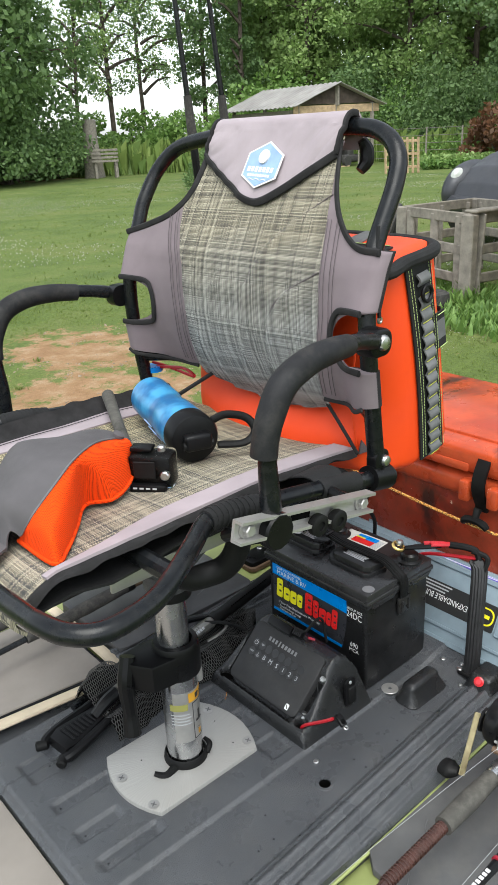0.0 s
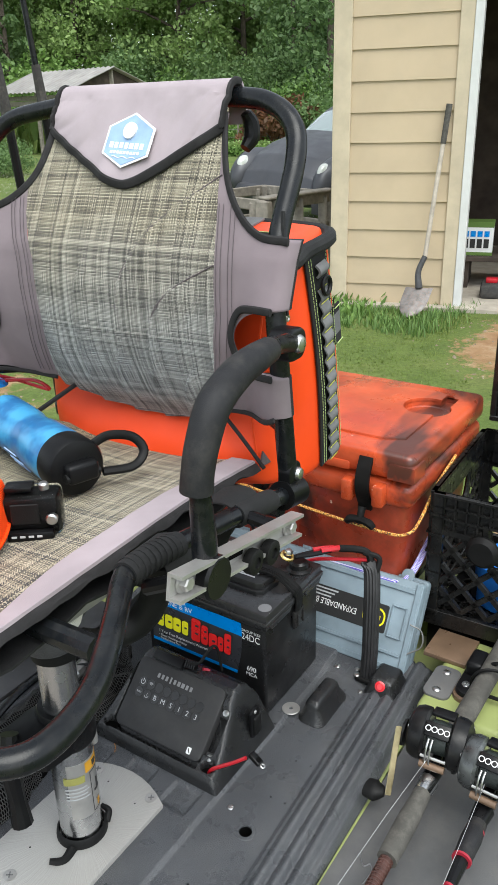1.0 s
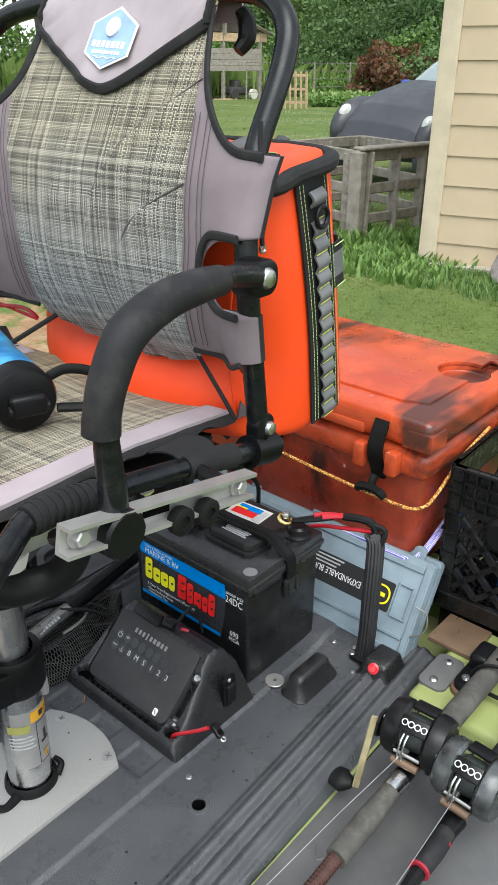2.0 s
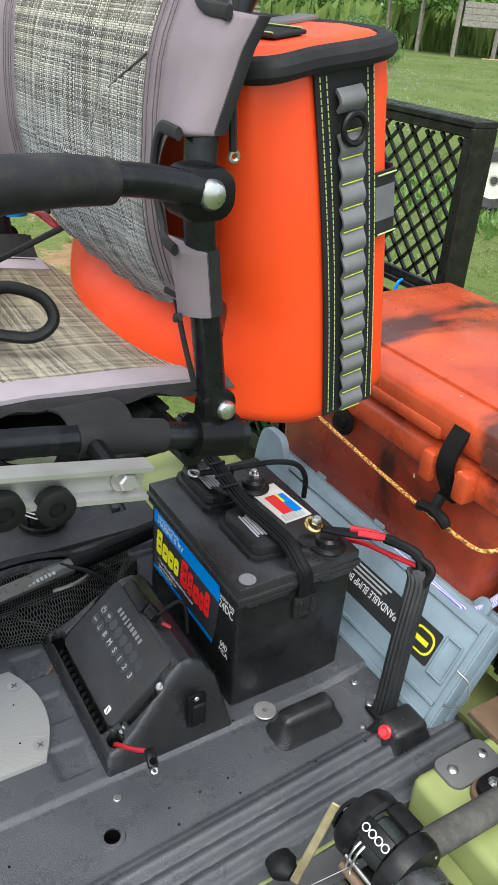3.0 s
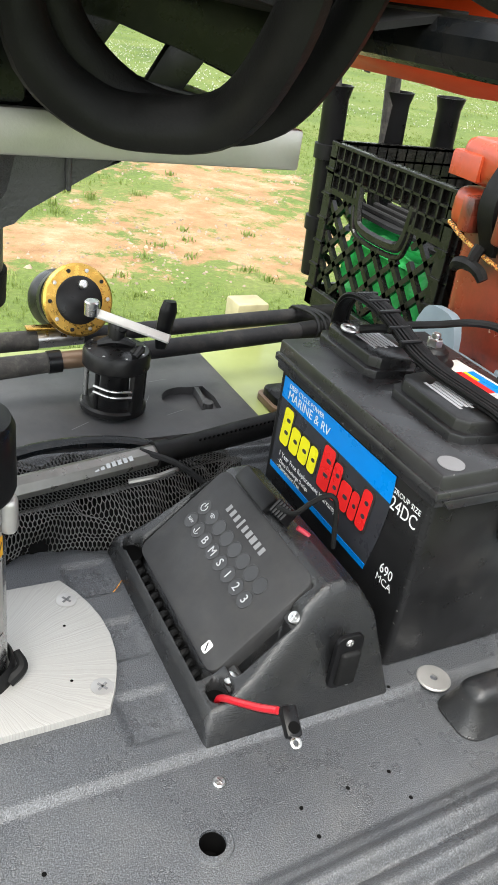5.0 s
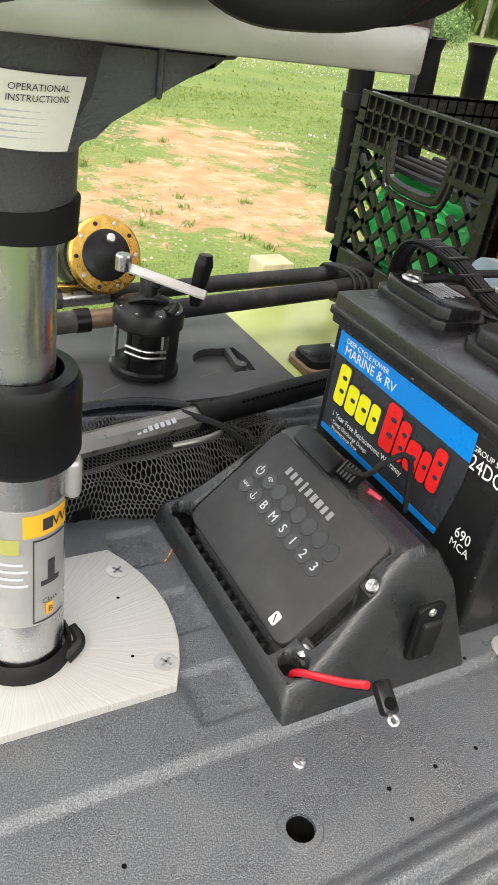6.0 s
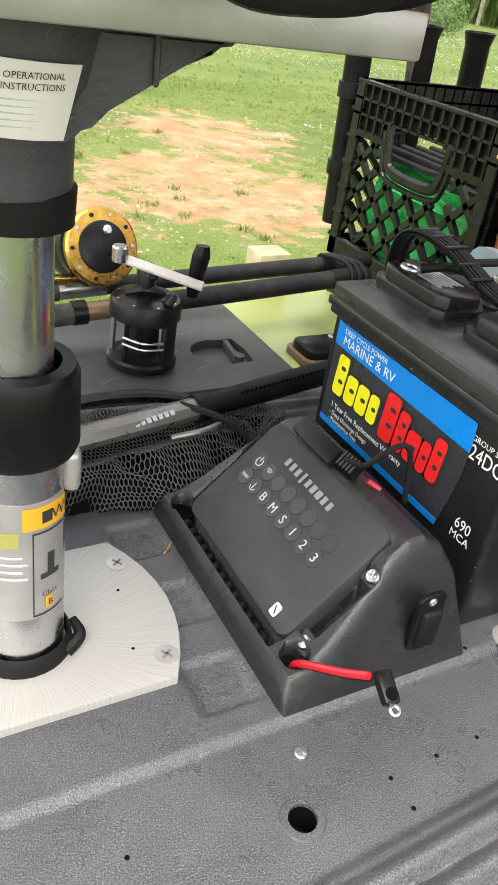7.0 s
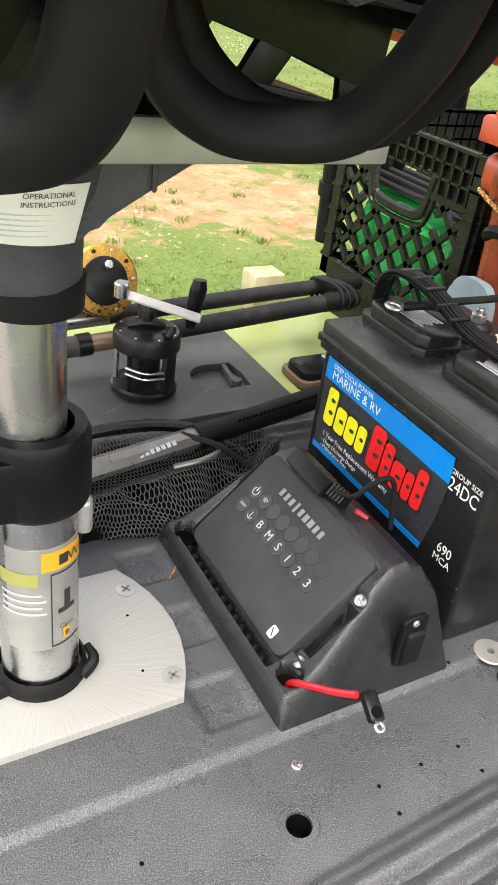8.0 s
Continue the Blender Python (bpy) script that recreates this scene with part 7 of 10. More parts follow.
# head flap folded over the hoop
def flap_skin(u, v):
    y = -0.15 + 0.267 * u
    off = (y + 0.022) / (0.128 if y < -0.022 else 0.139)
    low = 0.872 + 0.063 * (math.sqrt(off * off + 0.04) - 0.2) / 0.82
    if v < 0.72:
        z = low + (0.972 - low) * v / 0.72
        crease = 0.0055 * noise.noise(V((u * 11 + v * 2.5, v * 1.5, 1))) + 0.003 * noise.noise(V((u * 26 + v * 7, v * 2, 4)))
        crease *= smooth_step(0.03, 0.06, math.hypot(y + 0.021, z - 0.922))
        return S(skin_x(z) - 0.006 - 0.003 * math.sin(math.pi * v) + crease, y, z)
    a = (v - 0.72) / 0.28 * math.pi
    return S(skin_x(0.972) + 0.011 - 0.017 * math.cos(a), y, 0.972 + 0.013 * math.sin(a) - 0.035 * max(0, (v - 0.9)) / 0.1)


flap = part("head_flap", sheet(flap_skin, 60, 34, 0.003), M["taupe_pale"], chair, "taupe canvas head flap with a blue badge")
part("flap_binding", sweep([flap_skin(i / 20, 0) + (S(-0.004, 0, 0) - S(0, 0, 0)) for i in range(21)], 0.0058, 8, sub=3, flat=0.5), M["binding"], flap)
for u in (0.0, 1.0):
    part("flap_binding", sweep([flap_skin(u, i / 20) + (S(-0.004, 0, 0) - S(0, 0, 0)) for i in range(19)], 0.0048, 8, sub=2, flat=0.6), M["binding"], flap)
bz = 0.922
B_up = (S(skin_x(0.96), 0.0, 0.96) - S(skin_x(0.89), -0.008, 0.89)).normalized()
B_out = (S(-1, 0, 0) - S(0, 0, 0)).normalized()
B_out = (B_out - B_up * B_out.dot(B_up)).normalized()
BM = aim(S(skin_x(bz) - 0.0145, -0.021, bz), B_out, S(0.0, -1, -0.1) - S(0, 0, 0))
hexo = lambda r, w: [(-w, 0.017 * r), (-w, -0.019 * r), (0, -0.036 * r), (w, -0.019 * r), (w, 0.017 * r), (0, 0.036 * r)]
badge = part("badge", prism(hexo(0.98, 0.039), 0.0008, BM), M["ink_white"], flap, "white and blue hexagonal badge", False)
part("badge_field", prism(hexo(0.9, 0.0355), 0.0006, BM @ pose(0, 0, 0.0008)), M["logo_blue"], badge, "", False)
part("badge_sun", lathe([(0.0105, -0.002), (0.0105, 0.0006), (0, 0.0006)], BM @ pose(0, 0.0115, 0.003), 24), M["ink_white"], badge)
b = bmesh.new()
for i, w in enumerate((0.0075, 0.0065, 0.0065, 0.0065, 0.0075, 0.0065, 0.0065)):
    box((w * 0.9, 0.0078, 0.0006), (-0.0255 + i * 0.0085, -0.0075, 0.0016), 0.0005, 1, BM, b)
for i in range(9):
    box((0.0042, 0.0038, 0.0006), (-0.0225 + i * 0.0056, -0.0165, 0.0016), 0.0004, 1, BM, b)
sweep([BM @ V((-0.02 + 0.004 * i, -0.0225 + 0.001 * math.sin(i * 1.6), 0.0016)) for i in range(11)], 0.0006, 5, sub=2, bm=b)
part("badge_bars", b, M["ink_white"], badge)

# seat pan
def pan_skin(x, y):
    sag = -0.016 * (1 - (y / 0.25) ** 2) + 0.004 * noise.noise(V((x * 9, y * 9, 3)))
    z = 0.546 + sag
    if x < -0.38:
        z -= 1.4 * (x + 0.38) ** 2 * 12 * 0.5
    if x > -0.05:
        z -= 0.1 * (x + 0.05)
    return S(x, y, z)


b = sheet(lambda u, v: pan_skin(-0.435 + (0.535 + 0.03 * math.sin(math.pi * v) ** 0.6) * u, (-0.2 + 0.4 * v)), 56, 40, 0.004)
part("seat_mesh", b, M["weave_seat"], chair, "woven tan and black mesh seat")
for s in (-1, 1):
    b = sheet(lambda u, v, s=s: pan_skin(-0.4 + 0.5 * u, s * (0.201 - (0.01 + 0.026 * smooth_step(0.0, 0.4, u)) * (1 - v))) + V((0, 0, 0.0025)), 40, 8, 0.004)
    band = part("seat_canvas_band", b, M["taupe_pale"], chair, "pale taupe canvas band")
    for k_ in (0.189, 0.196):
        part("stitch_line", sweep([pan_skin(-0.38 + 0.47 * i / 16, s * k_) + V((0, 0, 0.005)) for i in range(17)], 0.0006, 5, sub=1), M["binding"], band)
    wide, rise = (0.007, -0.006) if s < 0 else (0.03, 0.02)
    b = sheet(lambda u, v, s=s, wide=wide, rise=rise: pan_skin(-0.435 + 0.535 * u, s * (0.199 + wide * v)) + V((0, 0, -0.001 + rise * v * v + 0.005 * v * noise.noise(V((u * 17, v * 2, s + 5))))), 80, 6, 0.004)
    part("seat_hem", b, M["binding"], chair)
b = sheet(lambda u, v: pan_skin(-0.43, -0.2 + 0.4 * v) + V((-0.012 * math.sin(u * math.pi), 0, 0.002 - 0.032 * u)), 8, 20, 0.004)
part("front_roll", b, M["weave_seat"], chair)
# side rails with the outward bend at the front
for s in (-1, 1):
    rail = [(0.108, s * 0.264, 0.5065), (0.06, s * 0.264, 0.516), (0.0, s * 0.262, 0.529), (-0.06, s * 0.257, 0.537), (-0.14, s * 0.252, 0.547), (-0.19, s * 0.25, 0.555), (-0.222, s * 0.252, 0.556), (-0.275, s * 0.284, 0.552), (-0.334, s * 0.316, 0.545), (-0.38, s * 0.331, 0.545), (-0.418, s * 0.33, 0.545), (-0.44, s * 0.309, 0.545), (-0.448, s * 0.278, 0.544), (-0.448, s * 0.235, 0.539), (-0.446, s * 0.1, 0.53), (-0.446, 0, 0.53)]
    part("side_rail", sweep(SL(rail), 0.0112, 16, sub=6), M["tube"], chair)
    part("rail_sleeve", sweep(SL([(-0.222, s * 0.252, 0.556), (-0.19, s * 0.25, 0.555), (-0.14, s * 0.252, 0.547)]), 0.0138, 16, sub=3), M["web_black"], chair)
    part("rail_sleeve", sweep(SL([(0.03, s * 0.263, 0.5225), (0.0, s * 0.262, 0.529), (-0.04, s * 0.2587, 0.533)]), 0.0138, 16, sub=3), M["web_black"], chair)
    # ribbed rings of the sleeve and a strap from the hem round the rail
    for i in range(9):
        f = i / 8
        part("sleeve_rib", sweep([S(-0.215 + 0.066 * f + 0.0, s * 0.2512, 0.556 - 0.008 * f * f), S(-0.2115 + 0.066 * f, s * 0.2512, 0.5558 - 0.008 * f * f)], 0.0148, 14, sub=1), M["web_black"], chair)
    for x in (-0.15, -0.02) if s < 0 else ():
        b = sheet(lambda u, v, s=s, x=x: S(x - 0.025 + 0.05 * u, s * (0.215 + 0.05 * math.sin(v * math.pi * 0.5)), 0.54 + 0.014 * math.sin(v * math.pi) - 0.012 * v - 0.06 * max(0, x + 0.05)), 6, 8, 0.002)
        part("strap", b, M["web_black"], chair)
    # rear clamp and pivot of the back
    cl = part("rear_clamp", sweep(SL([(0.056, s * 0.264, 0.517), (0.096, s * 0.264, 0.509)]), 0.0185, 20, sub=1), M["black_plastic"], chair)
    b = prism(rounded(0.03, 0.046, 0.013), 0.016, aim(S(0.078, s * 0.256, 0.533), S(0, s, 0) - S(0, 0, 0), (1, 0, 0)), 0.002)
    part("clamp_ear", b, M["black_plastic"], cl)
    bolt(S(0.082, s * 0.272, 0.539), S(0, s, 0) - S(0, 0, 0), 0.0085, 0.007, False, cl)
    # armrest
    arm = [(0.052, s * 0.284, 0.714), (0.0, s * 0.292, 0.726), (-0.06, s * 0.305, 0.732), (-0.115, s * 0.313, 0.73), (-0.155, s * 0.315, 0.715), (-0.176, s * 0.315, 0.685), (-0.183, s * 0.315, 0.64), (-0.181, s * 0.315, 0.59), (-0.182, s * 0.315, 0.55)]
    bar = part("armrest_bar", sweep(SL(arm), [0.012, 0.0105] + [0.011] * 5 + [0.013, 0.0135], 14, sub=6, flat=0.9), M["tube"], chair)
    pad = [(-0.028, s * 0.297, 0.728), (-0.07, s * 0.307, 0.732), (-0.115, s * 0.313, 0.73), (-0.155, s * 0.315, 0.715), (-0.176, s * 0.315, 0.685), (-0.184, s * 0.314, 0.66), (-0.186, s * 0.313, 0.642)]
    part("armrest_pad", sweep(SL(pad), [0.0138, 0.0152, 0.016, 0.0165, 0.0158, 0.0152, 0.0156], 20, sub=6), M["foam"], bar, "black foam armrest pad")
    b = prism(rounded(0.044, 0.036, 0.015), 0.026, aim(S(0.046, s * 0.278, 0.714), S(0, s, 0) - S(0, 0, 0), (1, 0, 0.0)) @ pose(0, 0, -0.012), 0.004)
    part("armrest_knuckle", b, M["black_plastic"], bar)
    bolt(S(0.047, s * 0.291, 0.715), S(0, s, 0) - S(0, 0, 0), 0.0105, 0.008, False, bar)
    part("armrest_knob", lathe([(0.02, 0), (0.0225, 0.003), (0.0225, 0.014), (0.02, 0.017), (0, 0.017)], aim(S(-0.182, s * 0.314, 0.554 if s < 0 else 0.515), S(0, s, 0) - S(0, 0, 0)), 12), M["black_plastic"], bar)
    # alloy channel under the armrest
    drop_f = 0.0 if s < 0 else 0.045
    ca, cc = S(-0.239, s * 0.318, 0.5735 - drop_f), S(-0.014, s * 0.3, 0.5285 - drop_f)
    dch = cc - ca
    cm = aim(ca, S(0, s, 0) - S(0, 0, 0), dch)
    b = prism([(-0.013, -0.004), (0.013, -0.004), (0.013, 0.012), (0.0095, 0.012), (0.0095, 0.0), (-0.0095, 0.0), (-0.0095, 0.012), (-0.013, 0.012)], dch.length, cm @ Matrix(((0, 0, 1, 0), (1, 0, 0, 0), (0, 1, 0, 0), (0, 0, 0, 1))), 0.0006, seg=1)
    ch = part("alloy_channel", b, M["plate_edge"], chair, "bright aluminium channel")
    for f in (0.075, 0.93):
        part("channel_washer", lathe([(0.0108, 0), (0.0108, 0.002), (0, 0.002)], cm @ pose(dch.length * f, 0, 0.0005), 20), M["plate_edge"], ch)
        part("channel_bolt", lathe([(0.0075, 0.002), (0.0075, 0.008), (0.006, 0.0095), (0, 0.0095)], cm @ pose(dch.length * f, 0, 0), 6), M["plate_edge"], ch)
    for f in (0.55, 0.7):
        part("roller", lathe([(0.0125, 0.004), (0.0135, 0.006), (0.0135, 0.014), (0.0105, 0.0155), (0.006, 0.0155), (0.006, 0.013), (0, 0.013)], cm @ pose(dch.length * f, -0.012, 0), 20), M["rubber"], ch)
    part("slot", span((dch.length * 0.38, -0.004, 0.0002), (dch.length * 0.52, 0.004, 0.0008), 0, 1, cm), M["hole"], ch)
    # spacers between rail and channel
    for x in (-0.18, -0.01):
        part("spacer", sweep([S(x - 0.02, s * 0.258, 0.532), S(x - 0.02, s * 0.306, 0.56 - drop_f - (x + 0.2) * 0.17)], 0.008, 10, sub=1), M["black_plastic"], ch)
    # bracket plate from rail down to the slide
    b = prism([(-0.06, 0.0), (0.05, 0.0), (0.055, s * 0.02), (0.02, s * 0.075), (-0.035, s * 0.078), (-0.055, s * 0.06)], 0.006, aim(S(-0.19, s * 0.125, 0.53), S(0, s, 0) - S(0, 0, 0), (1, 0, 0)), 0.001)
    hang = part("hanger_plate", b, M["black_plastic"], chair)
    bolt(S(-0.2, s * 0.132, 0.475), S(0, s, 0) - S(0, 0, 0), 0.0075, 0.003, False, hang)
    hook = [(-0.165, s * 0.25, 0.54), (-0.164, s * 0.235, 0.49), (-0.172, s * 0.22, 0.462), (-0.192, s * 0.205, 0.453), (-0.216, s * 0.2, 0.456), (-0.236, s * 0.2, 0.472)]
    part("swing_arm", sweep(SL(hook), [0.014, 0.016, 0.016, 0.016, 0.015, 0.013], 14, sub=6), M["rubber"], chair)
for x, z in ((-0.28, 0.515), (-0.1, 0.515), (0.06, 0.497)):
    part("cross_member", sweep(SL([(x, -0.262, z), (x, 0.262, z)]), 0.012, 10, sub=1), M["tube"], chair)
for y in (-0.1, 0.1):
    part("runner", span((-0.29, 0.232 + y - 0.018, 0.4452), (-0.1, 0.232 + y + 0.018, 0.505), 0.004, 2), M["tube"], chair)
part("webbing_sling", sheet(lambda u, v: S(-0.42 + 0.49 * u, -0.2 + 0.4 * v, 0.505 + 0.006 * math.sin(u * 20)), 10, 10, 0.003), M["web_black"], chair)
part("hanging_strap", sweep([(-0.03, -0.012, 0.53), (-0.03, 0.006, 0.492), (-0.036, 0.036, 0.459), (-0.062, 0.058, 0.4505), (-0.084, 0.066, 0.4535), (-0.108, 0.064, 0.472), (-0.12, 0.06, 0.51)], [0.011, 0.0125, 0.0125, 0.0125, 0.012, 0.012, 0.01], 12, sub=6, flat=0.7), M["rubber"], chair, "black strap hanging in a loop")
part("hanging_strap", sweep([(0.0, -0.008, 0.53), (-0.004, 0.014, 0.492), (-0.012, 0.04, 0.462), (-0.034, 0.062, 0.4525), (-0.062, 0.074, 0.4565), (-0.09, 0.074, 0.477), (-0.105, 0.07, 0.51)], [0.009, 0.0105, 0.0105, 0.0105, 0.01, 0.01, 0.008], 12, sub=6, flat=0.7), M["rubber"], chair)
# cords at the foot of the back
part("cord", sweep(SL([(0.09, 0.262, 0.585), (0.11, 0.24, 0.575), (0.12, 0.18, 0.565), (0.11, 0.2, 0.58), (0.092, 0.262, 0.575)]), 0.0028, 6), M["red"], chair, "red cord")
part("cord", sweep(SL([(0.105, 0.09, 0.6), (0.06, 0.13, 0.565), (0.03, 0.16, 0.54)]), 0.0035, 6), M["web_black"], chair)
part("cord", sweep(SL([(0.108, -0.13, 0.605), (0.09, -0.185, 0.57), (0.082, -0.225, 0.535)]), 0.0026, 6), M["web_black"], chair)
part("cord_band", sweep(SL([(0.091, 0.262, 0.568), (0.091, 0.262, 0.578)]), 0.0175, 14, sub=1), M["label_blue"], chair)
cord_l = part("cord_loop", sweep([(0.095, -0.012, 0.85), (0.089, -0.0165, 0.809), (0.092, -0.0165, 0.768), (0.0945, -0.0165, 0.735)], 0.0028, 6), M["web_black"], chair)
part("cord_ring", sweep([V((0.0955 + 0.0035 * math.cos(a), -0.0165, 0.7315 + 0.0035 * math.sin(a))) for a in [i * math.pi / 6 for i in range(12)]], 0.0018, 6, True, 1), M["steel"], cord_l)

# ---- orange bag behind the back ----
bag = thing("seat_bag", (0.2, 0.24, 0.5), "bright orange soft bag with black and grey webbing behind the seat", "bag")
BG = pose(0.226, 0.240, 0.488, 0, -10.3, 0)  # leans forward against the hoop
BW, BD, BH = 0.165, 0.46, 0.322
b = box((BW, BD, BH), (0, 0, BH / 2), 0.018, 4)
bmesh.ops.subdivide_edges(b, edges=[e for e in b.edges if e.calc_length() > 0.05], cuts=10, use_grid_fill=True)
for v in b.verts:
    x, y, z = v.co
    if x < 0:
        v.co.x = x * (1 - 0.3 * z / BH) - 0.045 * max(0.0, math.cos(y / BD * math.pi)) ** 0.5 * smooth_step(0.1, 0.05, z)
        v.co.z = z + 0.016 * min(1.0, -x / 0.08) * max(0.0, 1 - z / 0.1)
    v.co.x += math.copysign(0.008 if x > 0 else 0.003, x) * math.cos(y / BD * math.pi) * math.sin(z / BH * math.pi) + 0.0025 * noise.noise(v.co * 16)
    v.co.y += math.copysign(0.007, y) * math.cos(x / BW * math.pi) * math.sin(z / BH * math.pi)
    if x < 0:
        v.co.y *= 1 - 0.16 * (x / BW * 2) ** 2 * smooth_step(BH, 0.1, z)
    v.co.z += (-0.012 * math.cos(x / BW * math.pi) if z < 0.03 else 0) + 0.003 * noise.noise(v.co * 12 + V((3, 1, 2)))
b.transform(BG)
shell = part("shell", b, M["vinyl"], bag)
rim = [(BW / 2 - 0.004, -BD / 2 + 0.012), (BW / 2 + 0.003, 0), (BW / 2 - 0.004, BD / 2 - 0.012), (0, BD / 2 + 0.006), (-BW * 0.36 + 0.004, BD / 2 - 0.012), (-BW * 0.36 - 0.003, 0), (-BW * 0.36 + 0.004, -BD / 2 + 0.012), (0, -BD / 2 - 0.006)]
part("rim_piping", sweep([BG @ V((x, y, BH - 0.012)) for x, y in rim], 0.0098, 10, True, 6), M["web_black"], bag, "padded black rim")
def on_face(x, z, lift=0.0):
    x -= 0.008
    tuck = 0.036 * (min(0.0, x) / BW * 2) ** 2 * smooth_step(BH, 0.1, z)
    return BG @ V((x, tuck - BD / 2 - 0.0035 - 0.007 * math.cos(x / BW * math.pi) * math.sin(min(1, max(0, z / BH)) * math.pi) - lift, z))


strip = part("webbing_panel", sheet(lambda u, v: on_face(0.008 + 0.056 * u, -0.002 + (BH - 0.014) * v, 0.001), 4, 24, 0.0025), M["web_black"], bag)
for x in (0.0105, 0.0165, 0.0555, 0.0615):
    b = bmesh.new()
    n = 58
    for i in range(n):
        z0 = 0.004 + (BH - 0.026) * i / n
        sweep([on_face(x, z0, 0.0042), on_face(x, z0 + (BH - 0.026) / n * 0.72, 0.0042)], 0.0005, 4, sub=1, bm=b)
    part("stitching", b, M["stitch"], strip)
part("daisy_chain", sheet(lambda u, v: on_face(0.024 + 0.024 * u + 0.0004 * math.sin(v * 82), 0.0 + 0.256 * v, 0.0045 + 0.0045 * abs(math.sin(v * math.pi * 13))), 3, 108, 0.002), M["web_grey"], strip, "rippled grey webbing loops")
for i in range(14):
    part("bar_tack", sweep([on_face(0.0255, 0.001 + 0.256 * i / 13, 0.0062), on_face(0.0465, 0.001 + 0.256 * i / 13, 0.0062)], 0.0006, 5, sub=1), M["lime"], strip)
part("ring_tab", sheet(lambda u, v: on_face(0.024 + 0.024 * u, 0.271 + 0.018 * v, 0.006 + 0.006 * math.sin(v * math.pi)), 3, 6, 0.003), M["web_grey"], strip)
part("d_ring", sweep([on_face(0.036 + 0.011 * math.cos(a), 0.259 + 0.011 * math.sin(a), 0.011) for a in [i * math.pi / 8 for i in range(16)]], 0.0028, 8, True, 1), M["black_plastic"], strip)
# band round the bag at mid height
for lo, hi, mt in ((0.163, 0.176, "web_black"), (0.176, 0.205, "web_grey"), (0.205, 0.217, "web_black")):
    part("side_band", sheet(lambda u, v, lo=lo, hi=hi: on_face(0.064 + 0.0225 * u, lo + (hi - lo) * v, 0.0025), 3, 2, 0.002), M[mt], strip)
    part("back_band", sheet(lambda u, v, lo=lo, hi=hi: BG @ V((BW / 2 + 0.0105 - 0.008 * (2 * u - 1) ** 2, -BD / 2 + 0.004 + (BD - 0.008) * u, lo + (hi - lo) * v)), 20, 2, 0.002), M[mt], strip)
for zz in (0.165, 0.215):
    part("stitching", sweep([on_face(0.065, zz, 0.005), on_face(0.086, zz, 0.005)], 0.0008, 4, sub=1), M["stitch"], strip)
part("side_piping", sweep([on_face(-0.082, 0.045 + (BH - 0.055) * i / 8, 0.0) for i in range(9)], 0.0016, 6, sub=2), M["vinyl"], shell)
part("corner_gusset", prism([(-0.008, 0), (0.011, 0.002), (-0.004, 0.022)], 0.003, aim(on_face(-0.077, 0.044, 0.0005), BG.to_3x3() @ V((-0.25, -1, 0)), (1, 0, 0))), M["stitch_dark"], shell)
for yy in (-0.12, 0.1):
    part("top_strap", box((BW * 0.8, 0.03, 0.004), (0.01, yy, BH + 0.001), 0.001, 1, BG), M["web_grey"], bag)
part("top_strap", box((0.03, BD * 0.9, 0.003), (0, 0, BH + 0.003), 0.001, 1, BG), M["web_black"], bag)
for xx in (-0.013, 0.013):
    part("stitching", sweep([BG @ V((xx, -BD * 0.44, BH + 0.0055)), BG @ V((xx, BD * 0.44, BH + 0.0055))], 0.0008, 4, sub=1), M["stitch"], bag)

# ---- things lying on the seat ----
cap_t = thing("cap", (-0.31, 0.2, 0.53), "grey cap with bright orange mesh back lying on the seat", "cap")


def along(pts, u):
    """A point at the share u of a smooth line."""
    line = curve_points(pts, 8)
    f = u * (len(line) - 1)
    n = min(int(f), len(line) - 2)
    return line[n].lerp(line[n + 1], f - n)


ridge = [(-0.186, 0.192, 0.594), (-0.241, 0.16, 0.612), (-0.292, 0.124, 0.615), (-0.331, 0.098, 0.606), (-0.366, 0.088, 0.585), (-0.38, 0.102, 0.556)]
hem_near = [(-0.176, 0.178, 0.578), (-0.194, 0.16, 0.548), (-0.238, 0.136, 0.541), (-0.272, 0.148, 0.541), (-0.312, 0.1, 0.541), (-0.347, 0.06, 0.541), (-0.372, 0.043, 0.541), (-0.376, 0.12, 0.542)]
hem_far = [(-0.2, 0.22, 0.575), (-0.24, 0.28, 0.545), (-0.31, 0.295, 0.538), (-0.37, 0.24, 0.538), (-0.4, 0.17, 0.538), (-0.395, 0.11, 0.539)]


def cap_skin(u, v, foot, puff):
    a, c = along(ridge, u), along(foot, u)
    p = a.lerp(c, v)
    swell = math.sin(v * math.pi) * math.sin(math.pi * (0.12 + 0.76 * u))
    fold = 0.012 * math.sin(u * 15 + v * 2) * v + 0.004 * noise.noise(V((u * 7, v * 4, puff * 90)))
    side = V((0, 1, 0)) if puff > 0 else V((0.3, -1, 0))
    return p + side * abs(puff) * swell * 0.45 + V((0, 0, abs(puff) * swell + fold * swell))


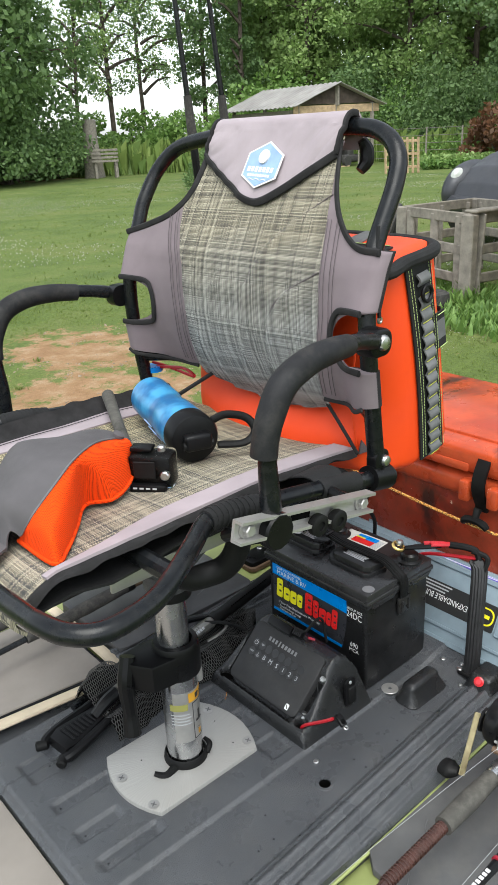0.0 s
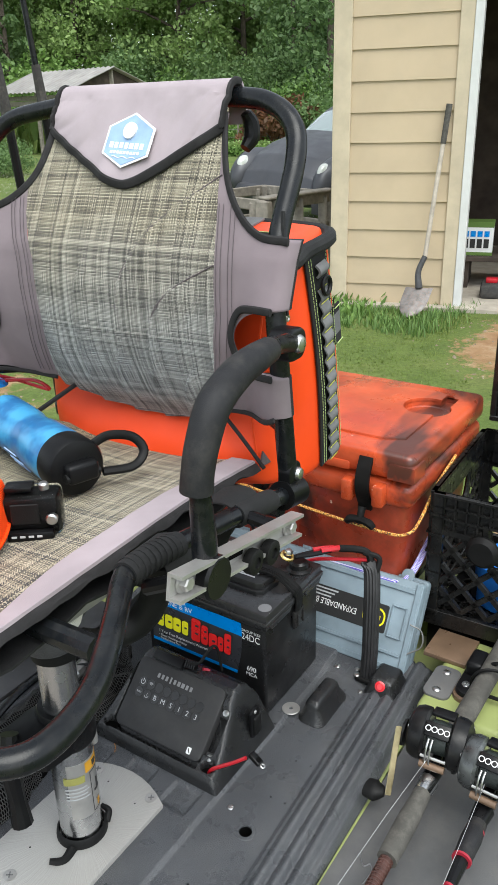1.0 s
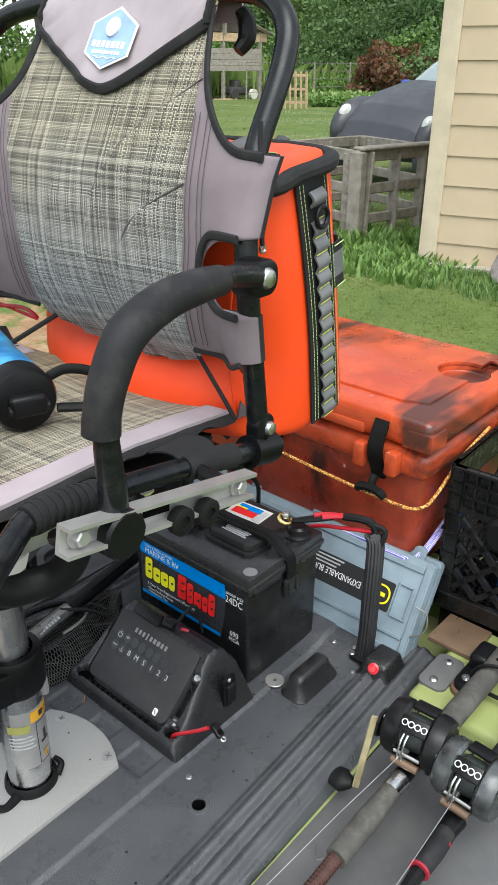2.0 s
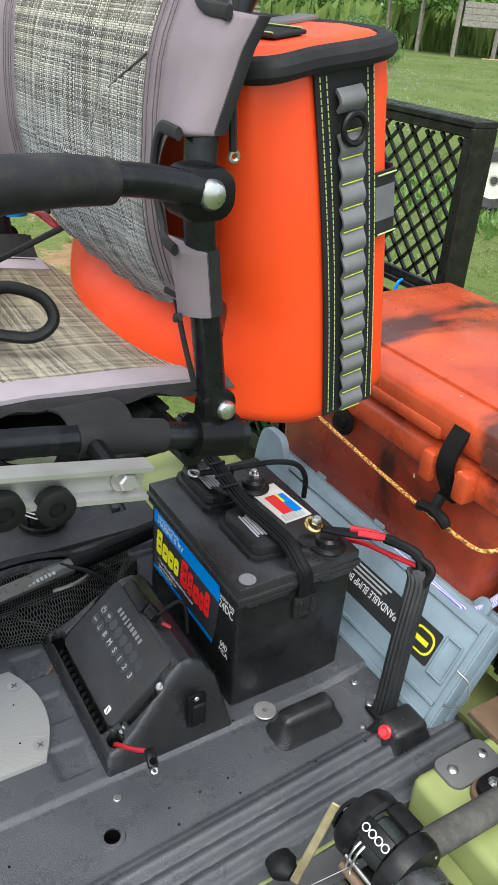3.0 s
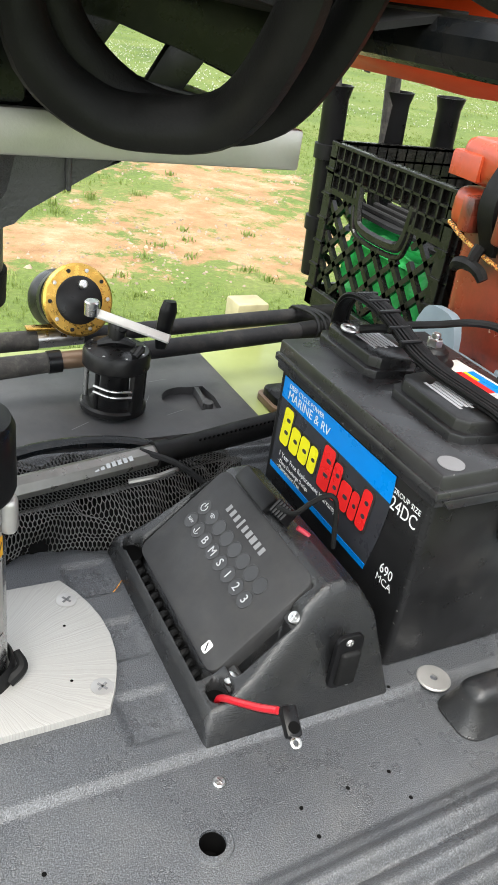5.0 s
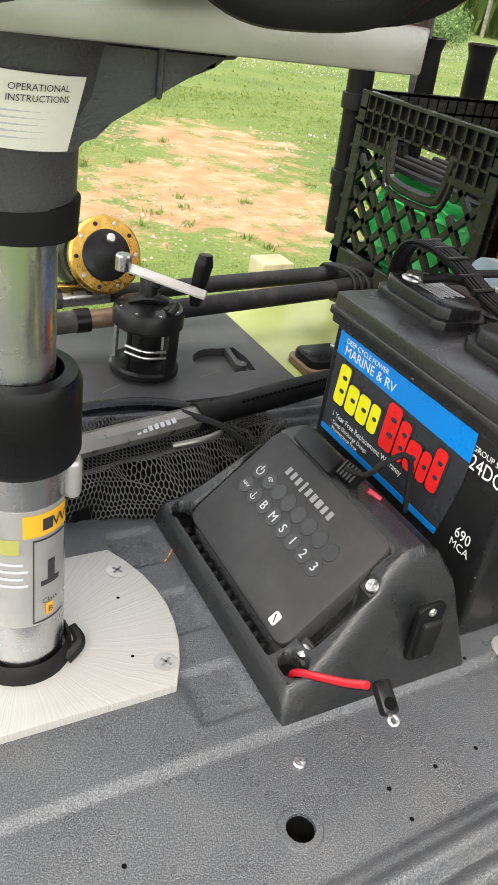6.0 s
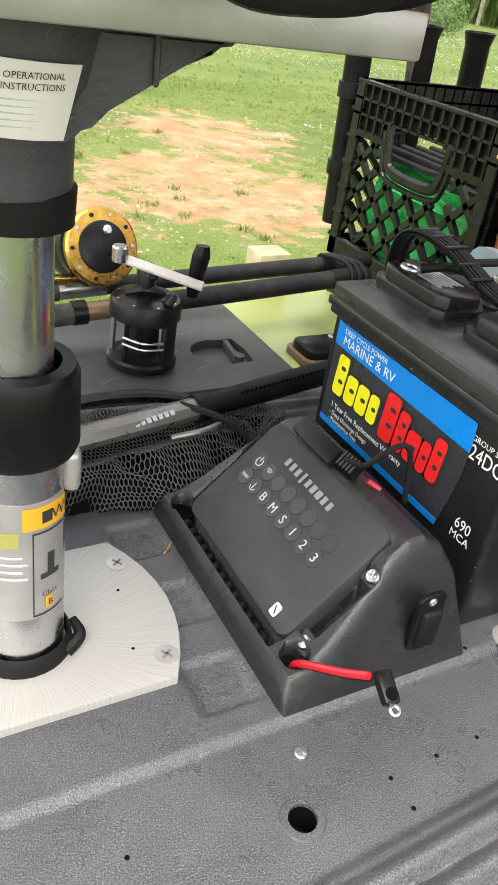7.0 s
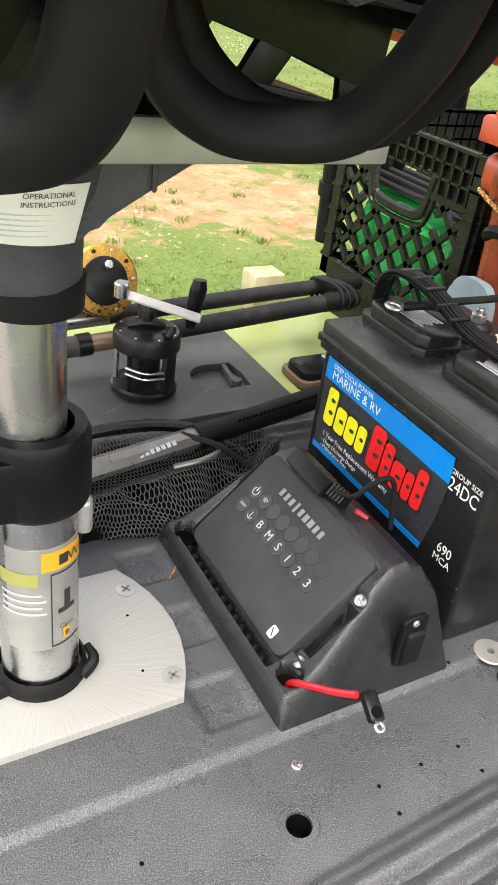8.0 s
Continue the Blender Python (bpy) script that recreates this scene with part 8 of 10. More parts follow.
part("front_panel", sheet(lambda u, v: cap_skin(u, v, hem_far, 0.035), 30, 16, 0.002), M["hat_grey"], cap_t, "grey cloth front panel")
crown = part("mesh_crown", sheet(lambda u, v: cap_skin(u, v, hem_near, -0.017), 60, 26, 0.002), M["hat_mesh"], cap_t, "bright orange open mesh")
part("edge_tape", sweep([cap_skin(u / 30, 1, hem_near, -0.017) for u in range(31)], 0.0028, 6, sub=1), M["hat_mesh"], crown)
part("seam_tape", sweep([cap_skin(u / 30, 0, hem_near, -0.017) + V((0, -0.001, 0.001)) for u in range(31)], 0.0014, 6, sub=1), M["web_grey"], crown)
part("brim", sheet(lambda u, v: along(hem_far[2:], u) + V((-0.055 * v * math.sin(math.pi * (0.1 + 0.8 * u)), -0.012 * v, 0.003 + 0.01 * math.sin(math.pi * u) * (1 - v))), 20, 8, 0.003), M["hat_grey"], cap_t)
part("top_button", lathe([(0.008, 0), (0.008, 0.004), (0.004, 0.006), (0, 0.006)], pose(-0.192, 0.187, 0.6, 20, 20, 0), 12), M["hat_grey"], cap_t)

bottle = thing("water_bottle", (-0.06, 0.28, 0.53), "translucent blue water bottle with black flip lid, on its side", "water bottle")
bA, bB = V((-0.014, 0.374, 0.57)), V((-0.08, 0.168, 0.568))
QM = aim(bA, bB - bA, (0, 0, 1))
L = (bB - bA).length
part("flask", lathe([(0, 0), (0.03, 0.0), (0.0345, 0.006), (0.0345, 0.07), (0.032, 0.08), (0.032, 0.11), (0.0345, 0.12), (0.036, L * 0.8), (0.033, L * 0.86), (0, L * 0.86)], QM, 36), M["bottle"], bottle)
lid_b = part("lid", lathe([(0.034, L * 0.84), (0.0365, L * 0.85), (0.0368, L * 0.975), (0.034, L), (0.022, L + 0.004), (0, L + 0.004)], QM, 36), M["black_plastic"], bottle)
part("spout", box((0.024, 0.04, 0.018), (0.0, 0.0, L + 0.01), 0.005, 3, QM), M["black_plastic"], lid_b)
part("spout_hinge", sweep([QM @ V((-0.004, -0.022, L + 0.012)), QM @ V((-0.004, 0.022, L + 0.012))], 0.006, 10, sub=1), M["rubber"], lid_b)
hp = [(0.015, -0.034, L * 0.9), (0.02, -0.056, L * 0.9), (0.012, -0.085, L * 0.93), (-0.006, -0.094, L * 0.98), (-0.02, -0.075, L * 1.0), (-0.018, -0.036, L * 0.97)]
part("carry_loop", sweep([QM @ V(p) for p in hp], 0.0062, 10, sub=5, flat=0.7), M["rubber"], lid_b)
b = bmesh.new()
for i in range(9):
    a = radians(100 + 12 * i)
    sweep([QM @ V((0.0365 * math.cos(a), 0.0365 * math.sin(a), 0.085 + 0.012 * (i % 3))), QM @ V((0.0365 * math.cos(a), 0.0365 * math.sin(a), 0.12 + 0.015 * (i % 2)))], 0.001, 5, sub=1, bm=b)
part("print_bars", b, M["logo_blue"], bottle)

gopro = thing("action_camera", (-0.15, 0.17, 0.535), "small black action camera in a clear case on the seat", "camera")
GM = pose(-0.166, 0.15, 0.5305, 0, 0, -52)
part("case", box((0.062, 0.034, 0.05), (0, 0, 0.027), 0.006, 3, GM), M["clear"], gopro)
cam_b = part("camera_body", box((0.056, 0.03, 0.042), (0, 0, 0.026), 0.003, 2, GM), M["black_plastic"], gopro)
part("screen", box((0.03, 0.002, 0.024), (-0.006, -0.0175, 0.03), 0.001, 1, GM), M["rubber"], cam_b)
part("button", lathe([(0.0065, 0), (0.0065, 0.005), (0.005, 0.007), (0, 0.007)], GM @ pose(0.022, -0.016, 0.024) @ pose(0, 0, 0, 90, 0, 0), 16), M["steel"], gopro)
part("button", lathe([(0.0055, 0), (0.0055, 0.006), (0.004, 0.008), (0, 0.008)], GM @ pose(0.014, 0, 0.051), 16), M["steel"], gopro)
part("latch", box((0.03, 0.02, 0.006), (-0.012, 0, 0.055), 0.002, 2, GM), M["black_plastic"], gopro)
part("base_foot", box((0.05, 0.012, 0.012), (-0.002, -0.018, 0.005), 0.003, 2, GM), M["black_plastic"], gopro)
b = bmesh.new()
for i in range(4):
    box((0.0055, 0.001, 0.002), (-0.019 + i * 0.009, -0.0245, 0.0065), 0, 1, GM, b)
part("print_bars", b, M["ink_grey"], gopro)
grip_t = thing("selfie_grip", (-0.11, 0.33, 0.535), "dark grey rubber handle grip lying on the seat", "handle grip")
part("grip", sweep([(-0.052, 0.446, 0.566), (-0.103, 0.335, 0.554), (-0.144, 0.245, 0.55)], [0.0105, 0.009, 0.0085], 12, sub=3), M["grip_grey"], grip_t)
part("collar", sweep([(-0.148, 0.25, 0.552), (-0.156, 0.234, 0.551)], 0.009, 12, sub=1), M["steel"], grip_t)


# ---- the yard ----
def ground_wave(x, y):
    return 0.02 * noise.noise(V((x * 0.35, y * 0.35, 7))) + 0.012 * noise.noise(V((x * 1.3, y * 1.3, 2)))


k = Nodes("lawn_and_dirt", 0.95)
sep = k.add("ShaderNodeSeparateXYZ")
k.link(k.co, sep.inputs[0])


def patch(cx, cy, rx, ry):
    a = k.math("POWER", k.math("DIVIDE", k.math("SUBTRACT", sep.outputs[0], cx), rx), 2.0)
    c = k.math("POWER", k.math("DIVIDE", k.math("SUBTRACT", sep.outputs[1], cy), ry), 2.0)
    return k.math("SUBTRACT", 1.0, k.math("ADD", a, c))


bare = k.math("MAXIMUM", k.math("MAXIMUM", patch(1.75, 3.75, 1.0, 1.1), patch(2.35, 5.0, 0.9, 0.9)), k.math("MAXIMUM", patch(0.8, 3.4, 0.7, 0.6), k.math("MAXIMUM", patch(17.6, 35.6, 5.0, 1.5), k.math("MAXIMUM", patch(4.9, 0.9, 1.0, 0.5), patch(1.7, 0.0, 0.8, 0.7)))))
bare = k.math("MAXIMUM", k.math("MULTIPLY", bare, 0.9), -0.35)
scatter = k.math("ADD", bare, k.math("MULTIPLY", k.math("SUBTRACT", k.noise(3.2, 10, 0.78), 0.5), 5.0))
dirt_f = k.ramp(scatter, (0.3, 0.0), (0.66, 1.0))
grass_c = k.ramp(k.noise(0.7, 6, 0.7), (0.3, (0.066, 0.112, 0.016)), (0.5, (0.118, 0.17, 0.028)), (0.72, (0.18, 0.2, 0.056)))
fine = k.ramp(k.noise(38.0, 4, 0.7), (0.3, 0.45), (0.7, 1.0))
mult = k.add("ShaderNodeMix")
mult.data_type, mult.blend_type = "RGBA", "MULTIPLY"
mult.inputs[0].default_value = 0.85
k.link(grass_c, mult.inputs[6])
k.link(fine, mult.inputs[7])
dirt_c = k.ramp(k.noise(6.0, 7, 0.7), (0.3, (0.2, 0.105, 0.046)), (0.5, (0.28, 0.165, 0.08)), (0.7, (0.36, 0.26, 0.16)))
k.colour(k.mix(dirt_f, mult.outputs[2], dirt_c))
k.bump(k.noise(45.0, 5, 0.7), 0.6, 0.03)
M["ground"] = k.m


def leafy(name, dark, light, trans=0.4):
    k = Nodes(name, 0.6)
    g = k.add("ShaderNodeNewGeometry")
    o = k.add("ShaderNodeObjectInfo")
    f = k.math("ADD", k.math("MULTIPLY", g.outputs["Random Per Island"], 0.7), k.math("MULTIPLY", o.outputs["Random"], 0.3))
    k.colour(k.ramp(f, (0.1, dark), (0.9, light)))
    k.b.inputs["Subsurface Weight"].default_value = 0.0
    k.b.inputs["Transmission Weight"].default_value = 0.0
    t = k.add("ShaderNodeBsdfTranslucent")
    mixs = k.add("ShaderNodeMixShader", Fac=trans)
    k.link(k.ramp(f, (0.1, dark), (0.9, light)), t.inputs["Color"])
    k.link(k.b.outputs[0], mixs.inputs[1])
    k.link(t.outputs[0], mixs.inputs[2])
    k.link(mixs.outputs[0], k.t.nodes["Material Output"].inputs["Surface"])
    return k.m


M["leaf"] = leafy("tree_leaves", (0.185, 0.285, 0.095), (0.33, 0.46, 0.15))
M["leaf_dark"] = leafy("dark_tree_leaves", (0.1, 0.175, 0.064), (0.185, 0.285, 0.098))
M["leaf_light"] = leafy("bright_shrub_leaves", (0.09, 0.18, 0.035), (0.25, 0.39, 0.1))
M["leaf_red"] = leafy("rusty_shrub_leaves", (0.11, 0.06, 0.03), (0.22, 0.1, 0.05))
M["blade"] = leafy("grass_blades", (0.125, 0.18, 0.035), (0.22, 0.275, 0.07), 0.45)
M["lush"] = leafy("lush_long_grass", (0.055, 0.12, 0.025), (0.17, 0.28, 0.07), 0.3)
M["weed"] = leafy("tall_weeds", (0.12, 0.2, 0.04), (0.33, 0.42, 0.12), 0.3)
M["clover"] = worn("clover_flower", (0.34, 0.35, 0.28), 0.8, spread=0.1, scale=40)
M["bark"] = worn("tree_bark", (0.09, 0.07, 0.055), 0.9, spread=0.4, scale=3, grain=25, relief=0.8, depth=0.03)
M["old_wood"] = worn("weathered_wood", (0.24, 0.215, 0.18), 0.85, spread=0.3, scale=12, grain=90, relief=0.5, depth=0.003)
M["pallet_wood"] = worn("pallet_wood", (0.42, 0.3, 0.18), 0.85, spread=0.25, scale=8, grain=60, relief=0.4, depth=0.003)
M["siding"] = worn("tan_siding_paint", (0.47, 0.37, 0.245), 0.6, spread=0.06, scale=2.5, grain=130, relief=0.15, depth=0.002, dust=0.1)
M["trim_paint"] = worn("cream_trim_paint", (0.5, 0.42, 0.3), 0.6, spread=0.1, scale=6, grain=90, relief=0.25, depth=0.002, dust=0.2)
M["white_paint"] = worn("white_post_paint", (0.58, 0.58, 0.57), 0.5, spread=0.06, scale=7, dust=0.1)
M["concrete"] = worn("concrete", (0.38, 0.34, 0.28), 0.9, spread=0.2, scale=8, grain=60, relief=0.4, depth=0.004)
M["tin"] = worn("tin_roof", (0.34, 0.325, 0.31), 0.42, 0.4, spread=0.25, scale=1.5, grain=20, relief=0.1, dust=0.25, dust_c=(0.3, 0.22, 0.16))
M["car_paint"] = worn("matte_dark_car_paint", (0.05, 0.052, 0.06), 0.42, 0.2, spread=0.12, scale=3, dust=0.05)
M["car_blue"] = worn("blue_car_paint", (0.04, 0.08, 0.4), 0.35, 0.2, spread=0.1, scale=3)
M["teal"] = worn("teal_plastic", (0.01, 0.14, 0.09), 0.4, scale=10)
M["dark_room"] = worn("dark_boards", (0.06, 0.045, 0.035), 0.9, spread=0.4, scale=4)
M["steel_rust"] = worn("worn_shovel_steel", (0.17, 0.16, 0.155), 0.55, 0.5, spread=0.3, scale=20, dust=0.3, dust_c=(0.4, 0.2, 0.12))
M["ash"] = worn("weathered_ash_handle", (0.42, 0.37, 0.31), 0.7, spread=0.25, scale=12, grain=300, relief=0.3, dust=0.2)
M["pebble"] = worn("pale_pebble", (0.23, 0.18, 0.13), 0.85, spread=0.4, scale=9, grain=300, relief=0.3)
M["tyre"] = worn("tyre_rubber", (0.035, 0.034, 0.033), 0.8, spread=0.3, scale=10, grain=80, relief=0.4, depth=0.003, dust=0.15)
M["rim"] = worn("dirty_white_rim", (0.6, 0.58, 0.5), 0.5, spread=0.15, scale=14, dust=0.3)
k = Nodes("car_glass", 0.05)
k.colour((0.35, 0.42, 0.42))
k.b.inputs["Metallic"].default_value = 0.0
k.b.inputs["Transmission Weight"].default_value = 0.4
k.b.inputs["Coat Weight"].default_value = 1.0
M["car_glass"] = k.m
k = Nodes("headlamp_glass", 0.08)
k.colour((0.48, 0.5, 0.46))
k.b.inputs["Coat Weight"].default_value = 1.0
M["headlamp"] = k.m

# ground: one sheet, finer near the boat, flat to the horizon
def steps():
    out = [-900, -400, -180, -90, -50, -30, -18, -10]
    v = -6.0
    while v < 12:
        out.append(v)
        v += 0.16
    return out + [12, 14, 17, 20, 25, 32, 42, 60, 90, 180, 400, 900]


gx = steps()
verts = [(x, y, GROUND + (ground_wave(x, y) if max(abs(x), abs(y)) < 14 else 0)) for x in gx for y in gx]
n = len(gx)
faces = [(i * n + j, (i + 1) * n + j, (i + 1) * n + j + 1, i * n + j + 1) for i in range(n - 1) for j in range(n - 1)]
me = bpy.data.meshes.new("ground")
me.from_pydata(verts, [], faces)
me.materials.append(M["ground"])
for p in me.polygons:
    p.use_smooth = True
tagged(new("ground", me), "patchy green lawn with bare reddish dirt and clover", "ground", kind="structure")


def bare_ground(x, y):
    """Roughly where the dirt shows, for thinning the blades."""
    v = -0.35
    for cx, cy, rx, ry in ((1.75, 3.75, 1.0, 1.1), (2.35, 5.0, 0.9, 0.9), (0.8, 3.4, 0.7, 0.6), (4.9, 0.9, 1.0, 0.5), (1.7, 0.0, 0.8, 0.7)):
        v = max(v, 0.9 * (1 - ((x - cx) / rx) ** 2 - ((y - cy) / ry) ** 2))
    return v + 0.35 * noise.noise(V((x * 2, y * 2, 4)))


def scatter_blades(name, count, area, size, mat, label, category, thin=True, wide=0.006, clump=5):
    """Many narrow bent blades as one mesh."""
    rnd = random.Random(hash_of(name))
    vs, fs = [], []
    x0, x1, y0, y1 = area
    made = 0
    while made < count:
        cx, cy = rnd.uniform(x0, x1), rnd.uniform(y0, y1)
        if not sight(cx, cy):
            continue
        if thin and bare_ground(cx, cy) > -0.1 + rnd.random() * 0.35:
            made += 0.15
            continue
        big = 0.6 + 0.8 * max(0, noise.noise(V((cx * 1.1, cy * 1.1, 9)))) + 0.3 * rnd.random()
        for _ in range(clump):
            x, y = cx + rnd.gauss(0, size * 0.5), cy + rnd.gauss(0, size * 0.5)
            a, h = rnd.uniform(0, 6.28), size * big * rnd.uniform(0.5, 1.2)
            dx, dy = math.cos(a), math.sin(a)
            w, bend = wide * rnd.uniform(0.6, 1.4), h * rnd.uniform(0.2, 0.9)
            z = GROUND + (ground_wave(x, y) if max(abs(x), abs(y)) < 12 else 0) - 0.004
            i = len(vs)
            vs += [(x - dy * w, y + dx * w, z), (x + dy * w, y - dx * w, z), (x + dx * bend * 0.4 + dy * w * 0.7, y + dy * bend * 0.4 - dx * w * 0.7, z + h * 0.6), (x + dx * bend * 0.4 - dy * w * 0.7, y + dy * bend * 0.4 + dx * w * 0.7, z + h * 0.6), (x + dx * bend, y + dy * bend, z + h)]
            fs += [(i, i + 1, i + 2, i + 3), (i + 3, i + 2, i + 4)]
        made += 1
    me = bpy.data.meshes.new(name)
    me.from_pydata(vs, [], fs)
    me.materials.append(mat)
    tagged(new(name, me), label, category, kind="stuff")


def hash_of(s):
    return sum((i + 1) * ord(c) for i, c in enumerate(s))


def sight(x, y):
    """The wedge of yard that lies beyond the boat's stern and starboard side."""
    return (y > 0.95 or x > 1.1) and -1 < x and math.degrees(math.atan2(y + 0.3, x + 0.4)) < 92


scatter_blades("grass", 26000, (-0.8, 7.5, 0.9, 7.5), 0.022, M["blade"], "short green grass blades on the lawn", "grass", clump=6, wide=0.002)
scatter_blades("grass", 9000, (0, 22, 0.5, 26), 0.04, M["blade"], "green grass tufts farther out on the lawn", "grass", clump=5, wide=0.005)
scatter_blades("weeds", 500, (4.6, 6.6, 2.2, 5.4), 0.13, M["leaf_light"], "leafy weeds round the wooden bin", "weeds", False, 0.02, 6)
scatter_blades("weeds", 330, (4.7, 5.9, 1.5, 2.9), 0.085, M["lush"], "long grass along the foot of the wall", "grass", False, 0.005, 9)
def gravel(count, seed):
    """Small pale pebbles strewn over the bare patches, as one mesh."""
    rnd = random.Random(seed)
    vs, fs = [], []
    made = 0
    while made < count:
        x, y = rnd.uniform(0.2, 3.4), rnd.uniform(2.8, 6.0)
        if rnd.random() < 0.35:
            x, y = (rnd.uniform(3.2, 6.2), rnd.uniform(0.2, 1.9)) if rnd.random() < 0.6 else (rnd.uniform(0.95, 2.4), rnd.uniform(-0.6, 0.6))
        if bare_ground(x, y) < 0.0 or noise.noise(V((x * 2.1, y * 2.1, 4))) < -0.05:
            made += 0.05
            continue
        r = rnd.uniform(0.004, 0.011) * (1.7 if rnd.random() < 0.06 else 1)
        z = GROUND + ground_wave(x, y) + r * 0.25
        i = len(vs)
        for k_ in range(6):
            a = k_ * math.pi / 3 + rnd.uniform(-0.3, 0.3)
            q = r * rnd.uniform(0.7, 1.25)
            vs.append((x + q * math.cos(a), y + q * math.sin(a), z - r * 0.3))
        for k_ in range(3):
            a = k_ * math.pi * 2 / 3 + rnd.uniform(-0.4, 0.4)
            vs.append((x + r * 0.5 * math.cos(a), y + r * 0.5 * math.sin(a), z + r * rnd.uniform(0.3, 0.6)))
        fs.append((i + 6, i + 7, i + 8))
        for k_ in range(3):
            fs += [(i + 2 * k_, i + 2 * k_ + 1, i + 6 + k_), (i + 2 * k_ + 1, i + (2 * k_ + 2) % 6, i + 6 + (k_ + 1) % 3), (i + 2 * k_ + 1, i + 6 + (k_ + 1) % 3, i + 6 + k_)]
        made += 1
    me = bpy.data.meshes.new("gravel")
    me.from_pydata(vs, [], fs)
    me.materials.append(M["pebble"])
    tagged(new("gravel", me), "small pale pebbles strewn on the bare dirt", "gravel", kind="stuff")


gravel(900, 5)
scatter_blades("weeds", 26, (0.8, 2.9, 2.4, 5.2), 0.045, M["blade"], "small leafy weeds growing out of the bare dirt", "weeds", False, 0.0035, 30)
# white clover heads
rnd = random.Random(5)
vs, fs = [], []
while len(vs) < 6 * 9000:
    near = rnd.random() < 0.12
    x, y = (rnd.uniform(0.2, 4.5), rnd.uniform(1.2, 4.5)) if near else (rnd.uniform(1, 24), rnd.uniform(4, 26))
    if not sight(x, y) or bare_ground(x, y) > 0 or noise.noise(V((x * 0.35, y * 0.35, 1))) < 0.08:
        continue
    r = rnd.uniform(0.0035, 0.0055) if near else rnd.uniform(0.007, 0.013)
    z = GROUND + ground_wave(x, y) * (1 if max(x, y) < 14 else 0) + rnd.uniform(0.03, 0.06)
    i = len(vs)
    vs += [(x + r, y, z), (x, y + r, z), (x - r, y, z), (x, y - r, z), (x, y, z + r), (x, y, z - r)]
    fs += [(i + a, i + c, i + e) for a, c in ((0, 1), (1, 2), (2, 3), (3, 0)) for e in (4, 5)]
me = bpy.data.meshes.new("clover_flowers")
me.from_pydata(vs, [], fs)
me.materials.append(M["clover"])
tagged(new("clover_flowers", me), "small white clover flowers scattered over the lawn", "flowers", kind="stuff")
# pale stones on the bare dirt
vs, fs = [], []
for _ in range(170):
    x, y = rnd.gauss(1.35, 0.45), rnd.gauss(3.2, 0.35)
    if rnd.random() < 0.35:
        x, y = rnd.gauss(4.9, 0.5), rnd.gauss(1.1, 0.5)
    r = rnd.uniform(0.004, 0.013)
    z = GROUND + ground_wave(x, y)
    i = len(vs)
    vs += [(x + r * rnd.uniform(0.7, 1.3), y, z), (x, y + r * rnd.uniform(0.7, 1.3), z), (x - r, y, z), (x, y - r, z), (x, y, z + r * 0.7), (x, y, z - r * 0.5)]
    fs += [(i + a, i + c, i + e) for a, c in ((0, 1), (1, 2), (2, 3), (3, 0)) for e in (4, 5)]
me = bpy.data.meshes.new("stones")
me.from_pydata(vs, [], fs)
me.materials.append(M["pebble"])
tagged(new("stones", me), "pale pebbles lying on the bare dirt", "stones", kind="stuff")


# ---- trees ----
def crown_mesh(name, blobs, leaves, size, seed, mat):
    """Leaf quads gathered round many clump centres."""
    r = np.random.RandomState(seed)
    pts = []
    per = leaves // len(blobs)
    for c, rad in blobs:
        d = r.normal(size=(per, 3))
        d /= np.linalg.norm(d, axis=1)[:, None]
        rr = rad * r.uniform(0.35, 1.0, per)[:, None] ** 0.6
        pts.append(np.array(c) + d * rr * np.array((1, 1, 0.75)))
    p = np.concatenate(pts)
    m = len(p)
    a = r.normal(size=(m, 3))
    a /= np.linalg.norm(a, axis=1)[:, None]
    b = np.cross(a, r.normal(size=(m, 3)))
    b /= np.linalg.norm(b, axis=1)[:, None]
    s = size * r.uniform(0.5, 1.3, m)[:, None]
    v = np.stack([p - a * s, p + b * s * 0.6, p + a * s, p - b * s * 0.6], 1).reshape(-1, 3)
    me = bpy.data.meshes.new(name)
    me.from_pydata(v.tolist(), [], np.arange(m * 4).reshape(-1, 4).tolist())
    me.materials.append(mat)
    return me


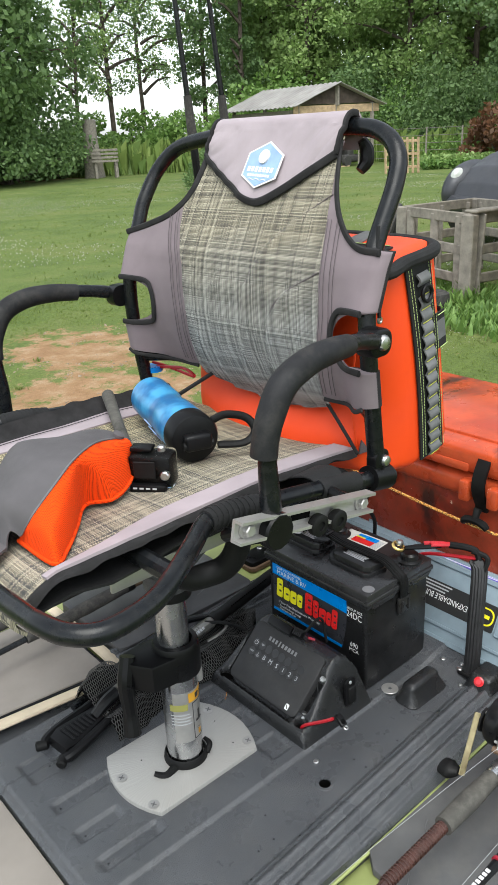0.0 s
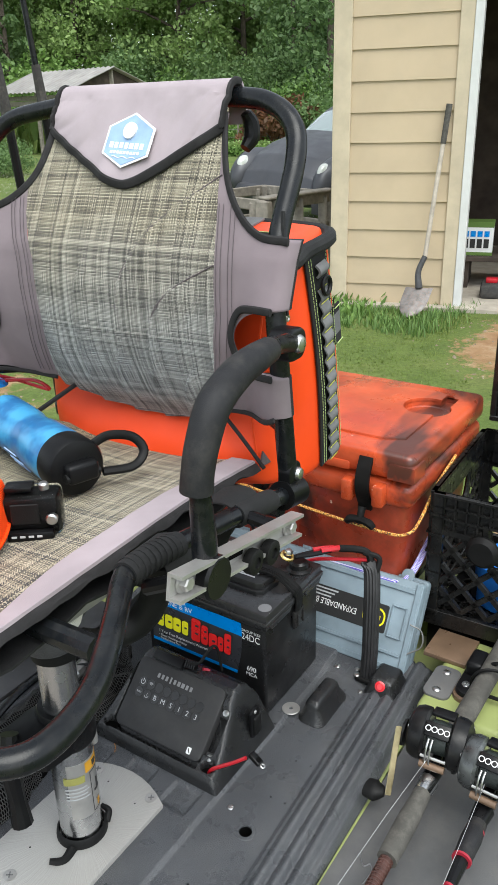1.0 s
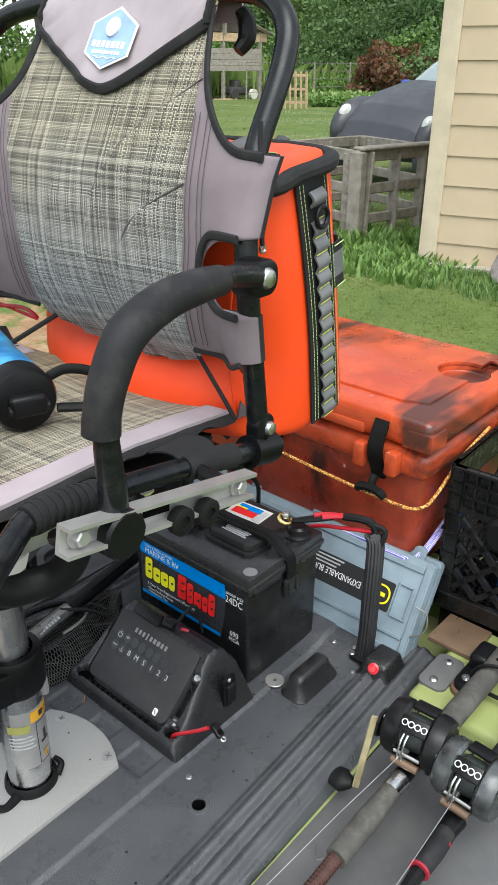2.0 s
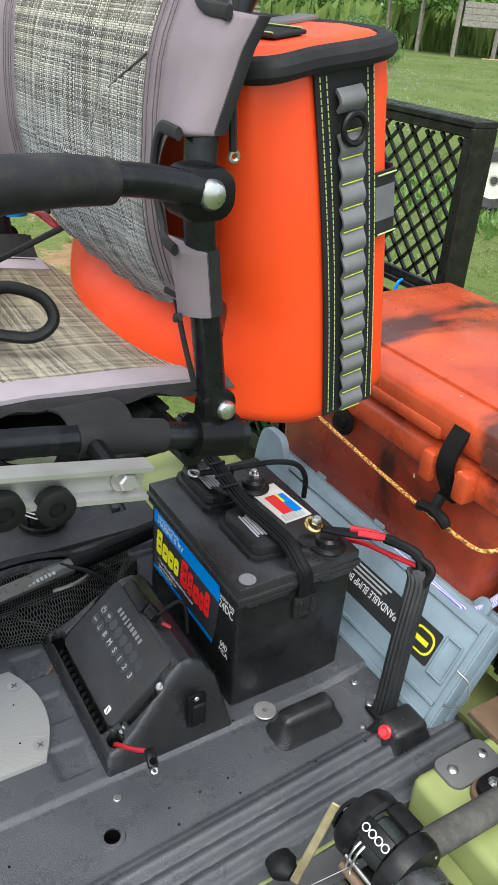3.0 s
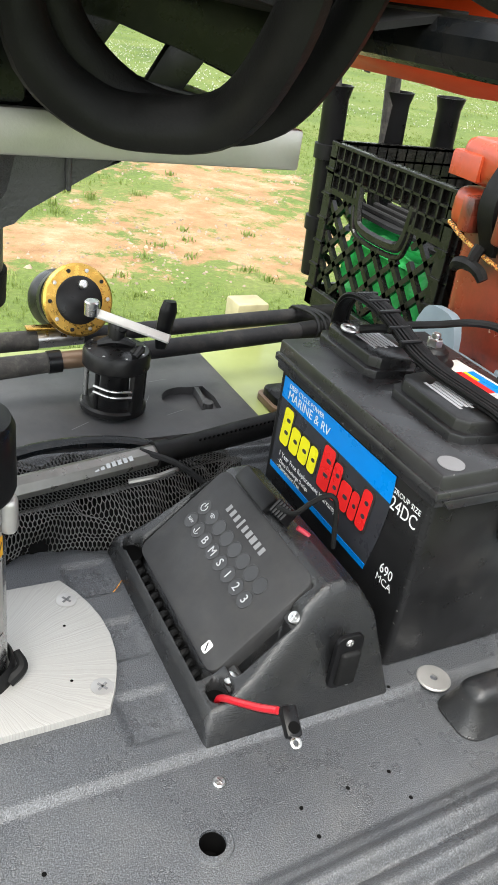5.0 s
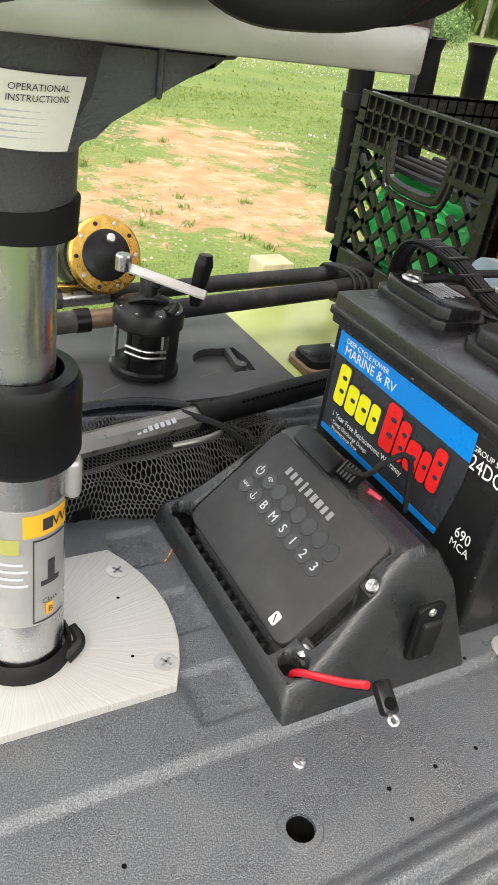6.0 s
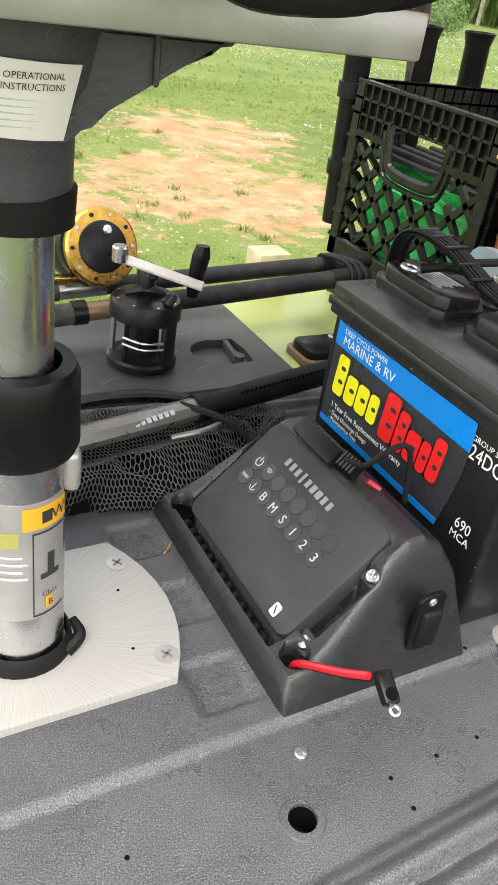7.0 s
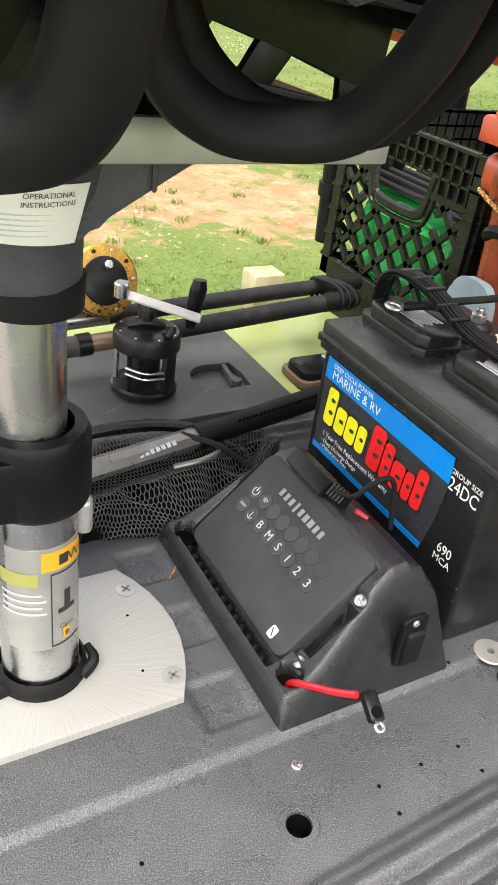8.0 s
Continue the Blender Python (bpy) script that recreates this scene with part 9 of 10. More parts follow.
def tree(at, height, spread, seed, mat, label, leaves=5200, size=0.17, bare=0.25, clumps=46, lean=0.0, girth=0.013):
    rnd = random.Random(seed)
    t = thing("tree", (at[0], at[1], GROUND), label, "tree", "trees along the field edge")
    base = V((at[0], at[1], GROUND - 0.1))
    tip = base + V((lean, rnd.uniform(-0.5, 0.5), height * 0.92))
    mid = base.lerp(tip, 0.5) + V((rnd.uniform(-0.3, 0.3), rnd.uniform(-0.3, 0.3), 0))
    b = sweep([base, mid, tip], [height * girth, height * girth * 0.65, height * 0.003], 8, sub=4)
    blobs = []
    for i in range(clumps):
        f = bare + (1 - bare) * (i + rnd.random()) / clumps
        c = base.lerp(tip, f)
        reach = spread * math.sin(math.pi * min(1, max(0.08, (1 - f) * 0.85 + 0.12))) * rnd.uniform(0.25, 1.0)
        a = rnd.uniform(0, 6.28)
        e = c + V((math.cos(a) * reach, math.sin(a) * reach, rnd.uniform(-0.2, 0.8)))
        if i % 3 == 0:
            sweep([c - V((0, 0, 0.5)), c.lerp(e, 0.5) + V((0, 0, 0.1)), e], [height * 0.006, height * 0.004, height * 0.0015], 5, sub=2, bm=b)
        blobs.append((tuple(e), rnd.uniform(0.45, 1.0) * spread * 0.34))
    part("trunk", b, M["bark"], t)
    cr = new("crown", crown_mesh("crown", blobs, leaves, size, seed, mat))
    cr.parent = t
    cr.matrix_parent_inverse = Matrix.Translation(-V(t.location))
    return t


def at_heading(deg, dist):
    return (-0.66 + dist * math.cos(radians(deg)), -0.5 + dist * math.sin(radians(deg)))


GREEN, DARK = "tall broadleaf tree with dense green crown", "dark green tree at the edge of the field"
src_a = tree(at_heading(67, 42), 15, 5.0, 1, M["leaf_dark"], DARK, 17000, 0.14, 0.05, 70)
src_b = tree(at_heading(47, 60), 19, 5.5, 2, M["leaf"], GREEN, 17000, 0.16, 0.06, 70)
src_c = tree(at_heading(38, 56), 17, 5.5, 3, M["leaf"], GREEN, 17000, 0.16, 0.04, 70)
src_d = tree(at_heading(28, 40), 14, 4.6, 4, M["leaf_dark"], DARK, 15000, 0.14, 0.05, 60)
k_ = 0
for hd, dist, src, sc in ((66.8, 39, "a", 1.2), (65.0, 44, "d", 1.25), (68.5, 36, "d", 1.2), (72, 48, "a", 1.0), (69.5, 46, "a", 0.85), (77, 52, "a", 1.05), (82, 55, "a", 0.95), (46.8, 66, "b", 0.9), (47.6, 62, "b", 0.8), (44.5, 58, "c", 1.0), (41.5, 63, "b", 1.1), (36, 60, "b", 1.05), (33.5, 56, "c", 1.1), (31, 60, "b", 1.0), (30, 48, "d", 1.1), (25, 50, "d", 1.15), (22, 54, "c", 1.0), (18, 55, "d", 1.2), (14, 58, "b", 1.0), (40, 70, "c", 1.2), (46, 72, "b", 1.0), (35, 72, "c", 1.2), (29, 66, "b", 1.2), (26, 64, "c", 1.2)):
    k_ += 1
    source = {"a": src_a, "b": src_b, "c": src_c, "d": src_d}[src]
    x, y = at_heading(hd, dist)
    copy_thing(source, pose(x, y, GROUND, 0, 0, 67 * k_) @ Matrix.Diagonal((sc, sc, sc * (0.92 + 0.05 * (k_ % 4)), 1)))
# thin open trees against the sky
tree(at_heading(57.7, 55), 21, 4.2, 11, M["leaf_dark"], "tall thin tree with open crown against the sky", 13000, 0.1, 0.24, 80, 0.0, 0.009)
tree(at_heading(55.6, 62), 22, 4.0, 15, M["leaf"], "tall thin tree with open crown against the sky", 10000, 0.11, 0.26, 70, 0.8, 0.008)
tree(at_heading(60.3, 50), 17, 3.6, 12, M["leaf"], "slender tree with sparse leaves against the sky", 8000, 0.1, 0.28, 70, 1.2, 0.008)
tree(at_heading(51.5, 58), 20, 3.6, 13, M["leaf_dark"], "tall dark tree with ragged crown", 8000, 0.14, 0.22, 60, 0.0, 0.009)
tree(at_heading(49.0, 54), 19, 3.2, 14, M["leaf_dark"], "tall dark tree with ragged crown", 7500, 0.14, 0.2, 60, 0.0, 0.009)


def shrub(at, height, spread, seed, mat, label, leaves=2600, size=0.13, clumps=24):
    rnd = random.Random(seed)
    t = thing("shrub", (at[0], at[1], GROUND), label, "shrub", "shrubs along the field edge")
    b = bmesh.new()
    blobs = []
    for i in range(clumps):
        a, r = rnd.uniform(0, 6.28), spread * math.sqrt(rnd.random())
        h = height * (1 - 0.6 * (r / spread) ** 2) * rnd.uniform(0.25, 1)
        e = V((at[0] + r * math.cos(a), at[1] + r * math.sin(a), GROUND + h))
        if i % 4 == 0:
            sweep([(at[0], at[1], GROUND - 0.05), V((at[0], at[1], GROUND)).lerp(e, 0.6), e], [0.05, 0.03, 0.01], 5, sub=2, bm=b)
        blobs.append((tuple(e), spread * 0.33))
    part("stems", b, M["bark"], t)
    cr = new("crown", crown_mesh("crown", blobs, leaves, size, seed, mat))
    cr.parent = t
    cr.matrix_parent_inverse = Matrix.Translation(-V(t.location))
    return t


s_a = shrub(at_heading(65, 38), 4.2, 3.2, 31, M["leaf_dark"], "dense dark green shrub", 9000, 0.11, 46)
s_b = shrub(at_heading(56.5, 44), 3.2, 2.4, 32, M["leaf_light"], "bright green shrub in the tall weeds", 3400)
s_c = shrub(at_heading(47, 50), 4.6, 4.2, 33, M["leaf_light"], "broad light green shrub behind the shed", 5200, 0.16, 36)
shrub(at_heading(31.0, 36), 2.4, 1.8, 34, M["leaf_red"], "rusty brown shrub by the garden", 2600)
for i, (hd, dist, src, sc) in enumerate(((69, 36, s_a, 1.1), (61.5, 41, s_a, 0.5), (73, 40, s_a, 1.2), (78, 42, s_a, 1.0), (59.0, 47, s_b, 1.0), (54.5, 46, s_a, 0.5), (53.2, 44, s_b, 0.95), (51.6, 47, s_a, 0.55), (50.5, 45, s_b, 0.9), (44, 54, s_c, 1.0), (40, 52, s_a, 1.3), (37.5, 50, s_c, 0.8), (35, 48, s_a, 1.15), (33, 46, s_a, 0.9), (30, 44, s_a, 1.1), (28, 38, s_c, 0.7), (26.5, 36, s_a, 0.8), (24, 36, s_a, 1.0), (21, 38, s_a, 1.0), (50.6, 26, s_a, 0.32))):
    x, y = at_heading(hd, dist)
    copy_thing(src, pose(x, y, GROUND, 0, 0, 41 * i) @ Matrix.Diagonal((sc, sc, sc, 1)))
# band of tall weeds before the trees
rnd = random.Random(77)
vs, fs = [], []
for _ in range(11000):
    hd = rnd.uniform(50.3, 80) if rnd.random() < 0.75 else rnd.uniform(22, 50)
    dist = rnd.uniform(41, 48) if hd > 50 else rnd.uniform(42, 50)
    x, y = at_heading(hd, dist)
    h = rnd.uniform(0.5, 1.5) * (1.15 + 0.6 * noise.noise(V((x * 0.3, y * 0.3, 0))))
    a, w = rnd.uniform(0, 6.28), rnd.uniform(0.03, 0.09)
    i = len(vs)
    vs += [(x - w * math.cos(a), y - w * math.sin(a), GROUND), (x + w * math.cos(a), y + w * math.sin(a), GROUND), (x + rnd.gauss(0, 0.2) + w, y + rnd.gauss(0, 0.2), GROUND + h), (x + rnd.gauss(0, 0.15) - w, y, GROUND + h * 0.8)]
    fs.append((i, i + 1, i + 2, i + 3))
me = bpy.data.meshes.new("tall_weeds")
me.from_pydata(vs, [], fs)
me.materials.append(M["weed"])
tagged(new("tall_weeds", me), "band of tall green weeds along the field", "weeds", kind="stuff")

# ---- pole shed ----
shed = thing("shed", (*at_heading(44, 40), GROUND), "old open pole shed with rusty tin gable roof", "shed")
gl, gr, far_l = V((*at_heading(45.2, 38), 0)), V((*at_heading(40.0, 39.5), 0)), V((*at_heading(49.6, 42), 0))
ux = (gr - gl).normalized()
uy = (far_l - gl)
ln = uy.length
uy.normalize()
wd = (gr - gl).length
eave, ridge = 2.12, 2.98
def shed_p(a, c, z):
    return gl + ux * a + uy * c + V((0, 0, z))


for half in (0, 1):
    lo, hi = (-0.35, wd / 2) if half == 0 else (wd + 0.35, wd / 2)
    b = sheet(lambda u, v, lo=lo, hi=hi: shed_p(lo + (hi - lo) * v, -0.4 + (ln + 0.8) * u, eave - 0.1 + (ridge - eave + 0.1) * v + 0.025 * math.sin(u * 110) + 0.02 * noise.noise(V((u * 5, v * 3, half)))), 120, 4, 0.03)
    part("roof", b, M["tin"], shed)
def beam(name, p, q, w, h, mat, parent):
    d = q - p
    return part(name, box((d.length, w, h), (d.length / 2, 0, 0), 0.01, 1, aim(p, (0, 0, 1) if abs(d.normalized().z) < 0.9 else (1, 0, 0), d)), mat, parent)


for a, c in ((0.1, 0), (wd - 0.1, 0), (0.1, ln), (wd - 0.1, ln), (0.1, ln / 2), (wd / 2, 0)):
    beam("post", shed_p(a, c, GROUND - 0.1), shed_p(a, c, eave), 0.14, 0.14, M["old_wood"], shed)
beam("fascia", shed_p(-0.2, -0.05, eave - 0.22), shed_p(wd + 0.2, -0.05, eave - 0.22), 0.05, 0.34, M["pallet_wood"], shed)
for z in (0.66, 0.89, 1.12, 1.35):
    beam("rail_board", shed_p(0.25, -0.06, z), shed_p(wd - 0.1, -0.06, z), 0.05, 0.22, M["old_wood"], shed)
beam("king_post", shed_p(wd / 2, -0.1, eave - 0.1), shed_p(wd / 2, -0.1, ridge - 0.05), 0.2, 0.08, M["old_wood"], shed)
part("gable_fill", prism([(0, 0), (wd, 0), (wd / 2, ridge - eave - 0.02)], 0.03, Matrix(((ux.x, 0, -uy.x, gl.x), (ux.y, 0, -uy.y, gl.y), (0, 1, 0, eave), (0, 0, 0, 1)))), M["dark_room"], shed)
for i in range(2):
    z = eave - 0.3 - i * 0.22
    beam("side_board", shed_p(-0.02, 0.2, z), shed_p(-0.02, ln, z), 0.04, 0.2, M["old_wood"], shed)
beam("brace", shed_p(wd * 0.36, -0.1, GROUND), shed_p(wd * 0.5, -0.1, 0.4), 0.08, 0.08, M["pallet_wood"], shed)
mower = thing("mower", tuple(shed_p(wd * 0.75, 0.4, GROUND)), "dark garden mower parked under the shed", "mower")
b = box((1.1, 0.6, 0.35), (0, 0, 0.35), 0.1, 3, Matrix.Translation(shed_p(wd * 0.75, 0.4, GROUND)))
box((0.4, 0.5, 0.4), (-0.1, 0, 0.6), 0.1, 3, Matrix.Translation(shed_p(wd * 0.75, 0.4, GROUND)), b)
part("deck", b, M["tyre"], mower)
for s in (-0.45, 0.5):
    part("wheel", lathe([(0.1, -0.08), (0.22, -0.08), (0.22, 0.08), (0.1, 0.08)], Matrix.Translation(shed_p(wd * 0.75 + s, -0.05, GROUND + 0.22)) @ aim((0, 0, 0), uy), 18), M["rim"] if s > 0 else M["tyre"], mower)

# ---- pallet, garden fence, rows ----
pallet = thing("pallet", (*at_heading(38, 30), GROUND), "wooden pallet standing on edge by the garden fence", "pallet")
pa, pb = V((*at_heading(39.1, 31), 0)), V((*at_heading(36.9, 31), 0))
for i in range(7):
    p = pa.lerp(pb, i / 6)
    beam("slat", p + V((0, 0, GROUND)), p + V((0.12, 0.05, 0.62)), 0.1, 0.03, M["pallet_wood"], pallet)
for z in (-0.4, 0.05, 0.5):
    beam("runner", pa + V((0.06, 0.05, z)), pb + V((0.06, 0.05, z)), 0.05, 0.09, M["pallet_wood"], pallet)
fence = thing("garden_fence", (*at_heading(33, 36), GROUND), "thin wire garden fence on posts behind the lawn", "fence")
fa, fb = V((*at_heading(41, 38), 0)), V((*at_heading(22, 36), 0))
for i in range(9):
    p = fa.lerp(fb, i / 8)
    beam("post", p + V((0, 0, GROUND)), p + V((0, 0, 0.95)), 0.06, 0.06, M["old_wood"], fence)
for z in (-0.3, 0.0, 0.3, 0.6, 0.9):
    part("wire", sweep([fa + V((0, 0, z)), fb + V((0, 0, z))], 0.012, 5, sub=1), M["steel_rust"], fence)
scatter = []
for row, (d0, hh, mt) in enumerate(((33, 0.35, "leaf_light"), (34.5, 0.5, "leaf"), (40, 1.1, "leaf_light"))):
    blobs = [((*at_heading(36.5 - 0.45 * i, d0), GROUND + hh * 0.5), hh * 0.8) for i in range(34)]
    tagged(new("garden_row", crown_mesh("garden_row", blobs, 3400, 0.09, 60 + row, M[mt])), "row of green garden plants behind the lawn", "plants", kind="stuff")
# grey tree stump and low beam pile among the weeds
solo("tree_stump", sweep([(*at_heading(59.3, 40), GROUND), (*at_heading(59.35, 40), GROUND + 1.6), (*at_heading(59.3, 40), GROUND + 2.6)], [0.5, 0.34, 0.3], 12, sub=4), M["old_wood"], "grey dead tree stump among the weeds", "stump")
pile = thing("beam_pile", (*at_heading(58.5, 39), GROUND), "small stack of weathered planks among the weeds", "planks")
for i in range(4):
    beam("plank", V((*at_heading(59.4, 39), GROUND + 0.75 + i * 0.16)), V((*at_heading(57.6, 39), GROUND + 0.8 + i * 0.16)), 0.3, 0.1, M["old_wood"], pile)
for hd in (59.2, 57.8):
    beam("bearer", V((*at_heading(hd, 39), GROUND)), V((*at_heading(hd, 39), GROUND + 0.7)), 0.15, 0.15, M["old_wood"], pile)

# ---- wooden bin ----
bin_o = thing("wooden_bin", (6.7, 4.2, GROUND), "weathered grey wooden pallet bin standing in weeds", "wooden bin")
c0, c1, c3 = V((6.37, 4.85, 0)), V((5.946, 3.729, 0)), V((7.43, 4.67, 0))
c2 = c1 + c3 - c0
tops = 0.12
for a, c in ((c0, c1), (c1, c2), (c2, c3), (c3, c0)):
    for z in (tops, tops - 0.3, tops - 0.58):
        beam("rail", a + V((0, 0, z)), c + V((0, 0, z)), 0.025, 0.11 if z == tops else 0.1, M["old_wood"], bin_o)
    d = (c - a)
    for f in (0.12, 0.5, 0.86):
        beam("slat", a + d * f + V((0, 0, GROUND)), a + d * f + V((0, 0, tops + 0.02)), 0.1, 0.025, M["old_wood"], bin_o)
for c in (c0, c1, c2, c3):
    beam("post", c + V((0, 0, GROUND - 0.1)), c + V((0, 0, tops + 0.045)), 0.14, 0.1, M["old_wood"], bin_o)
beam("brace", c0.lerp(c1, 0.55) + V((0, 0, GROUND)), c0.lerp(c1, 0.15) + V((0, 0, tops)), 0.09, 0.03, M["old_wood"], bin_o)
beam("brace", c1.lerp(c2, 0.1) + V((0, 0, GROUND)), c1.lerp(c2, 0.35) + V((0, 0, tops)), 0.09, 0.03, M["old_wood"], bin_o)
beam("top_board", c1 + V((0, 0, tops + 0.07)), c2 + V((0, 0, tops + 0.07)), 0.16, 0.03, M["old_wood"], bin_o)


# ---- tyres and fuel can ----
def wheel(at, axis, rim_mat, label, big=1.0):
    w = thing("tyre", at, label, "tyre", "old tyres on the lawn")
    m = aim(at, axis) @ Matrix.Scale(big, 4)
    part("rubber", lathe([(0.17, -0.07), (0.25, -0.08), (0.285, -0.06), (0.295, 0), (0.285, 0.06), (0.25, 0.08), (0.17, 0.07), (0.165, 0.0)], m, 36, ring=True), M["tyre"], w)
    if rim_mat:
        part("wheel_rim", lathe([(0.17, 0.05), (0.16, 0.03), (0.09, 0.045), (0.05, 0.05), (0.0, 0.05)], m, 30), rim_mat, w)
        part("hub", lathe([(0.035, 0.05), (0.03, 0.08), (0, 0.082)], m, 16), M["tyre"], w)


wheel((5.22, 4.24, GROUND + 0.27), (-0.85, -0.6, 0.12), M["rim"], "old tyre on a white rim standing on edge", 0.9)
wheel((7.38, 5.9, GROUND + 0.37), (-0.5, 0.8, 0.3), None, "worn black tyre leaning by the bin", 1.25)
wheel((5.32, 3.8, GROUND + 0.07), (0.05, 0.05, 1), M["rim"], "old tyre lying flat in the grass", 0.9)
can = thing("fuel_can", (5.73, 4.3, GROUND), "red plastic fuel can on the grass", "fuel can")
CMx = Matrix.Translation((5.73, 4.3, GROUND)) @ pose(0, 0, 0, 0, 0, 35)
part("tank", box((0.2, 0.36, 0.34), (0, 0, 0.18), 0.05, 4, CMx), M["red"], can)
part("handle", sweep([CMx @ V(p) for p in ((0, -0.13, 0.33), (0, -0.12, 0.41), (0, 0.06, 0.42), (0, 0.12, 0.34))], 0.022, 8), M["red"], can)
part("cap", lathe([(0.04, 0.33), (0.04, 0.4), (0, 0.4)], CMx @ pose(0, 0.15, 0), 16), M["red"], can)
part("tray", box((0.3, 0.44, 0.12), (0, 0, 0.06), 0.03, 3, CMx), M["red"], can)

# ---- small dark car ----
car = thing("car", (10.5, 6.2, GROUND), "matte dark rounded two door car with blue trim, parked on grass", "car")
hl, hr = V((*at_heading(33.6, 11.87), 0.3)), V((*at_heading(27.8, 11.13), 0.2))
cy_ = (hr - hl).normalized()
cx_ = V((-cy_.y, cy_.x, 0)).normalized()
if cx_.x < 0:
    cx_ = -cx_
cz_ = cx_.cross(cy_)
if cz_.z < 0:
    cz_ = -cz_
cmid = (hl + hr) / 2 - cz_ * 0.84
CM = Matrix(((cx_.x, cy_.x, cz_.x, cmid.x), (cx_.y, cy_.y, cz_.y, cmid.y), (cx_.z, cy_.z, cz_.z, cmid.z), (0, 0, 0, 1)))
stations = ((-0.35, 0.62, 0.32, 0.55), (-0.25, 0.78, 0.28, 0.78), (0.0, 0.86, 0.28, 0.98), (0.5, 0.88, 0.28, 1.16), (1.0, 0.88, 0.28, 1.26), (2.0, 0.9, 0.28, 1.2), (3.0, 0.9, 0.28, 1.15), (3.7, 0.82, 0.3, 0.95), (4.0, 0.6, 0.34, 0.6))


def car_skin(u, v):
    s = u * (len(stations) - 1)
    i = min(int(s), len(stations) - 2)
    f = s - i
    f = f * f * (3 - 2 * f)
    x, w, lo, hi = [a + (c - a) * f for a, c in zip(stations[i], stations[i + 1])]
    a = math.pi * v
    return CM @ V((x, -w * math.copysign(abs(math.cos(a)) ** 0.6, math.cos(a)), lo + (hi - lo) * math.sin(a) ** 0.55))


part("body", sheet(car_skin, 48, 28, 0.02), M["car_paint"], car)
def cabin(u, v):
    x = 1.25 + 2.5 * u
    h = 1.12 + 0.6 * math.sin(math.pi * min(1, u * 1.02)) ** 0.8
    a = math.pi * v
    w = 0.76 - 0.1 * (2 * u - 1) ** 2
    return CM @ V((x, -w * math.copysign(abs(math.cos(a)) ** 0.75, math.cos(a)), 1.05 + (h - 1.05) * math.sin(a) ** 0.7))


part("roof", sheet(cabin, 36, 24, 0.02), M["car_paint"], car)
part("windscreen", sheet(lambda u, v: cabin(0.012 + 0.2 * u, 0.18 + 0.64 * v) - cx_ * 0.02 + V((0, 0, 0.02)), 14, 16, 0.008), M["car_glass"], car)
for s in (-1, 1):
    b = bmesh.new()
    bmesh.ops.create_icosphere(b, subdivisions=4, radius=1)
    b.transform(CM @ pose(0.25, s * 0.68, 0.62) @ Matrix.Diagonal((0.62, 0.26, 0.42, 1)))
    part("fender", b, M["car_paint"], car)
    b = bmesh.new()
    bmesh.ops.create_icosphere(b, subdivisions=3, radius=1)
    b.transform(CM @ pose(-0.12, s * 0.66, 0.8, 0, 30, 0) @ Matrix.Diagonal((0.17, 0.1, 0.15, 1)))
    lamp = part("headlight", b, M["headlamp"], car)
    part("bezel", sweep([CM @ V((-0.1 + 0.06 * math.sin(a), s * (0.66 + 0.112 * math.cos(a)), 0.805 + 0.15 * math.sin(a))) for a in [i * math.pi / 8 for i in range(16)]], 0.022, 8, True, 1), M["car_blue"] if s > 0 else M["car_paint"], lamp)
    for x in (0.3, 2.8):
        wm = CM @ pose(x, s * 0.78, 0.31) @ pose(0, 0, 0, 90, 0, 0)
        wh = part("wheel", lathe([(0.2, -0.1), (0.3, -0.1), (0.31, 0), (0.3, 0.1), (0.2, 0.1)], wm, 28), M["tyre"], car)
        part("rim", lathe([(0.2, -0.08), (0.2, 0.08), (0.0, 0.08)], wm, 20), M["rim"], wh)
    part("mirror", box((0.12, 0.2, 0.14), (1.7, s * 0.92, 1.14), 0.05, 3, CM), M["car_blue"], car)
    part("wiper", sweep([CM @ V((1.32, s * 0.1, 1.24)), CM @ V((1.34, s * 0.1 + 0.42, 1.29))], 0.014, 6, sub=1), M["rubber"], car)
part("bumper", sweep([CM @ V(p) for p in ((0.0, -0.8, 0.5), (-0.32, -0.5, 0.5), (-0.4, 0, 0.5), (-0.32, 0.5, 0.5), (0.0, 0.8, 0.5))], 0.12, 10), M["car_paint"], car)

# ---- house corner ----
WL, WR = V((5.43, 2.71, 0)), V((5.73, 1.60, 0))
wx = (WR - WL).normalized()
wn_ = V((-wx.y, wx.x, 0))
if wn_.x > 0:
    wn_ = -wn_
WM = Matrix(((wx.x, 0, wn_.x, WL.x), (wx.y, 0, wn_.y, WL.y), (0, 1, 0, 0), (0, 0, 0, 1)))  # x along the wall, y up, z out
WLEN = (WR - WL).length
wall = tagged(part("wall_north", span((0.0, GROUND - 0.1, -0.16), (WLEN - 0.04, 2.75, -0.03), 0.0, 1, WM), M["siding"], None), "tan painted lap siding wall at the corner of a building", "wall", kind="structure")
pitch = 0.2275
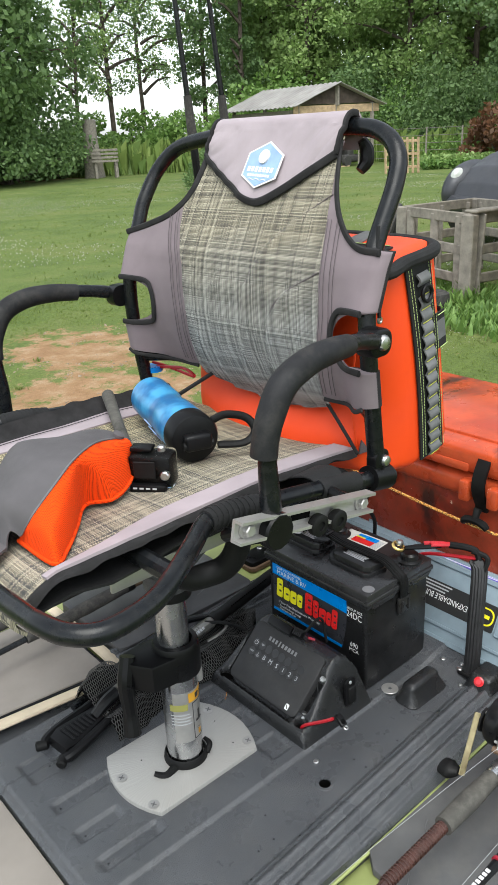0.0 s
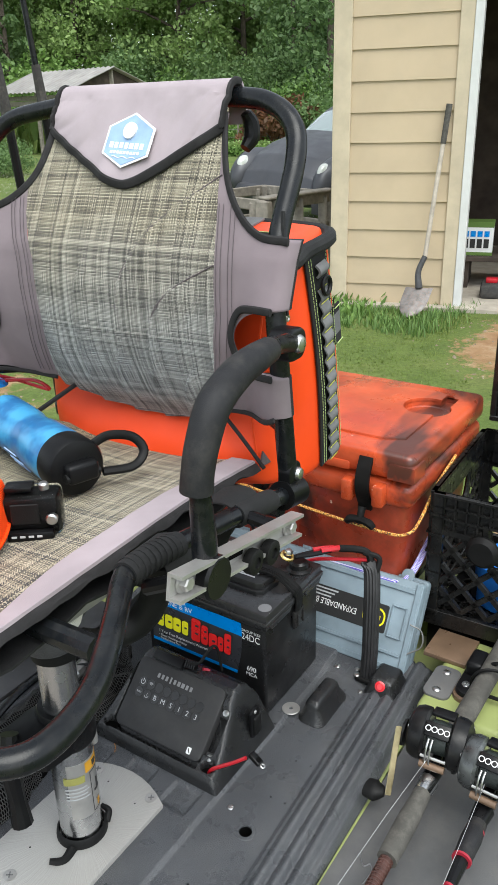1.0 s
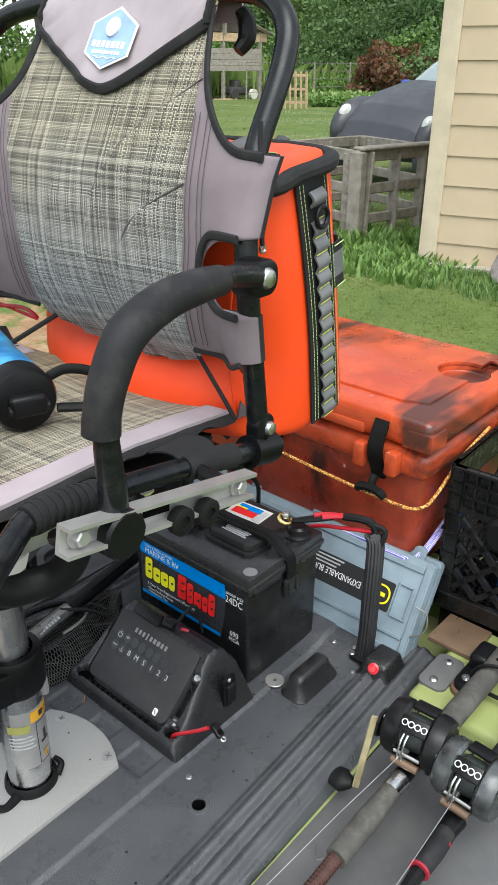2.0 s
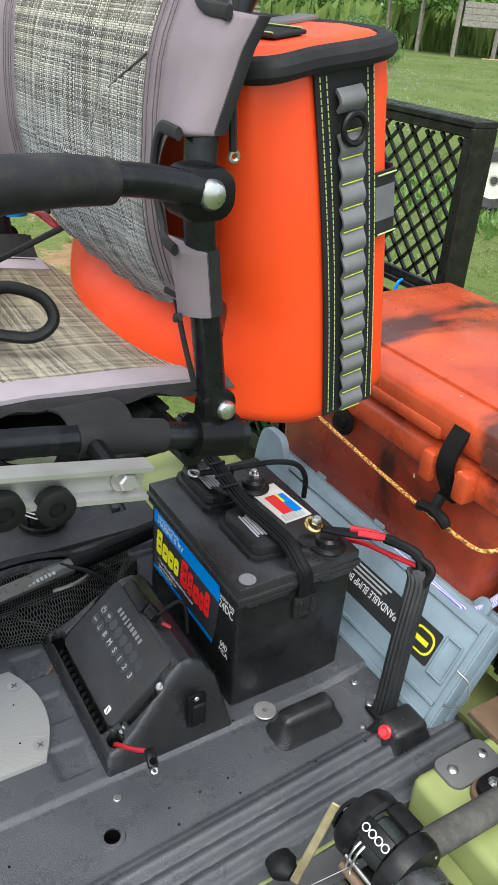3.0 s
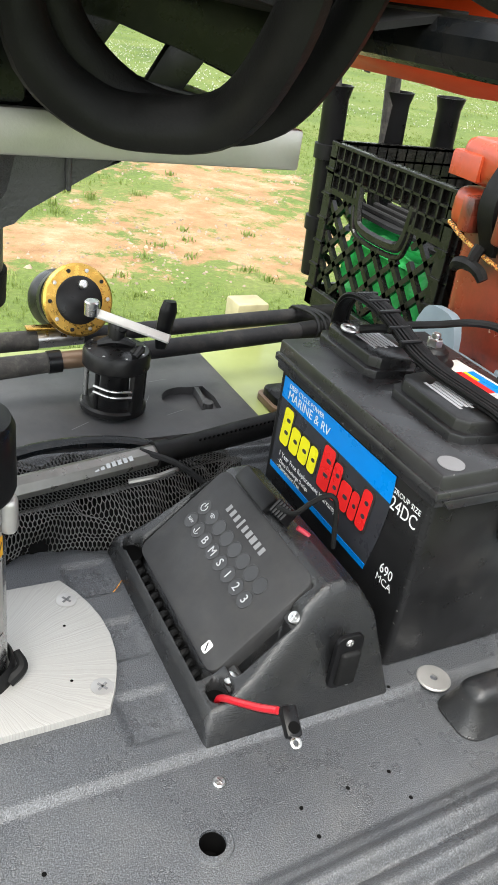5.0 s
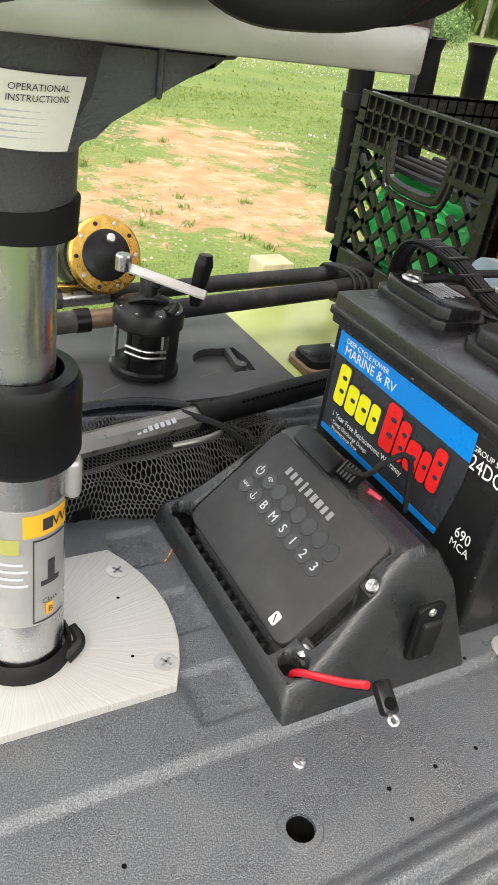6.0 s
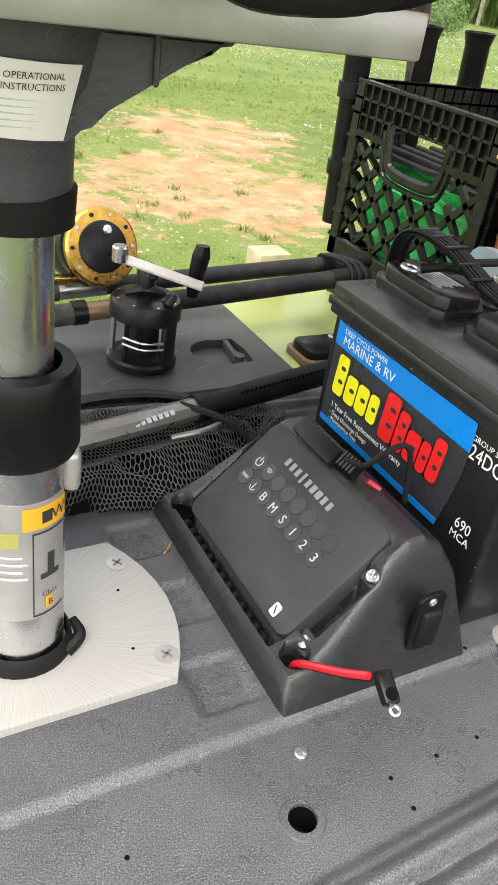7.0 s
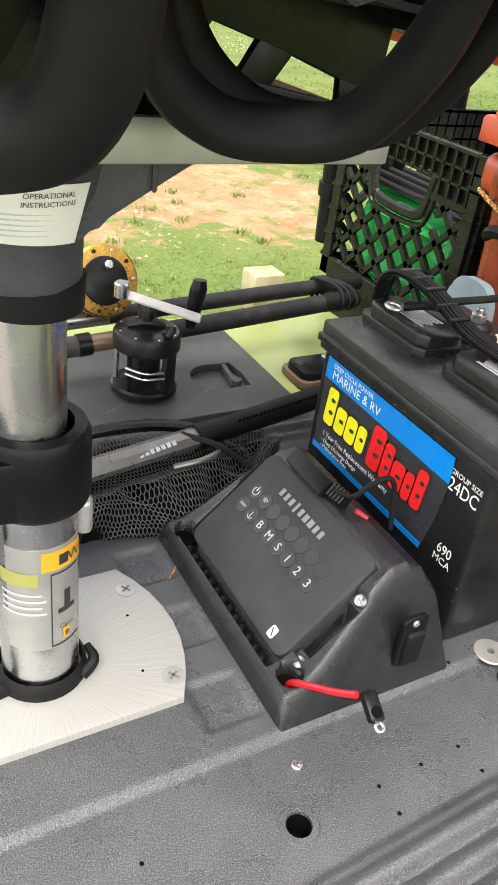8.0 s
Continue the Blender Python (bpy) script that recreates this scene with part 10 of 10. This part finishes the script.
for i in range(14):
    z0 = -0.432 + (i - 1) * pitch
    z1 = min(z0 + pitch + 0.02, 2.75)
    prof = [(z0 if i else GROUND - 0.02, 0.004), (z0 if i else GROUND - 0.02, 0.022), (z1, 0.006), (z1, -0.004)]
    b = bmesh.new()
    L0, L1 = 0.135, WLEN - 0.205
    ends = [[b.verts.new(WM @ V((x, z, o - 0.026))) for z, o in prof] for x in (L0, L1)]
    for j in range(4):
        b.faces.new((ends[0][j], ends[0][(j + 1) % 4], ends[1][(j + 1) % 4], ends[1][j]))
    b.faces.new(ends[0][::-1])
    b.faces.new(ends[1])
    part("siding_board", b, M["siding"], wall, "", False)
part("corner_trim", span((0, GROUND - 0.05, -0.03), (0.135, 2.75, 0.012), 0.004, 1, WM), M["trim_paint"], wall)
part("side_trim", span((-0.012, GROUND - 0.05, -0.16), (0.012, 2.75, 0.01), 0.003, 1, WM), M["trim_paint"], wall)
part("door_trim", span((WLEN - 0.205, GROUND - 0.05, -0.03), (WLEN - 0.1, 2.75, 0.01), 0.003, 1, WM), M["trim_paint"], wall)
part("white_jamb", span((WLEN - 0.1, GROUND - 0.05, -0.16), (WLEN - 0.035, 2.75, 0.02), 0.004, 1, WM), M["white_paint"], wall)
tagged(part("wall_east", span((0.0, GROUND - 0.1, -3.4), (0.1, 2.75, -0.16), 0.0, 1, WM), M["siding"], None), "plain tan side wall of the building", "wall", kind="structure")
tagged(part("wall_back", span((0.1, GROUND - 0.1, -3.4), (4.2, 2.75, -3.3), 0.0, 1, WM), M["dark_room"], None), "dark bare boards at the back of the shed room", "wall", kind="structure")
tagged(part("wall_west", span((4.1, GROUND - 0.1, -3.3), (4.2, 2.75, 0.0), 0.0, 1, WM), M["siding"], None), "plain tan end wall of the building", "wall", kind="structure")
tagged(part("wall_head", span((WLEN - 0.035, 2.0, -0.16), (4.1, 2.75, -0.03), 0.0, 1, WM), M["siding"], None), "tan wall over the wide opening", "wall", kind="structure")
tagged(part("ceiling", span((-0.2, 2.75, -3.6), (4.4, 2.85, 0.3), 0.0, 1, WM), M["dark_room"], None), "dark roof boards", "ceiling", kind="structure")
tagged(part("floor", span((0.1, GROUND - 0.1, -3.3), (4.1, GROUND + 0.03, 0.12), 0.0, 1, WM), M["concrete"], None), "dusty concrete slab inside the opening", "floor", kind="structure")
shelf = thing("shelf", tuple(WM @ V((WLEN + 0.3, GROUND + 0.03, -0.9))), "dark low shelf inside the opening", "shelf")
part("board", span((WLEN - 0.1, -0.34, -1.3), (WLEN + 1.0, -0.3, -0.7), 0.004, 1, WM), M["dark_room"], shelf)
for x in (WLEN - 0.06, WLEN + 0.95):
    part("leg", span((x - 0.03, GROUND + 0.03, -1.25), (x + 0.03, -0.34, -0.75), 0.004, 1, WM), M["dark_room"], shelf)
jug = thing("fluid_box", tuple(WM @ V((WLEN + 0.0, -0.3, -0.9))), "white and green carton on the shelf", "carton")
part("carton", span((WLEN - 0.16, -0.3, -1.0), (WLEN + 0.16, 0.0, -0.78), 0.004, 1, WM), M["ink_white"], jug)
part("green_band", span((WLEN - 0.161, -0.05, -1.001), (WLEN + 0.161, 0.001, -0.778), 0.004, 1, WM), M["leaf_light"], jug)
part("green_foot", span((WLEN - 0.161, -0.299, -1.001), (WLEN + 0.161, -0.265, -0.778), 0.004, 1, WM), M["leaf_light"], jug)
for i in range(4):
    part("blue_bar", span((WLEN - 0.1 + i * 0.06, -0.13, -0.7785), (WLEN - 0.055 + i * 0.06, -0.08, -0.776), 0, 1, WM), M["label_blue"], jug)
    part("black_bar", span((WLEN - 0.1 + i * 0.06, -0.23, -0.7785), (WLEN - 0.055 + i * 0.06, -0.15, -0.776), 0, 1, WM), M["ink_black"], jug)
b = span((WLEN + 0.1, GROUND + 0.03, -0.6), (WLEN + 0.42, -0.47, -0.3), 0.03, 2, WM)
jack = solo("floor_jack", b, M["tyre"], "black metal jack with a red cap on the floor", "jack")
part("cap", span((WLEN + 0.14, -0.47, -0.5), (WLEN + 0.24, -0.43, -0.4), 0.01, 2, WM), M["red"], jack)
tub = thing("lidded_tub", tuple(WM @ V((WLEN + 0.36, -0.3, -0.9))), "teal green plastic tub with a lid on the shelf", "tub")
part("tub_body", lathe([(0, -0.3), (0.1, -0.3), (0.12, -0.13), (0, -0.13)], WM @ Matrix(((1, 0, 0, WLEN + 0.36), (0, 0, 1, 0), (0, -1, 0, -0.9), (0, 0, 0, 1))), 24), M["teal"], tub)
part("lid", lathe([(0, -0.13), (0.13, -0.13), (0.13, -0.105), (0.11, -0.095), (0, -0.095)], WM @ Matrix(((1, 0, 0, WLEN + 0.36), (0, 0, 1, 0), (0, -1, 0, -0.9), (0, 0, 0, 1))), 24), M["teal"], tub)
# shovel leaning on the siding
shovel = thing("shovel", (5.2, 1.78, GROUND), "long handled shovel with worn blade leaning on the wall", "shovel")


def on_wall(px_along, z, out):
    return WM @ V((px_along, z, out))


s_top, s_mid, s_low = on_wall(0.91, 0.98, 0.03), on_wall(0.81, -0.16, 0.15), on_wall(0.785, -0.41, 0.22)
part("handle", sweep([s_mid, s_mid.lerp(s_top, 0.5) + wn_ * 0.01, s_top.lerp(s_mid, 0.25)], 0.018, 10, sub=3), M["ash"], shovel)
part("grip", sweep([s_top.lerp(s_mid, 0.25), s_top], [0.022, 0.024], 10, sub=2), M["grip_grey"], shovel)
part("socket", sweep([s_mid, s_mid.lerp(s_low, 0.5) - wx * 0.03, s_low], [0.022, 0.024, 0.03], 10), M["grey_cast"], shovel)
b = sheet(lambda u, v: s_low + wx * ((u - 0.5) * 0.22 * (1 if v < 0.4 else math.sqrt(max(0.015, 1 - ((v - 0.4) / 0.6) ** 2))) - 0.05 * v) + V((0, 0, (GROUND + 0.02 - s_low.z) * v)) + wn_ * (0.24 * v - 0.03 * (2 * u - 1) ** 2 + 0.0), 14, 16, 0.004)
part("blade", b, M["steel_rust"], shovel)
